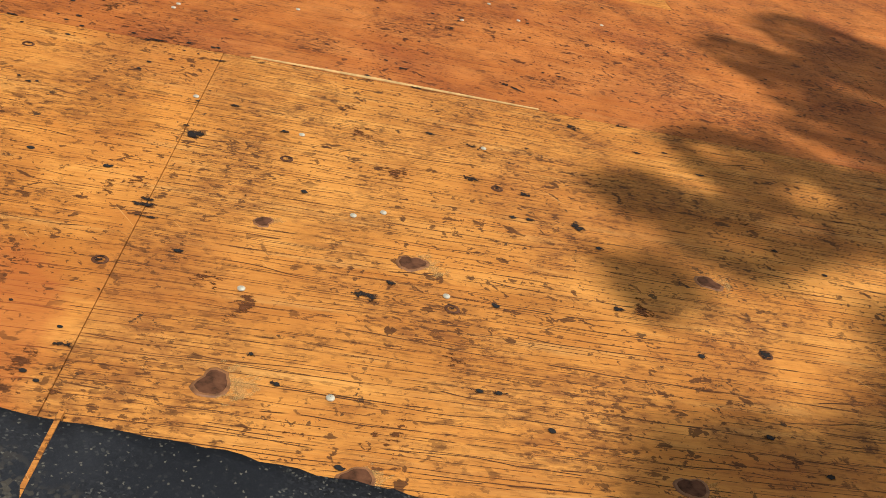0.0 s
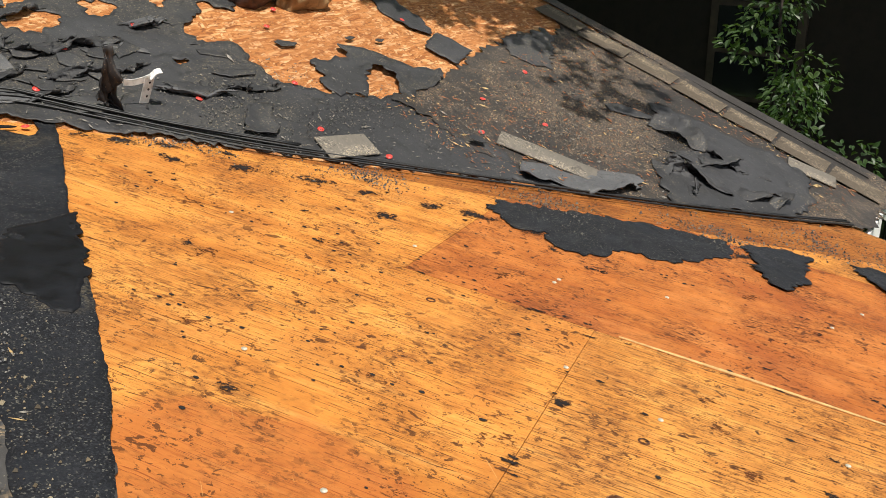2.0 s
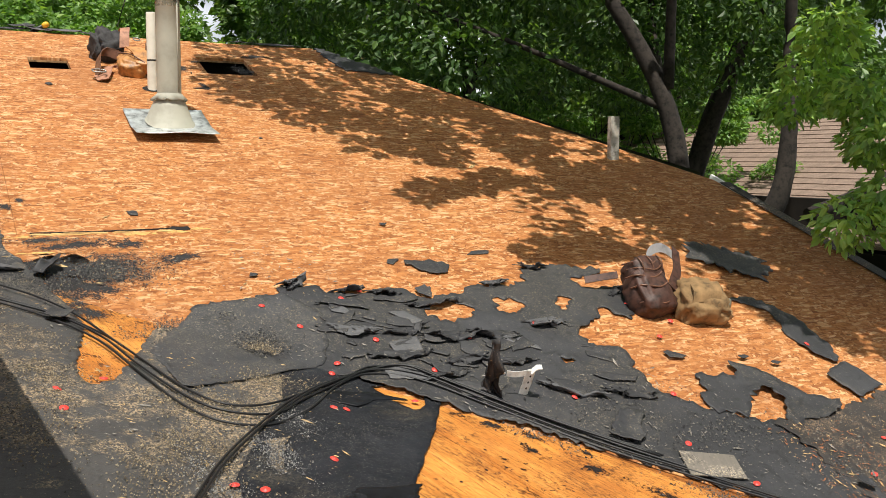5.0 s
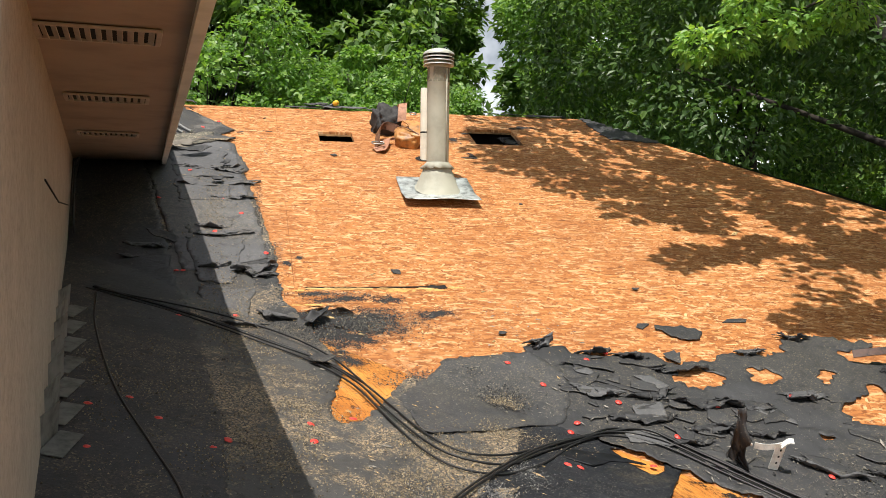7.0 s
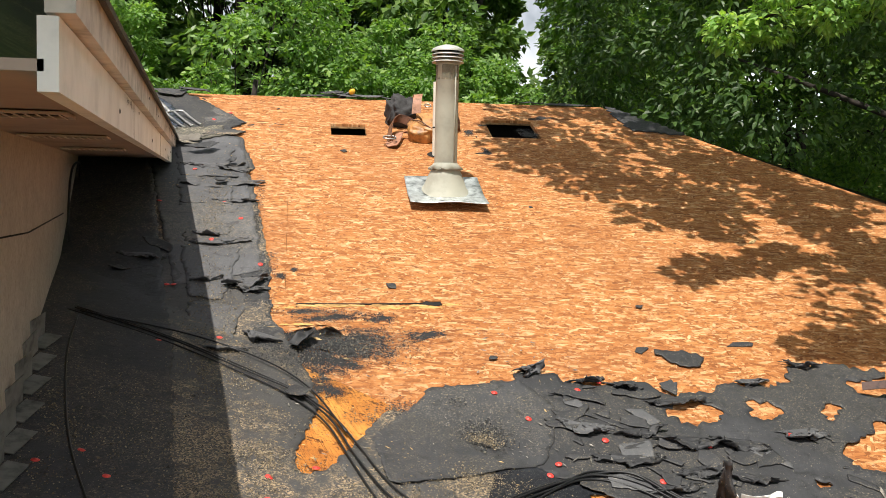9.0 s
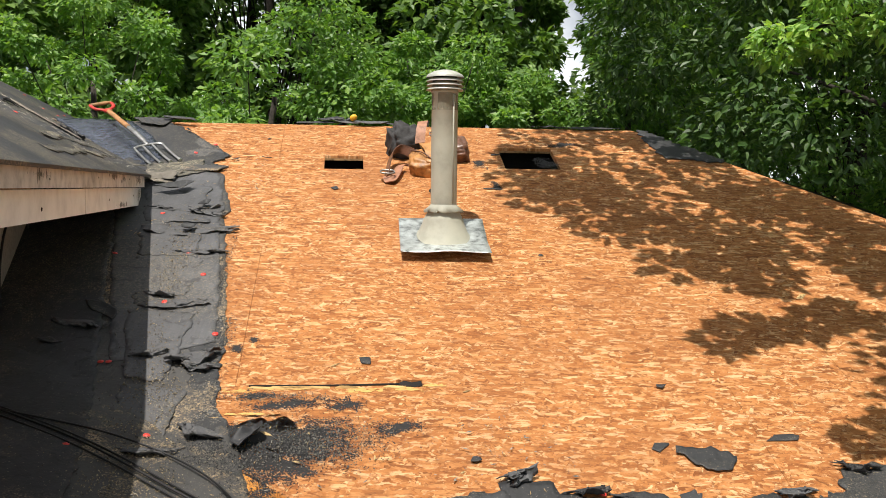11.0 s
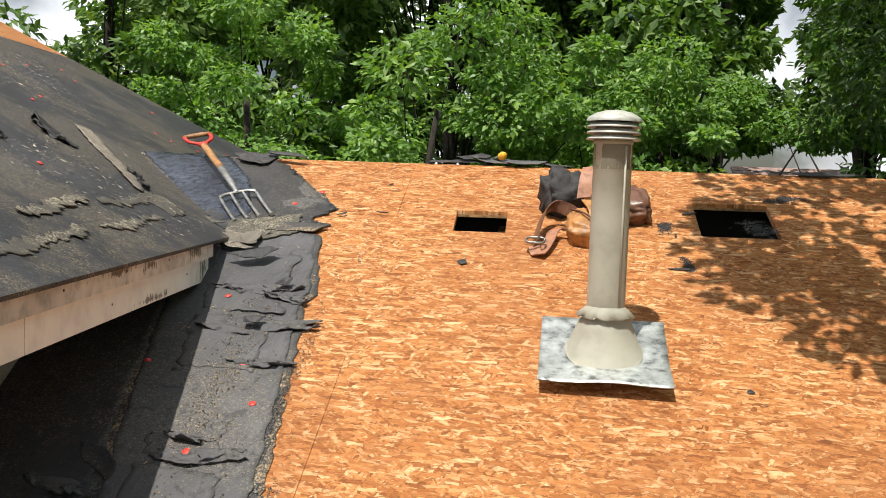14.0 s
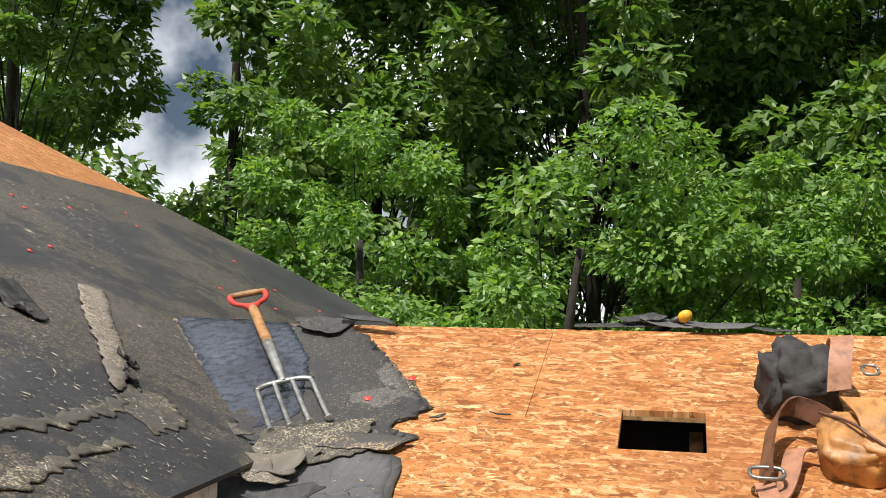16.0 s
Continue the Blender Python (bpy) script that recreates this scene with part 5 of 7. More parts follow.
part("pipe", lathe(bmesh.new(), ((0.066, 0.10), (0.066, 0.30), (0.0665, 0.50), (0.066, 0.745), (0.069, 0.748), (0.069, 0.757), (0.065, 0.76), (0.065, 0.80)), 40), VENTPIPE, vent)
bm = tube(bmesh.new(), [(0.040, -0.054, 0.19), (0.040, -0.054, 0.74)], 0.004, 6)
part("seam", bm, VENTPIPE, vent)
cap_m = make_plain("cap_metal", (0.52, 0.52, 0.47), 0.5, 0.2, 0.14, 22, 0.1)
for z in (0.765, 0.786, 0.807):
    part("louvre", lathe(bmesh.new(), ((0.070, z + 0.012), (0.092, z), (0.0935, z - 0.006), (0.090, z - 0.004), (0.068, z + 0.008)), 40), cap_m, vent)
part("cap_top", lathe(bmesh.new(), ((0.0945, 0.822), (0.0945, 0.829), (0.088, 0.838), (0.06, 0.853), (0.03, 0.861), (0.0005, 0.863)), 40), cap_m, vent, "domed cap lid")
part("cap_core", lathe(bmesh.new(), ((0.062, 0.76), (0.062, 0.83)), 24), BLACK, vent)

GRIME = make_smear("pipe_grime", (0.16, 0.145, 0.105), (1, 1), 0, 0.55, 45, 0.45)
for z0, z1 in ((0.66, 0.745),):
    part("grime", lathe(bmesh.new(), ((0.0667, z0), (0.0669, z1)), 32), GRIME, vent)

# ---- thin plastic pipe ----
PVC = make_plain("white_plastic", (0.72, 0.68, 0.58), 0.45, 0, 0.1, 9, 0.03)
pip = thing("plumbing_pipe", "thin white plastic pipe standing in the roof", "pipe", at=Matrix.Translation((1.318, 5.86, zo(0, 5.86))))
part("pipe", lathe(bmesh.new(), ((0.030, -0.05), (0.030, 0.46), (0.029, 0.465), (0.025, 0.465), (0.025, 0.40)), 24), PVC, pip)
part("mark", lathe(bmesh.new(), ((0.0305, 0.17), (0.0307, 0.171), (0.0307, 0.178), (0.0305, 0.18)), 24), BLACK, pip, "dark band round the pipe")
bm = bmesh.new()
v = [bm.verts.new((0.062 * math.cos(a), 0.05 * math.sin(a), 0.003 + K * 0.05 * math.sin(a))) for a in np.linspace(0, 2 * math.pi, 18, False)]
bm.faces.new(v)
part("roof_hole", bm, BLACK, pip)

# ---- grading stake ----
GREYWOOD = make_plain("grey_wood", (0.45, 0.42, 0.37), 0.85, 0, 0.3, 30, 0.3)
bm = box(bmesh.new(), (0.07, 0.038, 0.36), Matrix.Translation((0, 0, 0.10)), 0.003)
st = tagged(link("wooden_stake", bm, GREYWOOD), "weathered grey board end standing on the roof", "stake")
st.matrix_basis = Matrix.Translation((4.08, 4.83, zo(0, 4.83)))

# ---- garden fork ----
REDP = make_plain("red_paint", (0.55, 0.045, 0.03), 0.4, 0, 0.2, 30, 0.05)
ASH = make_plain("handle_wood", (0.40, 0.20, 0.075), 0.55, 0, 0.35, 25, 0.15)
STEEL = make_plain("bare_steel", (0.42, 0.41, 0.39), 0.38, 0.85, 0.25, 30, 0.15)
FORK = 0.93
t0, t1 = Vector((-0.26, 6.17, zo(0, 6.17))), Vector((-0.90, 7.09, zo(0, 7.09)))
ax = (t1 - t0).normalized()
up = Vector((0, -K, 1)).normalized()
sd = up.cross(ax).normalized()
fm = Matrix((ax, sd, ax.cross(sd))).transposed().to_4x4()
fm.translation = t0 + up * 0.02
fork = thing("garden_fork", "garden fork with red grip and wooden shaft", "garden fork", at=fm @ Matrix.Diagonal((FORK, 1, 0.75, 1)))
for i in range(4):
    y = (i - 1.5) * 0.058
    part("tine", tube(bmesh.new(), smooth_path([(0.0, y, 0.010), (0.03, y, 0.006), (0.14, y, 0.012), (0.26, y, 0.030), (0.29, y * 0.97, 0.034)], 5), [0.0125] * 5 + [0.0085] * 16, 8), STEEL, fork)
part("crossbar", tube(bmesh.new(), smooth_path([(0.275, -0.09, 0.032), (0.295, -0.06, 0.035), (0.300, 0, 0.036), (0.295, 0.06, 0.035), (0.275, 0.09, 0.032)], 5), 0.0115, 8), STEEL, fork)
part("socket", tube(bmesh.new(), smooth_path([(0.295, 0, 0.036), (0.36, 0, 0.05), (0.45, 0, 0.062), (0.60, 0, 0.072)], 5), [0.013] * 6 + [0.017] * 5 + [0.0195] * 5, 12), STEEL, fork)
part("shaft", tube(bmesh.new(), smooth_path([(0.58, 0, 0.071), (0.75, 0, 0.078), (0.99, 0, 0.086)], 6), 0.0185, 14), ASH, fork)
for s in (-1, 1):
    part("grip_arm", tube(bmesh.new(), smooth_path([(0.965, 0.0, 0.085), (1.0, s * 0.018, 0.087), (1.04, s * 0.055, 0.090), (1.09, s * 0.068, 0.094), (1.13, s * 0.066, 0.097)], 5), [0.019] * 5 + [0.012] * 16, 10), REDP, fork, "red painted grip arm")
part("grip_bar", tube(bmesh.new(), [(1.125, -0.072, 0.097), (1.128, -0.03, 0.097), (1.128, 0.03, 0.097), (1.125, 0.072, 0.097)], [0.014, 0.0165, 0.0165, 0.014], 14), ASH, fork, "wooden grip bar")

# ---- tool belts ----
LEATHER = make_plain("brown_leather", (0.070, 0.030, 0.020), 0.6, 0, 0.45, 30, 0.4)
SUEDE = make_plain("tan_suede", (0.27, 0.165, 0.072), 0.9, 0, 0.45, 14, 0.4)
TANL = make_plain("tan_leather", (0.47, 0.215, 0.065), 0.5, 0, 0.3, 26, 0.2)
STRAP = make_plain("belt_leather", (0.16, 0.075, 0.045), 0.38, 0, 0.3, 34, 0.2)
BELT_SHINE = make_plain("polished_grey_belt", (0.30, 0.29, 0.29), 0.25, 0.0, 0.2, 20, 0.1)
CLOTH = make_plain("dark_canvas", (0.045, 0.042, 0.043), 0.85, 0, 0.35, 26, 0.4)


def bag(sx, sy, sz, seed, pinch=0.25, crease=0.05):
    """A soft, creased pouch: a pillow with noise, flat underneath, narrower at the mouth."""
    bm = bmesh.new()
    bmesh.ops.create_icosphere(bm, subdivisions=4, radius=1.0)
    rng = np.random.RandomState(seed)
    for v in bm.verts:
        p = v.co.copy()
        q = Vector([math.copysign(abs(c) ** 0.62, c) for c in p])
        w = 1 - pinch * (q.y * 0.5 + 0.5)
        n = noise.fractal(p * 2.2 + Vector((seed, 0, 0)), 0.7, 2.1, 5) + 0.6 * abs(noise.noise(p * 3.4 + Vector((0, seed, 0))))
        k = 1 + crease * 2.2 * n
        v.co = Vector((q.x * sx * w * k, q.y * sy * k, max(q.z, -0.72) * sz * k + 0.72 * sz))
    for f in bm.faces:
        f.smooth = True
    return bm


def band(bm, pts, width, thick, tilt=None):
    """A strap of that width along points, its face along tilt."""
    P = [Vector(p) for p in smooth_path(pts, 7)]
    rows = []
    for i, p in enumerate(P):
        d = (P[min(i + 1, len(P) - 1)] - P[max(i - 1, 0)]).normalized()
        s = (tilt if tilt else Vector((0, 0, 1))) * (width / 2)
        n = d.cross(s).normalized() * thick / 2
        rows.append([bm.verts.new(p + a * s + b * n) for a, b in ((-1, -1), (1, -1), (1, 1), (-1, 1))])
    for r, q in zip(rows, rows[1:]):
        for i in range(4):
            bm.faces.new((r[i], r[(i + 1) % 4], q[(i + 1) % 4], q[i]))
    bm.faces.new(rows[0][::-1])
    bm.faces.new(rows[-1])
    bmesh.ops.recalc_face_normals(bm, faces=bm.faces)
    return bm


def ring_at(bm, c, rx, ry, r, m=Matrix()):
    pts = [m @ Vector((c[0] + rx * math.copysign(abs(math.cos(a)) ** 0.6, math.cos(a)), c[1] + ry * math.copysign(abs(math.sin(a)) ** 0.6, math.sin(a)), c[2])) for a in np.linspace(0, 2 * math.pi, 25)]
    return tube(bm, pts, r, 6)


belt_a = thing("tool_belt", "brown leather tool belt with suede pouch lying on strand board", "tool belt", "tool belts", seat(3.05, 3.13, 0.012, 0))
pa = part("pouch", bag(0.105, 0.115, 0.085, 3, 0.12, 0.055), LEATHER, belt_a, "dark brown leather nail pouch")
pa.matrix_basis = pose(-0.105, 0.06, 0.0, 30, 0, 6)
pu = part("pouch", bag(0.10, 0.07, 0.075, 14, 0.10, 0.06), LEATHER, belt_a, "small upper leather pocket")
pu.matrix_basis = pose(-0.085, 0.155, 0.065, 34, 0, 8)
for host, half, rows in ((pa, 0.098, ((-0.055, 0.128), (0.02, 0.146), (0.075, 0.142))), (pu, 0.094, ((-0.035, 0.118), (0.01, 0.128), (0.045, 0.118)))):
    for y, z in rows:
        part("rim", tube(bmesh.new(), smooth_path([(-half, y + 0.02, z - 0.07), (-0.8 * half, y, z - 0.012), (0, y - 0.03, z + 0.006), (0.8 * half, y, z - 0.012), (half, y + 0.02, z - 0.07)], 6), 0.004, 7), STRAP, host)
for x in (-0.06, 0.0, 0.06):
    part("pocket_seam", tube(bmesh.new(), smooth_path([(x, -0.03, 0.122), (x * 1.03, 0.02, 0.136), (x, 0.06, 0.122)], 5), 0.003, 6), STRAP, pu)
pb = part("pouch", bag(0.125, 0.105, 0.078, 9, 0.06, 0.10), SUEDE, belt_a, "worn tan suede pouch")
pb.matrix_basis = pose(0.125, -0.055, 0.0, 20, 0, -10)
part("flap", band(bmesh.new(), [(0.02, 0.075, 0.10), (0.0, 0.045, 0.14), (-0.01, -0.01, 0.148), (-0.02, -0.05, 0.125)], 0.15, 0.006, Vector((1, 0.1, 0.05))), SUEDE, pb, "creased suede flap")
part("pouch", bag(0.075, 0.055, 0.045, 19, 0.1, 0.10), SUEDE, belt_a, "small folded suede pocket").matrix_basis = pose(0.165, -0.13, 0.0, 8, 0, -18)
part("strap", band(bmesh.new(), [(-0.01, 0.20, 0.12), (0.03, 0.235, 0.165), (0.10, 0.25, 0.175), (0.16, 0.235, 0.15), (0.20, 0.21, 0.10), (0.19, 0.17, 0.05)], 0.046, 0.005, Vector((0, 0.55, 0.8))), BELT_SHINE, belt_a, "shiny grey belt strap arched above the pouches")
part("strap", band(bmesh.new(), [(0.0, 0.0, 0.10), (0.05, 0.05, 0.11), (0.10, 0.10, 0.13), (0.14, 0.17, 0.16), (0.15, 0.20, 0.19)], 0.05, 0.006, Vector((-0.6, 0.6, 0.5))), LEATHER, belt_a, "twisted leather tongue")
part("strap", band(bmesh.new(), [(-0.31, 0.24, 0.03), (-0.25, 0.22, 0.05), (-0.16, 0.20, 0.07)], 0.035, 0.006, Vector((0.1, 0.75, 0.6))), LEATHER, belt_a)
part("strap", band(bmesh.new(), [(0.02, -0.10, 0.006), (0.05, -0.06, 0.012), (0.03, -0.01, 0.02)], 0.045, 0.004, Vector((1, 0.2, 0.1))), CLOTH, belt_a)
part("tape_measure", lathe(bmesh.new(), ((0.0005, 0.045), (0.026, 0.045), (0.031, 0.04), (0.031, 0.004), (0.026, 0.0), (0.0005, 0.0)), 20, pose(0.27, -0.06, 0.032, 90, 0, 60)), make_plain("worn_chrome", (0.30, 0.27, 0.2), 0.45, 0.6), belt_a)
part("thong", tube(bmesh.new(), smooth_path([(0.23, 0.02, 0.10), (0.25, -0.05, 0.08), (0.245, -0.11, 0.05), (0.245, -0.16, 0.008)], 5), 0.006, 6), SUEDE, belt_a)

belt_b = thing("tool_belt", "tool belt with dark canvas bag and tan leather pouches", "tool belt", "tool belts", seat(1.25, 6.40, 0.008, 0))
PINK = make_plain("pinkish_leather", (0.42, 0.20, 0.12), 0.55, 0, 0.25, 30, 0.2)
p = part("pouch", bag(0.10, 0.10, 0.095, 21, 0.1, 0.13), CLOTH, belt_b, "crumpled dark canvas bag")
p.matrix_basis = pose(-0.115, 0.06, 0.0, 22, 0, 10)
p = part("pouch", bag(0.085, 0.105, 0.060, 27, 0.02, 0.075), TANL, belt_b, "tan leather pouch")
p.matrix_basis = pose(0.0, -0.26, 0.0, 12, 0, -4)
part("seam_rim", tube(bmesh.new(), smooth_path([(-0.08, -0.20, 0.10), (-0.02, -0.28, 0.118), (0.02, -0.33, 0.11), (0.06, -0.36, 0.09)], 6), 0.004, 6), STRAP, belt_b, "dark stitched pouch edge")
part("flap", band(bmesh.new(), [(0.02, -0.18, 0.135), (0.05, -0.27, 0.125), (0.06, -0.34, 0.07)], 0.10, 0.006, Vector((1, 0, 0))), TANL, belt_b)
p = part("pouch", bag(0.08, 0.10, 0.06, 33, 0.15, 0.11), STRAP, belt_b, "brown leather pouch")
p.matrix_basis = pose(0.21, -0.02, 0.0, 14, 0, 8)
part("strap", band(bmesh.new(), [(-0.015, -0.07, 0.10), (-0.005, 0.0, 0.165), (0.01, 0.08, 0.185), (0.012, 0.16, 0.15), (0.01, 0.22, 0.06)], 0.062, 0.006, Vector((1, 0.15, 0.1))), PINK, belt_b, "punched pinkish leather strap")
p2 = part("pouch", bag(0.055, 0.06, 0.045, 29, 0.02, 0.08), TANL, belt_b, "small tan leather front pocket")
p2.matrix_basis = pose(0.055, -0.30, 0.03, 14, 0, -8)
for k_, (xa, xb) in enumerate(((-0.05, 0.05), (-0.045, 0.045))):
    part("stitching", tube(bmesh.new(), smooth_path([(xa, -0.02 + 0.05 * k_, 0.064), (0.0, -0.03 + 0.05 * k_, 0.075), (xb, -0.02 + 0.05 * k_, 0.064)], 5), 0.0022, 5), PVC, p2)
part("steel_ring", ring_at(bmesh.new(), (0.065, -0.04, 0.15), 0.020, 0.030, 0.004, Matrix()), STEEL, belt_b, "chrome hammer loop")
part("strap", band(bmesh.new(), [(-0.03, -0.22, 0.05), (-0.075, -0.17, 0.075), (-0.145, -0.14, 0.085), (-0.19, -0.20, 0.075), (-0.208, -0.28, 0.055), (-0.222, -0.37, 0.035), (-0.224, -0.43, 0.025)], 0.062, 0.006, Vector((0.45, 0.1, 0.85))), STRAP, belt_b, "brown belt strap with holes")
part("strap_end", band(bmesh.new(), [(-0.228, -0.42, 0.016), (-0.215, -0.49, 0.012), (-0.19, -0.45, 0.012), (-0.165, -0.37, 0.02), (-0.145, -0.29, 0.03), (-0.11, -0.275, 0.035), (-0.06, -0.30, 0.035)], 0.055, 0.005, Vector((0.85, -0.3, 0.3))), PINK, belt_b)
part("buckle", ring_at(bmesh.new(), (-0.224, -0.42, 0.045), 0.040, 0.026, 0.005, Matrix()), STEEL, belt_b, "chrome roller buckle")

# ---- hammer and felt on the ridge ----
for i, (x, y, w, l, sp) in enumerate(((0.62, 6.93, 0.07, 0.26, 3), (0.80, 6.95, 0.08, 0.22, -4), (0.95, 6.93, 0.07, 0.20, 8), (0.70, 6.97, 0.06, 0.20, 12), (1.12, 6.93, 0.05, 0.14, 0), (2.0, 6.92, 0.05, 0.5, 0), (2.5, 6.92, 0.05, 0.4, 1))):
    ob = scrap(x, y, 1.25 * w, 1.25 * l, sp, 500 + i, FELT_PALE if i in (1, 2) else FELT, 0.035, "felt scrap lying over the ridge", 0.01 + 0.006 * i * (i < 4))
YEL = make_plain("yellow_rubber", (0.75, 0.42, 0.03), 0.5, 0, 0.1, 30, 0.05)
ham = thing("hammer", "hammer with black grip and yellow end", "hammer", at=Matrix.Translation((0.80, 6.96, RIDGE_Z + 0.035)) @ pose(0, 0, 0, 0, -24, -40))
part("grip", tube(bmesh.new(), [(-0.13, 0, 0), (-0.05, 0, 0.002), (0.03, 0, 0)], [0.014, 0.017, 0.015], 10), CABLE, ham)
part("grip_end", lathe(bmesh.new(), ((0.0005, 0.045), (0.014, 0.043), (0.021, 0.03), (0.021, 0.012), (0.016, 0.0), (0.0005, -0.002)), 16, pose(0.025, 0, 0, 0, 90, 0)), YEL, ham, "yellow rubber grip end")
part("head", tube(bmesh.new(), [(-0.145, -0.05, 0.0), (-0.145, -0.03, 0), (-0.145, 0.04, 0), (-0.15, 0.07, -0.02)], [0.016, 0.013, 0.012, 0.005], 10), STEEL, ham)

# ---- metal bracket on the felt ----
ZINC = make_plain("dull_zinc", (0.74, 0.74, 0.71), 0.5, 0.0, 0.2, 30, 0.1)
br = thing("metal_bracket", "bent galvanised metal bracket standing in torn felt", "bracket", at=seat(1.955, 2.675, 0.012, -14) @ Matrix.Diagonal((0.95, 1.0, 1.15, 1)))
leg = bmesh.new()
box(leg, (0.034, 0.003, 0.092), Matrix.Translation((0.012, 0, 0.046)) @ pose(0, 0, 0, 0, 6, 0), 0.001)
box(leg, (0.003, 0.028, 0.088), Matrix.Translation((0.030, 0.013, 0.045)) @ pose(0, 0, 0, 0, 6, 0), 0.001)
leg = part("leg", leg, ZINC, br, "folded galvanised leg")
for z in (0.025, 0.048, 0.071):
    part("bolt_hole", lathe(bmesh.new(), ((0.0042, 0.0), (0.0005, 0.0012)), 10, pose(0.012 + 0.1 * z, -0.003, z, 90, 0, 0)), BLACK, leg)
part("arm", band(bmesh.new(), [(0.02, 0.004, 0.086), (-0.012, 0.005, 0.076), (-0.045, 0.006, 0.072), (-0.075, 0.008, 0.074)], 0.020, 0.003, Vector((0.0, 0.1, 1.0))), ZINC, br, "galvanised arm")
part("lip", band(bmesh.new(), [(0.018, 0.0, 0.084), (0.036, -0.002, 0.104), (0.056, -0.004, 0.108)], 0.026, 0.003, Vector((0.1, 1, 0.1))), ZINC, br)
part("clip", box(bmesh.new(), (0.030, 0.010, 0.008), Matrix.Translation((-0.105, -0.012, 0.092)) @ pose(0, 0, 0, 0, 28, 0), 0.002), ZINC, br)
fl2 = flap(1.865, 2.70, 0.06, 0.06, 95, 0.40, 41, FELT, "upright strip of felt beside the bracket")

# ---- soffit vents ----
for y, x in ((1.76, -0.15), (2.80, -0.27), (3.98, -0.42)):
    sv = thing("soffit_vent", "louvred metal vent in the soffit", "vent", "soffit vents", Matrix.Translation((x, y, 0.484)) @ pose(0, 0, 0, 0, 0, 6.5))
    for yy in (-0.075, 0.075):
        part("frame", box(bmesh.new(), (0.25, 0.012, 0.006), Matrix.Translation((0, yy, 0)), 0.001), VENTM, sv)
    for xx in (-0.12, 0.12):
        part("frame", box(bmesh.new(), (0.012, 0.138, 0.006), Matrix.Translation((xx, 0, 0)), 0.001), VENTM, sv)
    part("backing", box(bmesh.new(), (0.23, 0.14, 0.002), Matrix.Translation((0, 0, 0.003))), BLACK, sv)
    for i in range(11):
        part("slat", box(bmesh.new(), (0.013, 0.138, 0.002), Matrix.Translation((-0.105 + 0.021 * i, 0, -0.001)) @ pose(0, 0, 0, 0, 28, 0)), VENTM, sv)
part("crack", tube(bmesh.new(), [(WALL_X(2.2) + 0.001, 2.2, 0.20), (WALL_X(3.2) + 0.001, 3.2, 0.17), (WALL_X(4.6) + 0.001, 4.6, 0.19)], 0.003, 5), BLACK, bpy.data.objects["wall_upper"])

# bent flashing tabs along the wall
for i in range(7):
    y = 2.10 + 0.20 * i
    bm = bmesh.new()
    box(bm, (0.003, 0.16, 0.085), Matrix.Translation((WALL_X(y) + 0.012, y, float(zroof(WALL_X(y), y)) + 0.055)) @ pose(0, 0, 0, 8 + 4 * (i % 3), 6, -8.25 + 3 * (i % 2)), 0.001)
    box(bm, (0.06, 0.15, 0.003), Matrix.Translation((WALL_X(y) + 0.045, y, float(zroof(WALL_X(y) + 0.04, y)) + 0.022)) @ pose(0, 0, 0, 9, 10, -8.25), 0.001)
    tagged(link("step_flashing", bm, make_plain("dull_flashing", (0.20, 0.20, 0.185), 0.6, 0.3, 0.3, 20, 0.2) if i == 0 else bpy.data.materials["dull_flashing"]), "dull grey step flashing tab at the wall", "flashing", "step flashing")

# ---- upper roof details ----
REMNANT = make_felt("gritty_remnant", (0.080, 0.074, 0.062), (0.20, 0.18, 0.135), 0.9, 1.0)


def on_upper(x, y, lift=0.0, spin=0.0):
    n = Vector((0.5, 0.047, 1.0)).normalized()
    return Matrix.Translation(Vector((x, y, zu(x, y))) + n * lift) @ Vector((0, 0, 1)).rotation_difference(n).to_matrix().to_4x4() @ pose(0, 0, 0, 0, 0, spin)


for i, o in enumerate(([(-0.27, 3.87), (-0.28, 4.06), (-0.33, 4.40), (-0.37, 4.75), (-0.34, 4.72), (-0.30, 4.45), (-0.25, 4.2), (-0.22, 3.8)], [(-0.37, 4.80), (-0.40, 5.06), (-0.42, 5.20), (-0.47, 5.52), (-0.44, 5.56), (-0.40, 5.26), (-0.36, 5.05)], [(-0.46, 4.50), (-0.52, 4.80), (-0.585, 5.16), (-0.54, 5.12), (-0.47, 4.78), (-0.43, 4.55)], [(-0.565, 5.24), (-0.58, 5.46), (-0.63, 5.84), (-0.56, 5.72), (-0.53, 5.40), (-0.53, 5.22)], [(-0.70, 5.90), (-0.62, 6.02), (-0.48, 5.90), (-0.46, 5.70), (-0.58, 5.74)])):
    tagged(sheet("shingle_remnant", o, REMNANT, None, zf=zu, lift=0.004, cell=0.009, amp=0.016, wave=0.003, curl=0.008, seed=140 + i), "gritty shingle remnant stuck on upper roof felt", "shingle", "shingle remnants")
strip_u = sheet("shingle_strip", [(-0.64, 5.82), (-0.72, 5.98), (-0.82, 6.12), (-1.05, 6.40), (-1.30, 6.72), (-1.35, 6.61), (-1.08, 6.28), (-0.88, 6.07), (-0.76, 5.92), (-0.67, 5.83)], SHINGLE, None, zf=zu, lift=0.008, cell=0.02, amp=0.008, curl=0.004, seed=91)
tagged(strip_u, "tan strip of old shingle on the upper roof", "shingle")
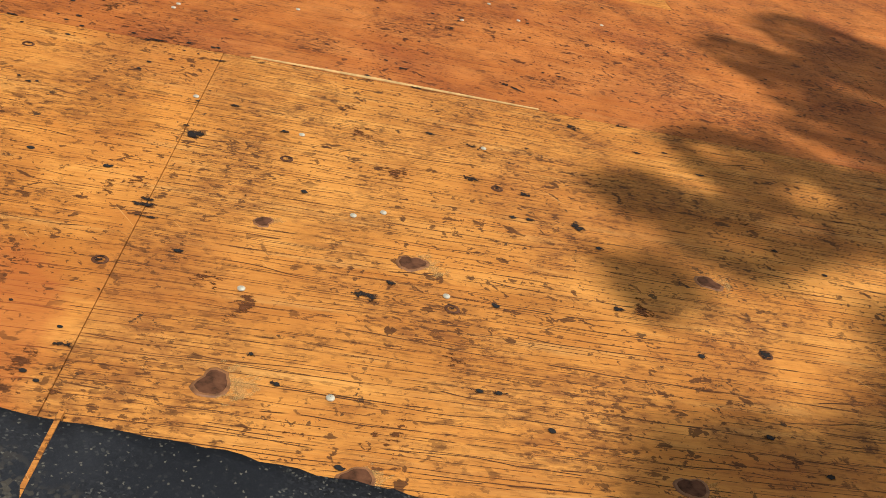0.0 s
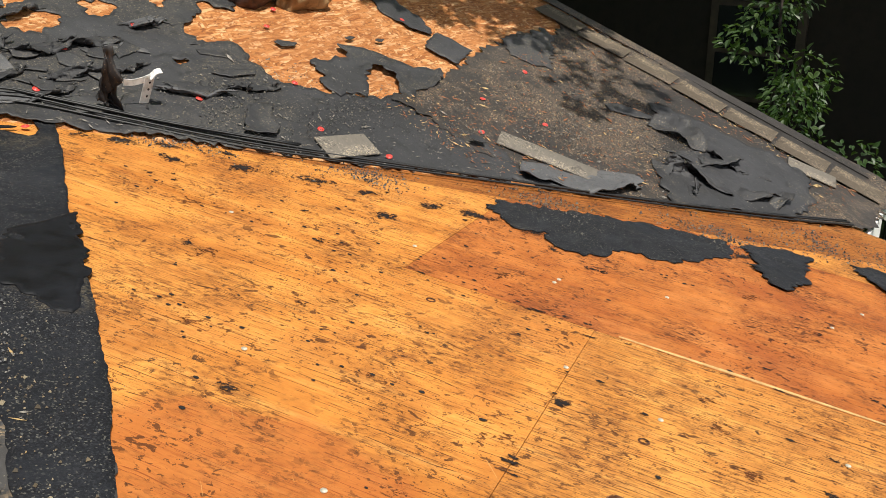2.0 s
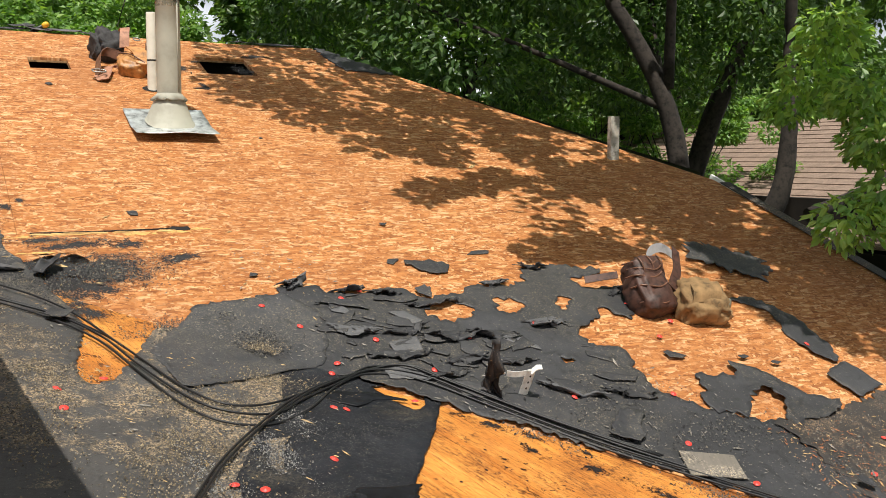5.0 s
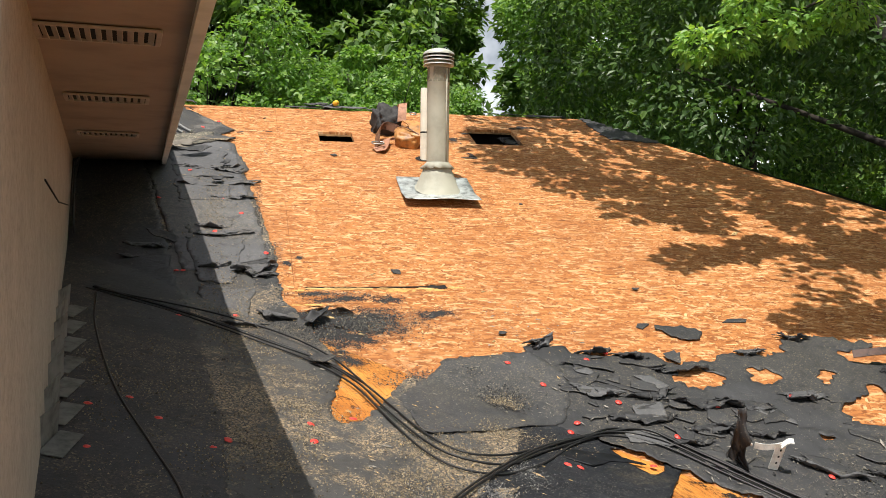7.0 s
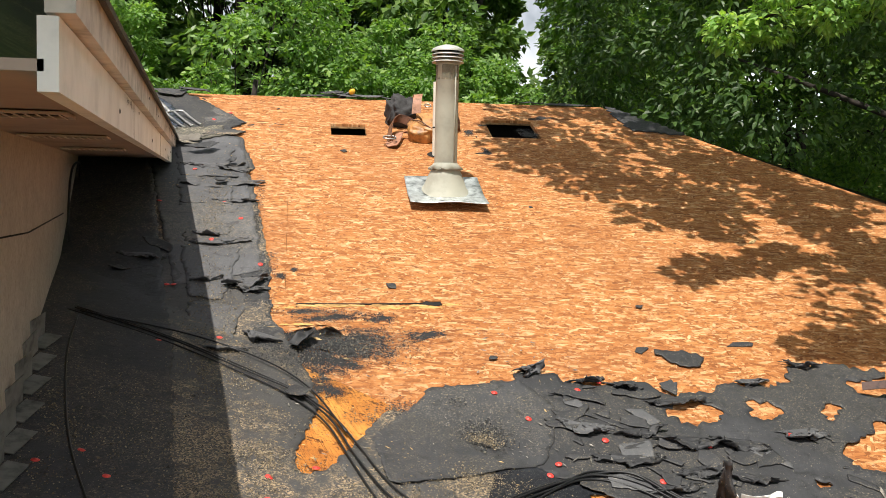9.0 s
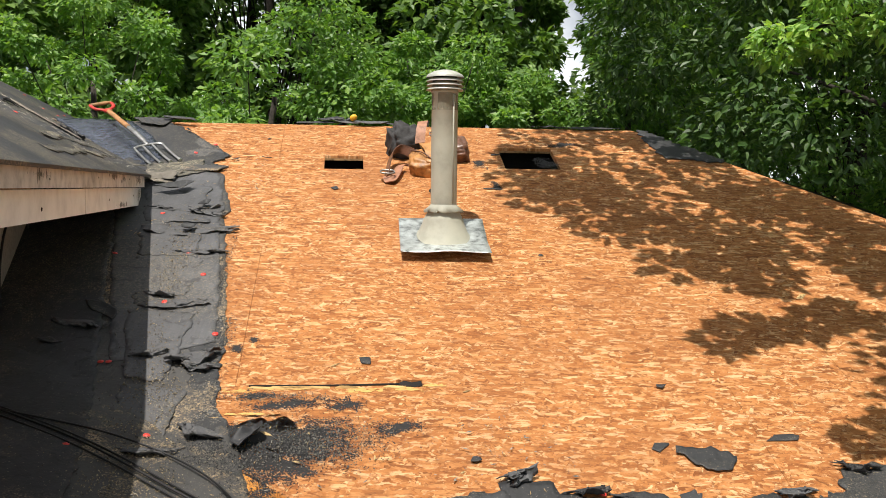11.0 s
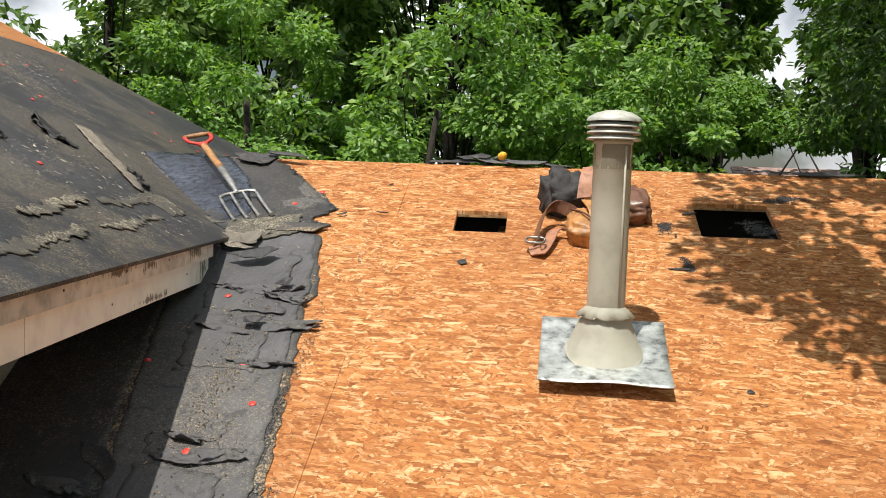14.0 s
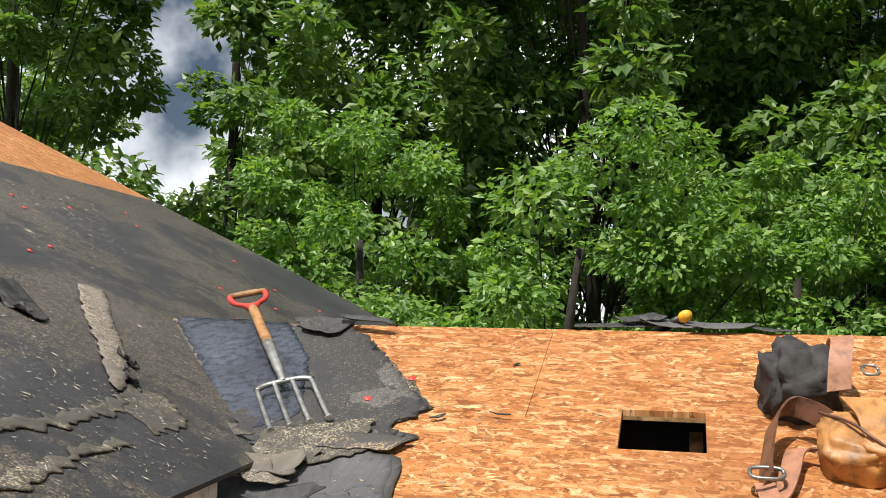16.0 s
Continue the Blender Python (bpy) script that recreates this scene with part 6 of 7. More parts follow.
for i, (x, y, l, w, sp) in enumerate(((-1.16, 6.12, 0.34, 0.16, 60), (-0.80, 6.12, 0.10, 0.04, 70), (-0.70, 5.98, 0.10, 0.04, 55), (-0.90, 4.9, 0.10, 0.03, 70), (-1.05, 5.4, 0.12, 0.03, 60))):
    ob = flap(0, 0, l, w, 0, 0.3 * w + 0.02, 51 + i, FELT, "torn felt flap on the upper roof")
    ob.matrix_basis = on_upper(x, y, 0.006, sp + 90)
bl = sheet("ice_shield", [(-0.46, 6.10), (-0.30, 6.25), (-0.42, 6.60), (-0.62, 6.90), (-1.12, 6.93), (-0.80, 6.55)], BLUE, None, zf=zo, lift=0.011, cell=0.022, amp=0.008, curl=0.0, wave=0.004, seed=97)
tagged(bl, "shiny dark blue membrane in the upper valley", "membrane")
for i, (x, y, w, l, sp, mt) in enumerate(((-0.28, 6.02, 0.14, 0.30, 5, SHINGLE), (-0.05, 6.10, 0.12, 0.34, 8, FELT_DUSTY), (-0.30, 5.92, 0.13, 0.24, -14, SHINGLE), (-0.52, 6.10, 0.12, 0.30, -40, FELT_DUSTY), (-0.30, 6.87, 0.08, 0.24, -5, FELT), (-0.12, 5.80, 0.1, 0.3, 12, FELT), (-0.18, 6.7, 0.05, 0.1, 0, FELT))):
    scrap(x, y, w, l, sp, 540 + i, mt, 0.03, "torn shingle and felt piece at the upper valley", 0.014 + 0.006 * (i % 3))

# broken shingle pieces where the eave meets the slope
for i, (o, mt, lf) in enumerate((([(-0.371, 5.917), (-0.184, 6.02), (-0.16, 5.90), (-0.355, 5.885)], SHINGLE, 0.030), ([(-0.36, 6.12), (-0.20, 6.19), (-0.05, 6.225), (-0.03, 6.05), (-0.16, 5.98), (-0.34, 6.03)], REMNANT, 0.020), ([(-0.70, 6.18), (-0.59, 6.19), (-0.36, 6.07), (-0.47, 6.045)], REMNANT, 0.045), ([(-0.60, 6.887), (-0.46, 6.90), (-0.335, 6.90), (-0.40, 6.776), (-0.51, 6.79)], FELT, 0.03))):
    tagged(sheet("shingle_piece", o, mt, None, zf=zo, lift=lf, cell=0.012, amp=0.012, wave=0.0025, curl=0.010, seed=170 + i), "broken shingle piece in the upper valley", "shingle", "shingle pieces")

# nail heads, knots and stains on the fascia
BOARD_STAIN = make_smear("board_stain", (0.10, 0.075, 0.055), (1, 1), 0, 0.6, 60, 0.45)
for y, z, r in ((1.9, 0.505, 0.006), (2.55, 0.545, 0.004), (3.3, 0.50, 0.007), (3.32, 0.588, 0.004), (4.2, 0.60, 0.004), (4.6, 0.51, 0.004), (5.1, 0.60, 0.004), (5.4, 0.52, 0.005), (2.7, 0.60, 0.005)):
    part("nail_hole", lathe(bmesh.new(), ((r, 0.0), (0.8 * r, 0.001), (0.0004, 0.0014)), 10, Matrix.Translation((EAVE_X(y) + (0.0165 if z > 0.56 else -0.0035), y, z)) @ pose(0, 0, 0, 0, 90, 0)), BLACK, fascia)
for y in (2.35, 4.02):
    part("board_joint", box(bmesh.new(), (0.002, 0.003, 0.092), Matrix.Translation((EAVE_X(y) - 0.0040, y, 0.511))), DRIP, fascia)
for y, z, ry, rz in ((5.62, 0.52, 0.10, 0.06), (5.45, 0.60, 0.2, 0.04), (4.6, 0.61, 0.25, 0.03), (3.2, 0.60, 0.2, 0.03), (2.2, 0.545, 0.3, 0.02), (5.0, 0.48, 0.3, 0.02), (4.9, 0.6, 0.12, 0.03)):
    me = DISC.copy()
    me.materials.append(BOARD_STAIN)
    ob = new("stain", me)
    ob.parent = fascia
    ob.matrix_basis = Matrix.Translation((EAVE_X(y) + (0.0175 if z > 0.56 else -0.0025), y, z)) @ pose(0, 0, 0, 0, 0, math.degrees(math.atan(0.0942))) @ pose(0, 0, 0, 90, 0, 90) @ Matrix.Diagonal((ry, rz, 1, 1))

# ---- house next door ----
HX = 11.1
# brown siding coloured near-black to stand in for its deep shade
SHADED_SIDE = make_plain("shaded_brown_siding", (0.014, 0.010, 0.007), 0.9, 0, 0.2, 8, 0.1)
ROOFB = make_plain("brown_shingles", (0.24, 0.17, 0.13), 0.95, 0, 0.25, 40, 0.5)
nb = thing("neighbour_house", "brown neighbouring house with shingle roof", "house")
part("wall", box(bmesh.new(), (0.2, 17.7, 3.6), Matrix.Translation((HX, 9.15, GZ + 1.8))), SHADED_SIDE, nb)
part("wall", box(bmesh.new(), (6.0, 0.2, 3.6), Matrix.Translation((HX + 3.1, 0.2, GZ + 1.8))), SHADED_SIDE, nb)
EZ, EX = -0.95, 10.6
nrow = 22
for i in range(nrow):
    x0 = EX + i * 0.24
    z0 = EZ + 0.36 * (x0 - EX)
    part("shingle_course", box(bmesh.new(), (0.27, 18.4, 0.018), Matrix.Translation((x0 + 0.13, 8.9, z0 + 0.055)) @ pose(0, 0, 0, 0, -16.5, 0)), ROOFB, nb)
part("roof", box(bmesh.new(), (5.6, 18.4, 0.06), Matrix.Translation((EX + 2.63, 8.9, EZ + 0.36 * 2.63 - 0.02)) @ pose(0, 0, 0, 0, -19.8, 0)), ROOFB, nb)
part("soffit", box(bmesh.new(), (1.85, 18.3, 0.03), Matrix.Translation((EX + 0.95, 8.9, EZ - 0.12))), SHADED_SIDE, nb)
wn = part("window", box(bmesh.new(), (0.06, 1.1, 1.15), Matrix.Translation((HX - 0.12, 3.25, GZ + 1.75)), 0.01), make_plain("window_trim", (0.05, 0.036, 0.026), 0.7), nb, "dim window with brown trim")
glass = Mat("dark_glass", 0.06)
glass.color((0.01, 0.012, 0.014))
for z in (-0.27, 0.27):
    part("pane", box(bmesh.new(), (0.02, 0.9, 0.48), Matrix.Translation((HX - 0.155, 3.25, GZ + 1.75 + z))), glass.m, wn)

wing = thing("house_wing", "brown clapboard wing of the neighbouring house", "house")
part("wall", box(bmesh.new(), (0.1, 4.2, 2.9), Matrix.Translation((10.45, -1.95, GZ + 1.6))), SHADED_SIDE, wing)
for i in range(17):
    part("clapboard", box(bmesh.new(), (0.025, 4.1, 0.175), Matrix.Translation((10.37, -1.95, GZ + 0.50 + 0.150 * i)) @ pose(0, 0, 0, 0, -8, 0), 0.002), SIDING, wing)
part("corner_post", box(bmesh.new(), (0.10, 0.10, 2.9), Matrix.Translation((10.38, 0.16, GZ + 1.6)), 0.004), SIDING, wing)

# ---- air conditioner ----
ACG = make_plain("ac_top_paint", (0.52, 0.52, 0.49), 0.5, 0, 0.15, 10, 0.05)
ACD = make_plain("ac_grille", (0.018, 0.018, 0.019), 0.5, 0.2, 0.2, 20, 0.1)
ac = thing("air_conditioner", "outdoor air conditioner with pale top and black grille", "air conditioner", at=Matrix.Translation((10.15, 1.20, GZ)) @ pose(0, 0, 0, 0, 0, 10) @ Matrix.Diagonal((0.84, 0.84, 0.94, 1)))


def rounded(w, r, z0, z1, n=6):
    bm = bmesh.new()
    pts = []
    for cx, cy, a0 in ((1, 1, 0), (-1, 1, 90), (-1, -1, 180), (1, -1, 270)):
        for a in np.linspace(a0, a0 + 90, n):
            pts.append((cx * (w / 2 - r) + r * math.cos(radians(a)), cy * (w / 2 - r) + r * math.sin(radians(a))))
    lo, hi = [bm.verts.new((x, y, z0)) for x, y in pts], [bm.verts.new((x, y, z1)) for x, y in pts]
    m = len(pts)
    bm.faces.new(lo[::-1])
    bm.faces.new(hi)
    for i in range(m):
        bm.faces.new((lo[i], lo[(i + 1) % m], hi[(i + 1) % m], hi[i]))
    return bm


part("body", rounded(0.60, 0.08, 0.05, 0.74), ACD, ac)
part("base", rounded(0.64, 0.09, 0.0, 0.05), ACG, ac)
part("top", rounded(0.66, 0.10, 0.74, 0.81), ACG, ac, "pale painted top panel")
part("fan_guard", lathe(bmesh.new(), ((0.24, 0.812), (0.235, 0.83), (0.0005, 0.84)), 28), ACD, ac)
for s in range(4):
    for i in range(13):
        part("grille_bar", box(bmesh.new(), (0.008, 0.012, 0.66), pose(0, 0, 0, 0, 0, 90 * s) @ Matrix.Translation((-0.21 + 0.035 * i, -0.303, 0.40))), ACD, ac)
part("side_panel", box(bmesh.new(), (0.012, 0.10, 0.72), Matrix.Translation((0.19, -0.31, 0.40)) @ pose(0, 0, 0, 0, 0, 90), 0.002), ACG, ac)

# grass tufts by the wall
rng = np.random.RandomState(77)
n = 12000
p = np.stack([rng.uniform(8.2, 10.3, n), rng.uniform(-3.2, 1.9, n), np.full(n, GZ)], 1)
h = rng.uniform(0.03, 0.11, n)[:, None]
d = rng.normal(size=(n, 3)) * np.array((0.5, 0.5, 0.1)) + np.array((0, 0, 1))
s = rng.normal(size=(n, 3)) * np.array((1, 1, 0))
s *= 0.008 / np.linalg.norm(s, axis=1)[:, None]
v = np.stack([p - s, p + s, p + d * h], 1).reshape(-1, 3)
tagged(part_py("grass", v, np.arange(3 * n).reshape(-1, 3), LEAF), "tufts of green grass by the house wall", "grass", kind="stuff")

# ---- far house behind the trees ----
fh = thing("far_house", "distant brown roofed house behind the trees", "house")
part("roof", box(bmesh.new(), (4.3, 3.2, 0.1), Matrix.Translation((9.4, 33.0, 1.05)) @ pose(0, 0, 0, 20, 0, 0)), make_plain("far_roof", (0.30, 0.20, 0.17), 0.9), fh)
part("wall", box(bmesh.new(), (4.0, 2.8, 4.4), Matrix.Translation((9.4, 33.3, GZ + 2.2))), STUCCO, fh)
part("chimney", box(bmesh.new(), (0.5, 0.5, 1.2), Matrix.Translation((11.2, 33.4, 1.45)), 0.02), make_plain("far_brick", (0.3, 0.2, 0.16), 0.9), fh)

# ---- walls under the roofs ----
tagged(link("wall_gable", box(bmesh.new(), (0.2, 4.0, 2.4), Matrix.Translation((4.5, 2.9, GZ + 1.1))), SIDING), "siding wall under the gable", "wall", kind="structure")

# ---- trees beside the roof ----
def limb_tree(name, base, limbs, clumps, radii, leaves, size, material, seed, label, trunk=0.12, flat=0.7):
    t = thing(name, label, "tree", "trees beside the roof")
    rng = np.random.RandomState(seed)
    bm = bmesh.new()
    for pts, r0 in limbs:
        P = smooth_path(pts, 6)
        tube(bm, P, [r0 * (1 - 0.8 * i / (len(P) - 1)) + 0.004 for i in range(len(P))], 8)
    part("trunk", bm, BARK, t)
    v, f = leaf_cloud(np.array(clumps, float), np.array(radii, float), leaves, size, rng, flat, 0.45, fine=size < 0.09)
    part_py("crown", v, f, material, t)
    return t


# the dark tree: trunk and forked limbs over the hip; leaf colour holds shade
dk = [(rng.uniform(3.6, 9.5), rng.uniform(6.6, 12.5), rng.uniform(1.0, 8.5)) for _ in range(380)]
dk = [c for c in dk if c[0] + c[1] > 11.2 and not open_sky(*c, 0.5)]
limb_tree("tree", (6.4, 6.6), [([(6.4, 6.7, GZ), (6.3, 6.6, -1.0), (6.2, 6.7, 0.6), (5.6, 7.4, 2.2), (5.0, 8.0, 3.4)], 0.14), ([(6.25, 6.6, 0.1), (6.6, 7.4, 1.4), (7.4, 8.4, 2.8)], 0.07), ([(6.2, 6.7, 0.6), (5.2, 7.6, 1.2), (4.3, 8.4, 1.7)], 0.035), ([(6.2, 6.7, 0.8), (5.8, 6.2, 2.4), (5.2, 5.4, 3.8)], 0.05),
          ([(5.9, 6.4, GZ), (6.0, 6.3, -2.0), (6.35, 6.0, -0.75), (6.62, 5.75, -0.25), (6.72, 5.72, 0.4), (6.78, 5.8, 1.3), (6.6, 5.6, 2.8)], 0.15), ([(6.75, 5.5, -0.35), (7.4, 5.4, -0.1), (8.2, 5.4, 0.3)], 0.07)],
          dk, [rng.uniform(0.35, 0.7) for _ in dk], 95000, 0.088, LEAF_HALF_SHADE, 31, "tree with forked limbs beside the roof, leaves darkened for shade")

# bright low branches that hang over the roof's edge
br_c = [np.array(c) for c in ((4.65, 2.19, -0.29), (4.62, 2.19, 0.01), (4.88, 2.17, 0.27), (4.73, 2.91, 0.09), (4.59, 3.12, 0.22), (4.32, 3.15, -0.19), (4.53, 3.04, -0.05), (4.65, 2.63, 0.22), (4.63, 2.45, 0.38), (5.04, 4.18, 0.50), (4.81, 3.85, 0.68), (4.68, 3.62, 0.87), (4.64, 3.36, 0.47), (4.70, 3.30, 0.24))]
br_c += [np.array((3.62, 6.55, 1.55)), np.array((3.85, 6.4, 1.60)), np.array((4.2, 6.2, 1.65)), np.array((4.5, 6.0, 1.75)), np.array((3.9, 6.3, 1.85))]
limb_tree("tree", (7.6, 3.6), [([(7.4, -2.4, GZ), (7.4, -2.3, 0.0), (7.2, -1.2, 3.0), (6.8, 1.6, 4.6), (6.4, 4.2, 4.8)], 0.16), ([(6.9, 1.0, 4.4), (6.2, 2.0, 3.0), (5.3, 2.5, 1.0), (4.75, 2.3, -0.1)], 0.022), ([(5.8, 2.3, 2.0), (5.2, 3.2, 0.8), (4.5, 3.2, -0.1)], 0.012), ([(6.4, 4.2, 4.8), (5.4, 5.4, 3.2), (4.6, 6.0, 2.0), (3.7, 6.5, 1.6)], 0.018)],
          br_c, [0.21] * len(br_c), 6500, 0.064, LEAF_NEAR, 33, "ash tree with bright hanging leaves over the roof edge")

# the high crown that shades the right of the roof and a corner of the plywood
sh, rd = [], []
BORDER = [(1.80, 6.86), (2.75, 6.9), (4.6, 4.7), (4.72, 2.5), (4.15, 2.45), (3.78, 2.85), (3.72, 3.2), (3.8, 3.62), (3.2, 3.65), (2.86, 3.75), (2.92, 4.1), (2.98, 4.45), (3.22, 4.75), (3.36, 5.16), (3.02, 5.12), (2.84, 4.80), (2.60, 4.72), (2.36, 5.0), (2.42, 5.30), (2.02, 5.27), (1.80, 5.6), (1.74, 6.15)]


rs = np.random.RandomState(44)
while len(sh) < 250:
    x, y = rs.uniform(1.7, 5.2), rs.uniform(2.1, 7.2)
    if in_poly(x, y, BORDER) or (x > 4.3 and y > 2.4):
        hgt = rs.uniform(1.8, 2.7)
        sh.append((x - 0.18 * hgt, y - 0.40 * hgt, zo(x, y) + hgt))
        rd.append(rs.uniform(0.12, 0.22))
for u in np.linspace(0, 1, 9):      # two thin twigs that reach out from the crown
    for (xa, ya), (xb, yb) in (((2.40, 4.36), (3.10, 4.58)), ((2.72, 3.70), (3.2, 3.70))):
        x, y = xa + u * (xb - xa), ya + u * (yb - ya) + rs.normal() * 0.02
        sh.append((x - 0.18 * 2.0, y - 0.40 * 2.0, zo(x, y) + 2.0))
        rd.append(0.10)
while len(sh) < 330:
    x, y = rs.uniform(3.45, 4.75), rs.uniform(2.95, 4.7)
    if in_poly(x, y, BORDER):
        sh.append((x - 0.18 * 2.6, y - 0.40 * 2.6, zo(x, y) + 2.6))
        rd.append(rs.uniform(0.10, 0.17))
for x, y, r in ((3.75, 3.1, 0.26), (3.95, 3.2, 0.28), (4.2, 3.05, 0.28), (4.0, 2.95, 0.24), (4.3, 2.75, 0.24), (3.6, 3.3, 0.2), (3.9, 1.95, 0.2), (4.2, 1.85, 0.16), (4.3, 2.15, 0.2), (3.9, 2.9, 0.25), (4.1, 2.6, 0.25)):
    sh.append((x - 0.18 * 3.4, y - 0.40 * 3.4, float(zroof(x, y)) + 3.4))
    rd.append(r)
limb_tree("tree", (8.0, 1.5), [([(8.6, -3.4, GZ), (8.5, -3.2, 0.5), (7.6, -1.0, 4.0), (6.0, 2.4, 5.4), (4.6, 3.2, 4.6), (3.4, 4.0, 3.6), (2.2, 4.9, 3.0)], 0.16), ([(4.6, 3.2, 4.6), (3.6, 3.3, 3.2), (2.9, 3.4, 2.6)], 0.03)],
          sh, rd, 20500, 0.098, LEAF, 45, "tall leafy tree whose crown overhangs the roof")
hi, hr = [], []
for x, y, r in ((2.02, -0.20, 0.13), (1.65, 0.0, 0.07), (1.92, -0.40, 0.20), (1.55, -0.18, 0.10), (1.30, -0.02, 0.03), (2.2, -0.50, 0.2), (1.70, -0.30, 0.11), (0.98, -0.44, 0.09), (0.86, -0.22, 0.07), (0.77, -0.08, 0.05), (1.14, -0.52, 0.07), (2.9, -0.62, 0.24), (2.7, -0.50, 0.18), (1.78, -0.55, 0.10), (3.3, -0.9, 0.3), (0.8, -0.5, 0.2), (3.0, -0.3, 0.14), (3.5, -0.62, 0.26), (3.18, -0.75, 0.24), (2.5, -0.56, 0.18), (1.36, -0.54, 0.09)):
    for _ in range(2 if r > 0.2 else 1):
        hgt = rs.uniform(8.0, 11.0)
        hi.append((x + 0.06 - 0.18 * hgt, y - 0.09 - 0.40 * hgt, float(zp(x, y)) + hgt))
        hr.append(r)
limb_tree("tree", (2.0, -8.0), [([(1.0, -8.5, GZ), (1.0, -8.2, 2.0), (1.2, -6.0, 7.0), (1.0, -5.2, 9.0)], 0.2), ([(1.2, -6.0, 7.0), (2.4, -5.4, 8.6)], 0.06)], hi, hr, 3100, 0.10, LEAF, 47, "tall tree behind the plywood roof")
# crown added out of view to shade the neighbouring roof
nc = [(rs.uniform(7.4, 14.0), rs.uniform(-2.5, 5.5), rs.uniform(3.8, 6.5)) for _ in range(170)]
limb_tree("tree", (9.6, 3.2), [([(8.8, 9.4, GZ), (8.9, 9.2, 0.0), (9.1, 7.0, 3.6), (9.5, 4.6, 5.0), (9.8, 3.8, 5.5)], 0.16), ([(9.1, 7.0, 3.6), (8.4, 5.2, 4.4)], 0.06), ([(9.5, 4.6, 5.0), (10.6, 2.0, 5.2)], 0.06)], nc, [rs.uniform(0.5, 0.9) for _ in nc], 48000, 0.14, LEAF_SHADE, 49, "broad tree between the two houses, added to shade the roof")
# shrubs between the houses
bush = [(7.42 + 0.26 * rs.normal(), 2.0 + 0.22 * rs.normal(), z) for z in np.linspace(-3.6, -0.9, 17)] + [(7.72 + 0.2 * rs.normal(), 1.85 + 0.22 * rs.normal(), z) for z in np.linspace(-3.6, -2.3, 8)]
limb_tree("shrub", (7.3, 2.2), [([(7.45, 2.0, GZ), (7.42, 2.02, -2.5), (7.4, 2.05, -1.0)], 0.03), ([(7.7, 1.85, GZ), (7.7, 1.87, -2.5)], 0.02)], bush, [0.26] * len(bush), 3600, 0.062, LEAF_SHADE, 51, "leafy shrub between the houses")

# ---- litter ----
def litter(name, count, area, zf, size, material, seed, label, lift=0.012):
    """Chips and splinters: slim four-sided slivers lying about."""
    rs = np.random.RandomState(seed)
    x0, x1, y0, y1 = area[0]
    X, Y = rs.uniform(x0, x1, count * 14), rs.uniform(y0, y1, count * 14)
    ok = rs.uniform(size=X.size) < 0.5 + 0.8 * fnoise(X * 1.6, Y * 1.6, seed)
    P = np.array([(x, y) for x, y in zip(X[ok], Y[ok]) if area[1](x, y)][:count])
    count = len(P)
    z = zf(P[:, 0], P[:, 1]) + lift
    a = rs.uniform(0, 2 * math.pi, count)
    L = size * rs.lognormal(0, 0.5, count)
    w = L * rs.uniform(0.08, 0.3, count)
    d, e = np.stack([np.cos(a), np.sin(a)], 1), np.stack([-np.sin(a), np.cos(a)], 1)
    q = lambda u, s, h: np.column_stack([P + d * (u * L)[:, None] + e * (s * w)[:, None], zf(*(P + d * (u * L)[:, None] + e * (s * w)[:, None]).T) + lift + h * w])
    v = np.stack([q(-1, 0, 0.0), q(0.2, 1, 0), q(1, 0, 0.3), q(0.1, -1, 0), q(0, 0, 0.9)], 1).reshape(-1, 3)
    b = np.arange(count)[:, None] * 5
    f = np.concatenate([b + np.array(t) for t in ((0, 1, 4), (1, 2, 4), (2, 3, 4), (3, 0, 4), (0, 3, 1), (1, 3, 2))])
    return tagged(part_py(name, v, f, material), label, "litter", kind="stuff")


STRAW = make_plain("pale_splinters", (0.52, 0.36, 0.16), 0.8, 0, 0.4, 50, 0.1)
CHIPS = make_plain("grey_grit", (0.24, 0.22, 0.19), 0.9, 0, 0.5, 60, 0.1)
PALECHIP = make_plain("pale_chips", (0.36, 0.33, 0.28), 0.9, 0, 0.5, 60, 0.1)
RUST = make_plain("bark_crumbs", (0.30, 0.12, 0.05), 0.9, 0, 0.4, 60, 0.1)
on_felt = lambda x, y: x < min(PLY_BORDER[0][0], 0.35 + 0.6 * max(0, y - 0.9)) and x > WALL_X(y) + 0.05 and not (x > 0.35 and y > 3.9)
litter("splinters", 650, ((-0.7, 1.6, 1.0, 6.0), on_felt), zroof, 0.0058, STRAW, 1, "pale wood splinters scattered on the felt")
litter("grit", 2600, ((-0.7, 1.6, 1.0, 6.4), on_felt), zroof, 0.0045, CHIPS, 2, "grey shingle grit scattered on the felt")
mid = lambda x, y: y > W(x) and y < 3.4 - 0.42 * max(0, x - 1.0)
litter("grit", 1600, ((0.9, 4.6, 0.8, 3.4), mid), zroof, 0.006, CHIPS, 3, "grey shingle grit on the torn felt", 0.016)
eave_zone = lambda x, y: y > W(x) + 0.05 and x < 4.6 and y < 2.3
litter("bark_crumbs", 2600, ((2.8, 4.6, 0.8, 2.3), eave_zone), zroof, 0.006, RUST, 4, "reddish leaf litter and crumbs near the eave", 0.014)
litter("splinters", 1300, ((2.8, 4.6, 0.8, 2.3), eave_zone), zroof, 0.006, STRAW, 5, "pale wood splinters near the eave", 0.014)
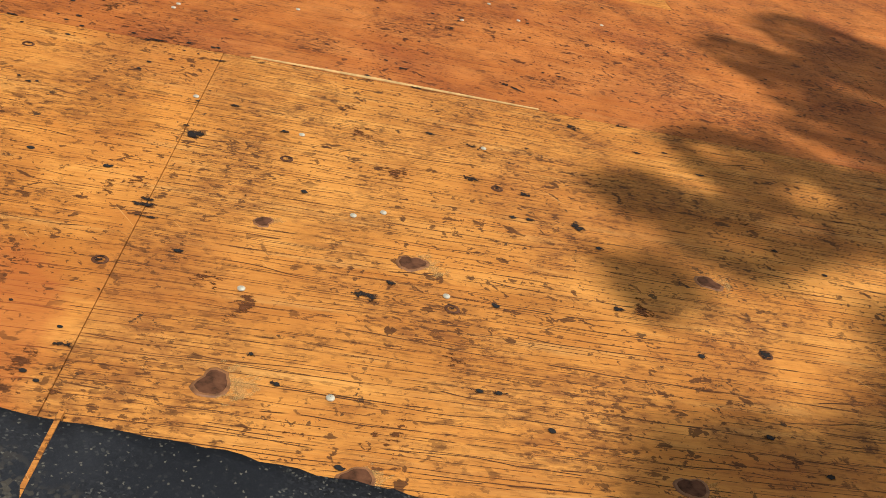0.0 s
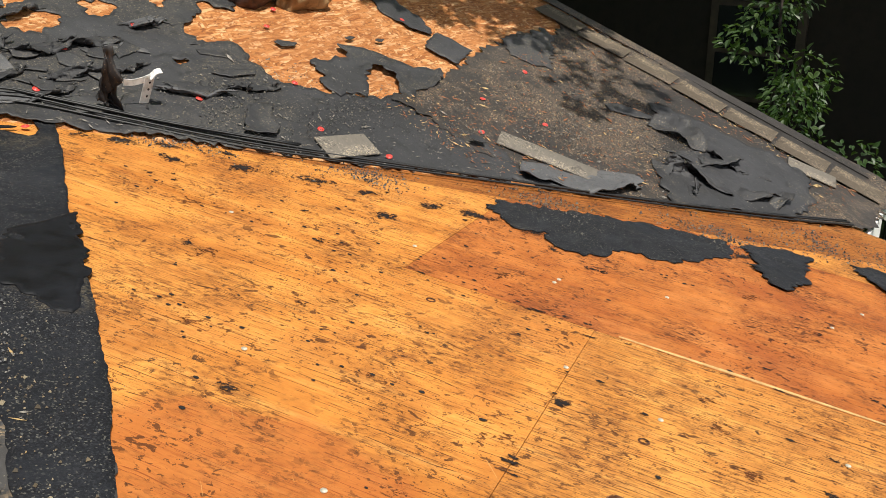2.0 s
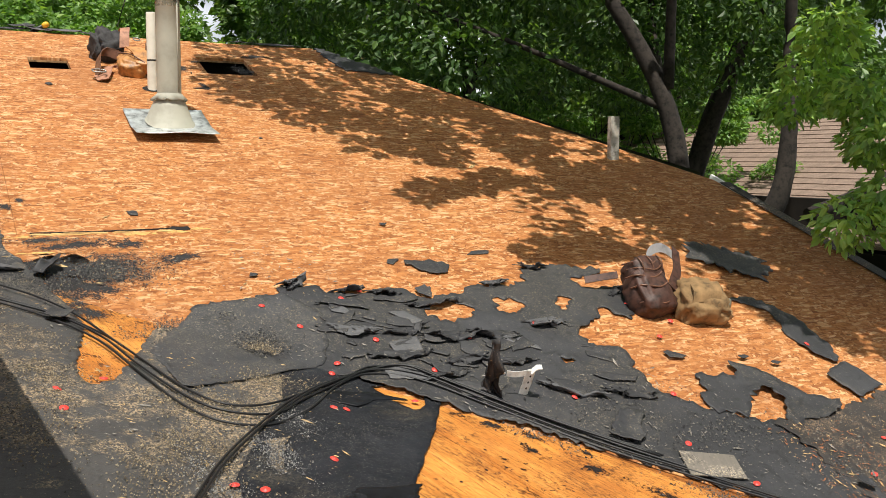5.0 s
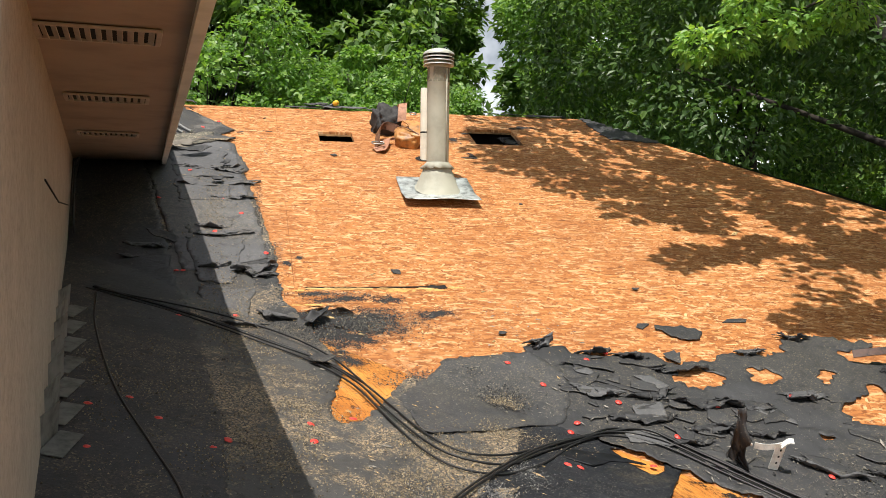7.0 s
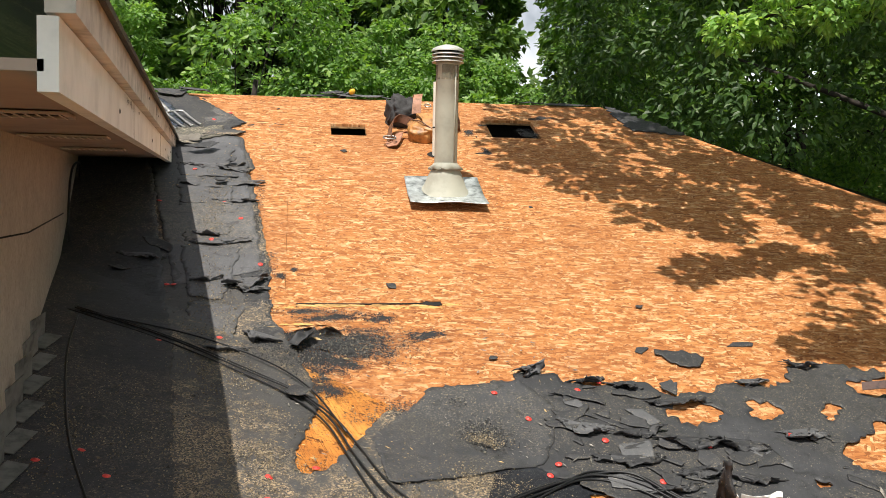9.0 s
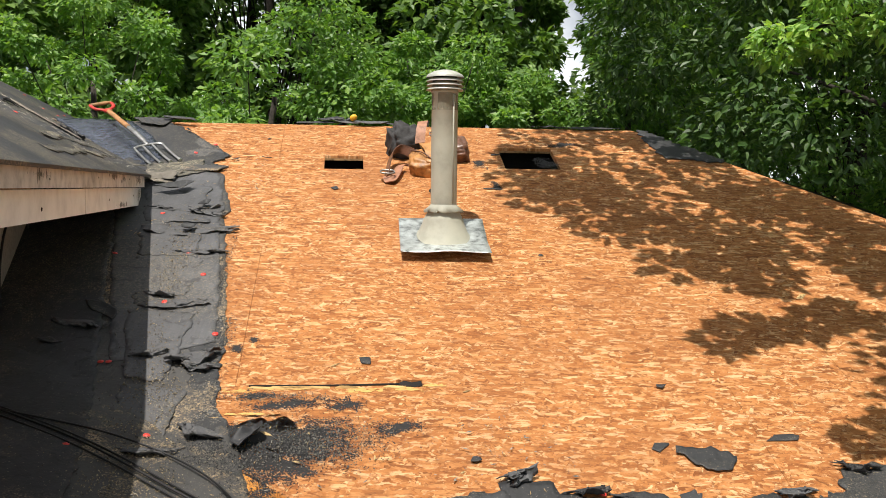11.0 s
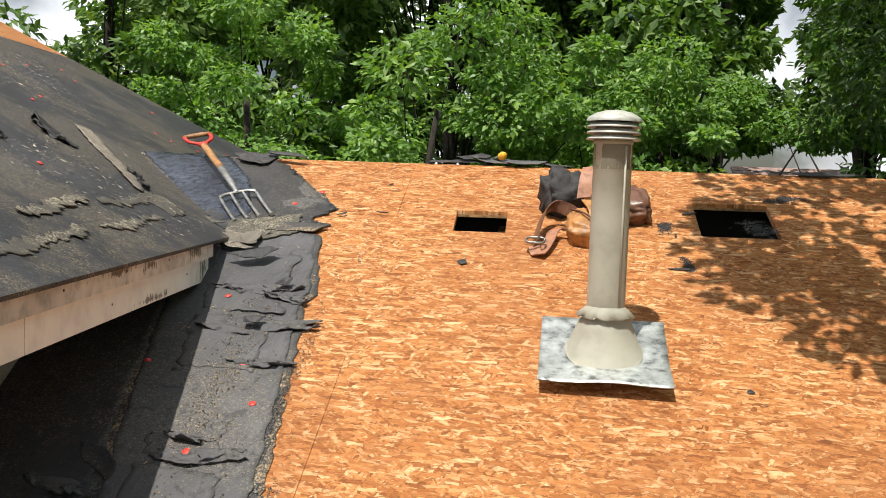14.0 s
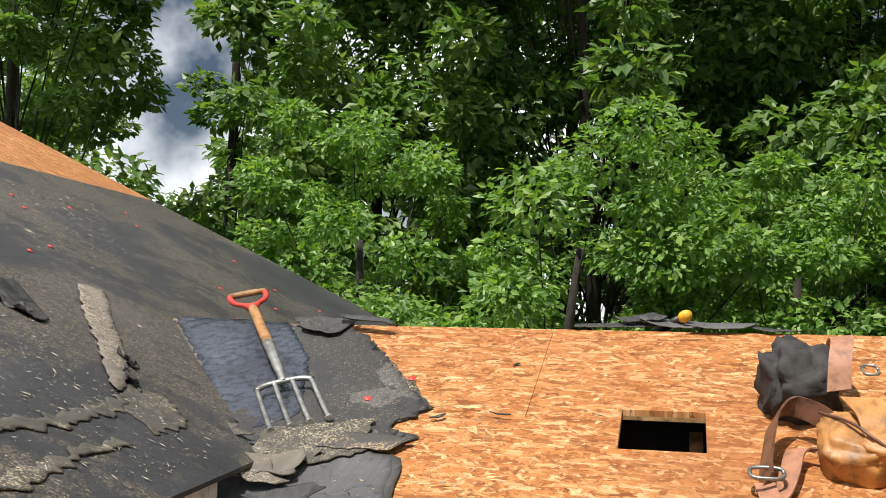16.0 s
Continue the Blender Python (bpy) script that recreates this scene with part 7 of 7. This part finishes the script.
litter("grit", 4200, ((-2.6, -0.3, 5.0, 10.0), lambda x, y: zu(x, y) > zo(x, y) + 0.02 and x < EAVE_X(y) - 0.03), zu, 0.0050, PALECHIP, 6, "grey grit on the upper roof", 0.004)
litter("splinters", 160, ((0.3, 4.4, 2.4, 6.8), lambda x, y: True), zroof, 0.010, STRAW, 8, "pale splinters on the strand board", 0.003)

# ---- loose granules ----
def granules(count, spots, zf, size, material, seed, label, lift=0.012, name="granules"):
    """Angular grains strewn round spots (x, y, reach along x, reach along y), thinning outwards."""
    rs = np.random.RandomState(seed)
    w = np.array([s[2] * s[3] for s in spots])
    pick = rs.choice(len(spots), count, p=w / w.sum())
    S = np.array(spots)[pick]
    P = S[:, :2] + rs.normal(size=(count, 2)) * S[:, 2:] * 0.55
    P = P[rs.uniform(size=count) < 0.55 + 0.7 * fnoise(P[:, 0] * 6, P[:, 1] * 6, seed)]
    n = len(P)
    r = size * rs.lognormal(0, 0.35, n)
    a = rs.uniform(0, 2 * math.pi, n)
    z = zf(P[:, 0], P[:, 1]) + lift
    k = lambda t, q, h: np.column_stack([P[:, 0] + np.cos(a + t) * r * q, P[:, 1] + np.sin(a + t) * r * q, z + h * r])
    v = np.stack([k(0, 1.0, -0.2), k(2.0, 1.1, -0.2), k(4.1, 0.8, -0.2), k(1.1, 0.2, 0.9)], 1).reshape(-1, 3)
    b = np.arange(n)[:, None] * 4
    f = np.concatenate([b + np.array(t) for t in ((0, 1, 3), (1, 2, 3), (2, 0, 3))])
    return tagged(part_py(name, v, f, material), label, "granules", kind="stuff")


def make_grain(name, *cols):
    k = Mat(name, 0.9)
    k.color(k.ramp(k.island(), *[(i / (len(cols) - 1), c) for i, c in enumerate(cols)]))
    return k.m


TAN_GRAIN = make_grain("tan_grains", (0.04, 0.036, 0.032), (0.11, 0.088, 0.06), (0.20, 0.155, 0.095), (0.36, 0.30, 0.20))
DARK_GRAIN = make_grain("dark_grains", (0.012, 0.012, 0.013), (0.04, 0.04, 0.042), (0.09, 0.088, 0.085), (0.20, 0.18, 0.14))
granules(26000, [(0.36, 2.72, 0.12, 0.35), (0.36, 2.35, 0.18, 0.2), (0.58, 2.2, 0.25, 0.2), (0.50, 1.75, 0.2, 0.35), (0.75, 2.55, 0.2, 0.15), (0.2, 3.3, 0.2, 0.3), (0.3, 1.5, 0.25, 0.3), (1.05, 2.75, 0.2, 0.12)], zroof, 0.0024, TAN_GRAIN, 21, "tan shingle granules strewn on the felt", 0.014)
granules(22000, [(0.58, 3.72, 0.26, 0.11), (0.40, 3.60, 0.16, 0.2), (0.78, 3.72, 0.14, 0.12), (0.68, 3.02, 0.06, 0.2), (0.82, 3.28, 0.10, 0.08), (0.31, 4.2, 0.03, 0.35), (0.22, 4.9, 0.03, 0.4), (0.55, 3.97, 0.26, 0.03)], zroof, 0.0023, DARK_GRAIN, 22, "black shingle granules strewn over felt and board", 0.008)
granules(1300, [(1.12, 3.12, 0.09, 0.08), (1.05, 3.30, 0.04, 0.04)], zroof, 0.0032, DARK_GRAIN, 23, "dark moss and granules heaped on the felt patch", 0.022)
granules(700, [(1.12, 3.08, 0.07, 0.05)], zroof, 0.0026, TAN_GRAIN, 24, "tan crumbs on the felt patch", 0.026)
granules(7000, [(2.6, 2.3, 0.35, 0.16), (2.3, 2.62, 0.3, 0.15), (2.9, 2.1, 0.2, 0.14), (3.4, 1.9, 0.4, 0.25), (3.9, 1.6, 0.3, 0.4)], zroof, 0.003, DARK_GRAIN, 25, "black granules strewn along the valley", 0.016)
granules(14000, [(0.15, 2.2, 0.2, 0.7), (-0.2, 2.6, 0.2, 0.6), (0.1, 4.0, 0.15, 0.6), (0.0, 5.0, 0.12, 0.6)], zroof, 0.0024, TAN_GRAIN, 26, "tan granules beside the wall", 0.016)

granules(6000, [(1.9, 2.45, 0.14, 0.16), (2.3, 2.0, 0.16, 0.18), (2.75, 1.5, 0.18, 0.22), (3.2, 1.05, 0.2, 0.25), (3.6, 0.7, 0.22, 0.25), (3.95, 0.35, 0.15, 0.2)], zroof, 0.003, DARK_GRAIN, 27, "black grit on the boards along the valley", 0.006)

PALE_GRAIN = make_grain("pale_grains", (0.03, 0.03, 0.033), (0.08, 0.08, 0.084), (0.17, 0.17, 0.165), (0.32, 0.31, 0.28))
granules(7000, [(0.72, 1.75, 0.06, 0.2), (0.85, 2.15, 0.06, 0.16), (0.65, 1.5, 0.05, 0.12), (1.0, 2.45, 0.06, 0.12), (0.62, 2.0, 0.05, 0.16)], zp, 0.0019, PALE_GRAIN, 28, "pale granules pressed into the tar membrane", 0.0165)

# ---- plywood: knots, nails, nail holes ----
KNOT = make_plain("dark_knot", (0.115, 0.048, 0.024), 0.8, 0, 0.4, 60, 0.2)
KNOT.node_tree.nodes["Principled BSDF"].inputs["Specular IOR Level"].default_value = 0.15
KNOT_RIM = make_plain("knot_rim", (0.24, 0.10, 0.035), 0.6, 0, 0.3, 60, 0.2)
HALO = make_plain("pale_wood", (0.60, 0.37, 0.14), 0.75, 0, 0.2, 40, 0.2)
NAIL = make_plain("nail_steel", (0.62, 0.58, 0.46), 0.5, 0.15, 0.3, 60, 0.0)


PALE_SMEAR = make_smear("pale_knot_wood", (0.36, 0.21, 0.075), (1.0, 0.5), PLY_TURN + 40, 0.38, 90, 0.47)


def blot(r, seed, stretch=1.0, n=22):
    rs = np.random.RandomState(seed)
    bm = bmesh.new()
    a = np.linspace(0, 2 * math.pi, n, False)
    k = 1 + 0.16 * np.sin(a * 2 + rs.uniform(0, 6)) + 0.1 * np.sin(a * 3 + rs.uniform(0, 6)) + 0.05 * rs.normal(size=n)
    top = [bm.verts.new((r * q * math.cos(t), r * stretch * q * math.sin(t), 0.0004)) for t, q in zip(a, k)]
    low = [bm.verts.new((1.1 * v.co.x, 1.1 * v.co.y, -0.001)) for v in top]
    bm.faces.new(top)
    for i in range(n):
        bm.faces.new((low[i], low[(i + 1) % n], top[(i + 1) % n], top[i]))
    return bm


for i, (x, y, r) in enumerate(((1.19, 0.30, 0.021), (1.41, -0.21, 0.02), (0.77, 0.46, 0.022), (0.68, 0.24, 0.018), (1.188, 0.558, 0.014), (0.839, -0.172, 0.018))):
    stain(x + 0.55 * r, y - 1.1 * r, 2.4 * r, 2.2 * r, 30, PALE_SMEAR, roof_lower, 0.0009)
    h = part("knot_rim", blot(r * 1.14, 920 + i, 1.0), KNOT_RIM, roof_lower)
    h.matrix_basis = seat(x, y, 0.0012, PLY_TURN)
    h = part("knot", blot(r * 0.92, 920 + i, 1.0), KNOT, roof_lower)
    h.matrix_basis = seat(x, y, 0.0022, PLY_TURN)
HOLES = [(1.325, 0.535), (1.728, 0.393), (1.791, 0.189), (1.452, 0.166), (1.46, 0.136), (1.94, -0.055), (1.986, -0.119), (1.91, -0.207), (1.424, -0.003), (1.229, -0.049), (1.621, -0.354), (1.573, -0.447), (1.159, -0.191), (0.87, 0.021), (0.91, 0.13), (0.918, 0.103), (0.997, -0.29), (0.944, -0.37), (0.847, 0.439), (1.035, 0.636), (1.961, 0.604), (2.071, 0.549), (2.097, 0.595),
         (2.326, 0.218), (2.33, 0.173), (2.672, -0.397), (2.671, -0.447), (2.68, -0.502), (2.706, -0.598), (1.114, 0.316), (1.134, 0.146), (0.802, 0.386), (1.223, 0.854), (1.544, 0.654), (1.599, 0.782), (1.453, 1.142), (2.881, 0.383), (3.175, 0.113), (2.607, 0.293), (2.892, 0.08), (3.558, -0.264), (3.267, -0.333), (0.689, 0.265)]
rs = np.random.RandomState(8)
v, f = [], []
for x, y in HOLES:      # the plain ones on the two near sheets, each with a short run of stain along the grain
    r, b = rs.uniform(0.0035, 0.0058), len(v)
    for a in np.linspace(0, 2 * math.pi, 10, False):
        q = r * rs.uniform(0.75, 1.25)
        v.append((x + q * math.cos(a), y + q * 1.1 * math.sin(a), zp(x + q * math.cos(a), y + 1.1 * q * math.sin(a)) + 0.0022))
    f.append(tuple(range(b, b + 10)))
    stain(x, y, 0.007, 0.017, PLY_TURN, TAR_SMEAR, roof_lower, 0.0019)
for x, y in ((1.091, 0.209), (1.432, 0.608), (0.958, 0.719), (1.554, 0.215), (1.218, -0.301), (1.62, 1.25), (2.3, 1.1)):      # rings struck by a hammer
    ob = part("nail_dent", lathe(bmesh.new(), ((0.0075, 0.0), (0.0085, 0.0012), (0.0115, 0.0012), (0.0128, 0.0)), 18), KNOT, roof_lower)
    ob.matrix_basis = seat(x, y, 0.0008, 0)
    stain(x, y, 0.016, 0.016, 0, TAR_SMEAR, roof_lower, 0.0024)
for i in range(560):
    u, w = rs.uniform(-1.8, 2.3), rs.uniform(-1.2, 1.1)
    if rs.uniform() < 0.4:
        w = rs.choice([-1.21, -0.03, 0.03, -0.62, 0.6]) + rs.normal() * 0.012
    x, y = uv(u, w)
    if not in_poly(x, y, [(0.70, -0.4), (4.0, -0.9), (3.9, 0.1), (1.72, 2.66), (0.66, 1.05)]) or (u < 0 and w < 0.5):
        continue
    r = rs.uniform(0.0022, 0.0056)
    b = len(v)
    for a in np.linspace(0, 2 * math.pi, 9, False):
        v.append((x + r * math.cos(a), y + r * 1.3 * math.sin(a), zp(x + r * math.cos(a), y + 1.3 * r * math.sin(a)) + 0.0016))
    f.append(tuple(range(b, b + 9)))
tagged(part_py("nail_holes", v, f, BLACK), "dark nail holes in the plywood", "nail holes", kind="stuff")
bm = lathe(bmesh.new(), ((0.0062, 0.0), (0.0062, 0.0016), (0.005, 0.0026), (0.0005, 0.003)), 12)
nail = None
for x, y in ((1.121, 0.225), (0.806, 0.314), (1.29, 0.432), (1.33, 0.388), (1.727, 0.275), (0.986, 0.512), (1.591, 0.863), (2.848, 0.462), (2.095, 1.144), (0.81, 0.89), (2.06, 1.14), (1.55, 0.62), (2.3, 0.9), (2.6, 0.5), (1.05, 1.3), (1.6, 1.9), (1.9, 1.5), (2.75, 0.35), (2.95, 0.1)):
    m = seat(x, y, 0.001)
    if nail is None:
        nail = tagged(link("nail", bm, NAIL), "old roofing nail head in the plywood", "nail", "nail heads")
        nail.matrix_basis = m
    else:
        copy_thing(nail, m)
# raw split along the seam
pts = [uv(-0.06, 0.012), uv(-0.35, 0.018), uv(-0.75, 0.010), uv(-0.75, 0.002), uv(-0.35, 0.004), uv(-0.06, 0.004)]
part("split_edge", slab([pts], lambda x, y: zp(x, y) + 0.002, 0.003), HALO, roof_lower, "pale freshly split plywood edge")
# rotten seam in the strand board
bm = tube(bmesh.new(), smooth_path([(0.43, 4.052, zo(0, 4.052) + 0.001), (0.7, 4.050, zo(0, 4.05) + 0.001), (1.0, 4.056, zo(0, 4.056) + 0.001)], 6), 0.005, 6)
part("seam_gap", bm, BLACK, roof_main)
part("rot_hole", slab([[(0.985, 4.052), (1.01, 4.038), (1.035, 4.046), (1.06, 4.036), (1.09, 4.05), (1.085, 4.075), (1.05, 4.068), (1.02, 4.078)]], lambda x, y: zo(x, y) + 0.0015, 0.004), BLACK, roof_main, "rotten hole")
SPLINTER = make_smear("splintered_wood", (0.42, 0.25, 0.085), (0.35, 1.0), 0, 0.85, 90, 0.5)
for i, (x, y, rx, ry) in enumerate(((0.86, 4.02, 0.14, 0.022), (1.03, 4.025, 0.10, 0.022), (0.60, 4.03, 0.18, 0.014), (0.40, 4.02, 0.08, 0.018), (1.14, 4.045, 0.05, 0.016), (0.45, 3.885, 0.12, 0.012))):
    stain(x, y, rx, ry, 0, SPLINTER, roof_main, 0.0026 + 0.0001 * i)
for i in range(9):
    rs = np.random.RandomState(i + 60)
    x = rs.uniform(0.4, 1.05)
    bm = slab([[(x, 4.035), (x + rs.uniform(0.05, 0.12), 4.028), (x + 0.09, 4.04), (x + 0.02, 4.046)]], lambda x, y: zo(x, y) + 0.004, 0.004)
    part("splinter", bm, HALO, roof_main)
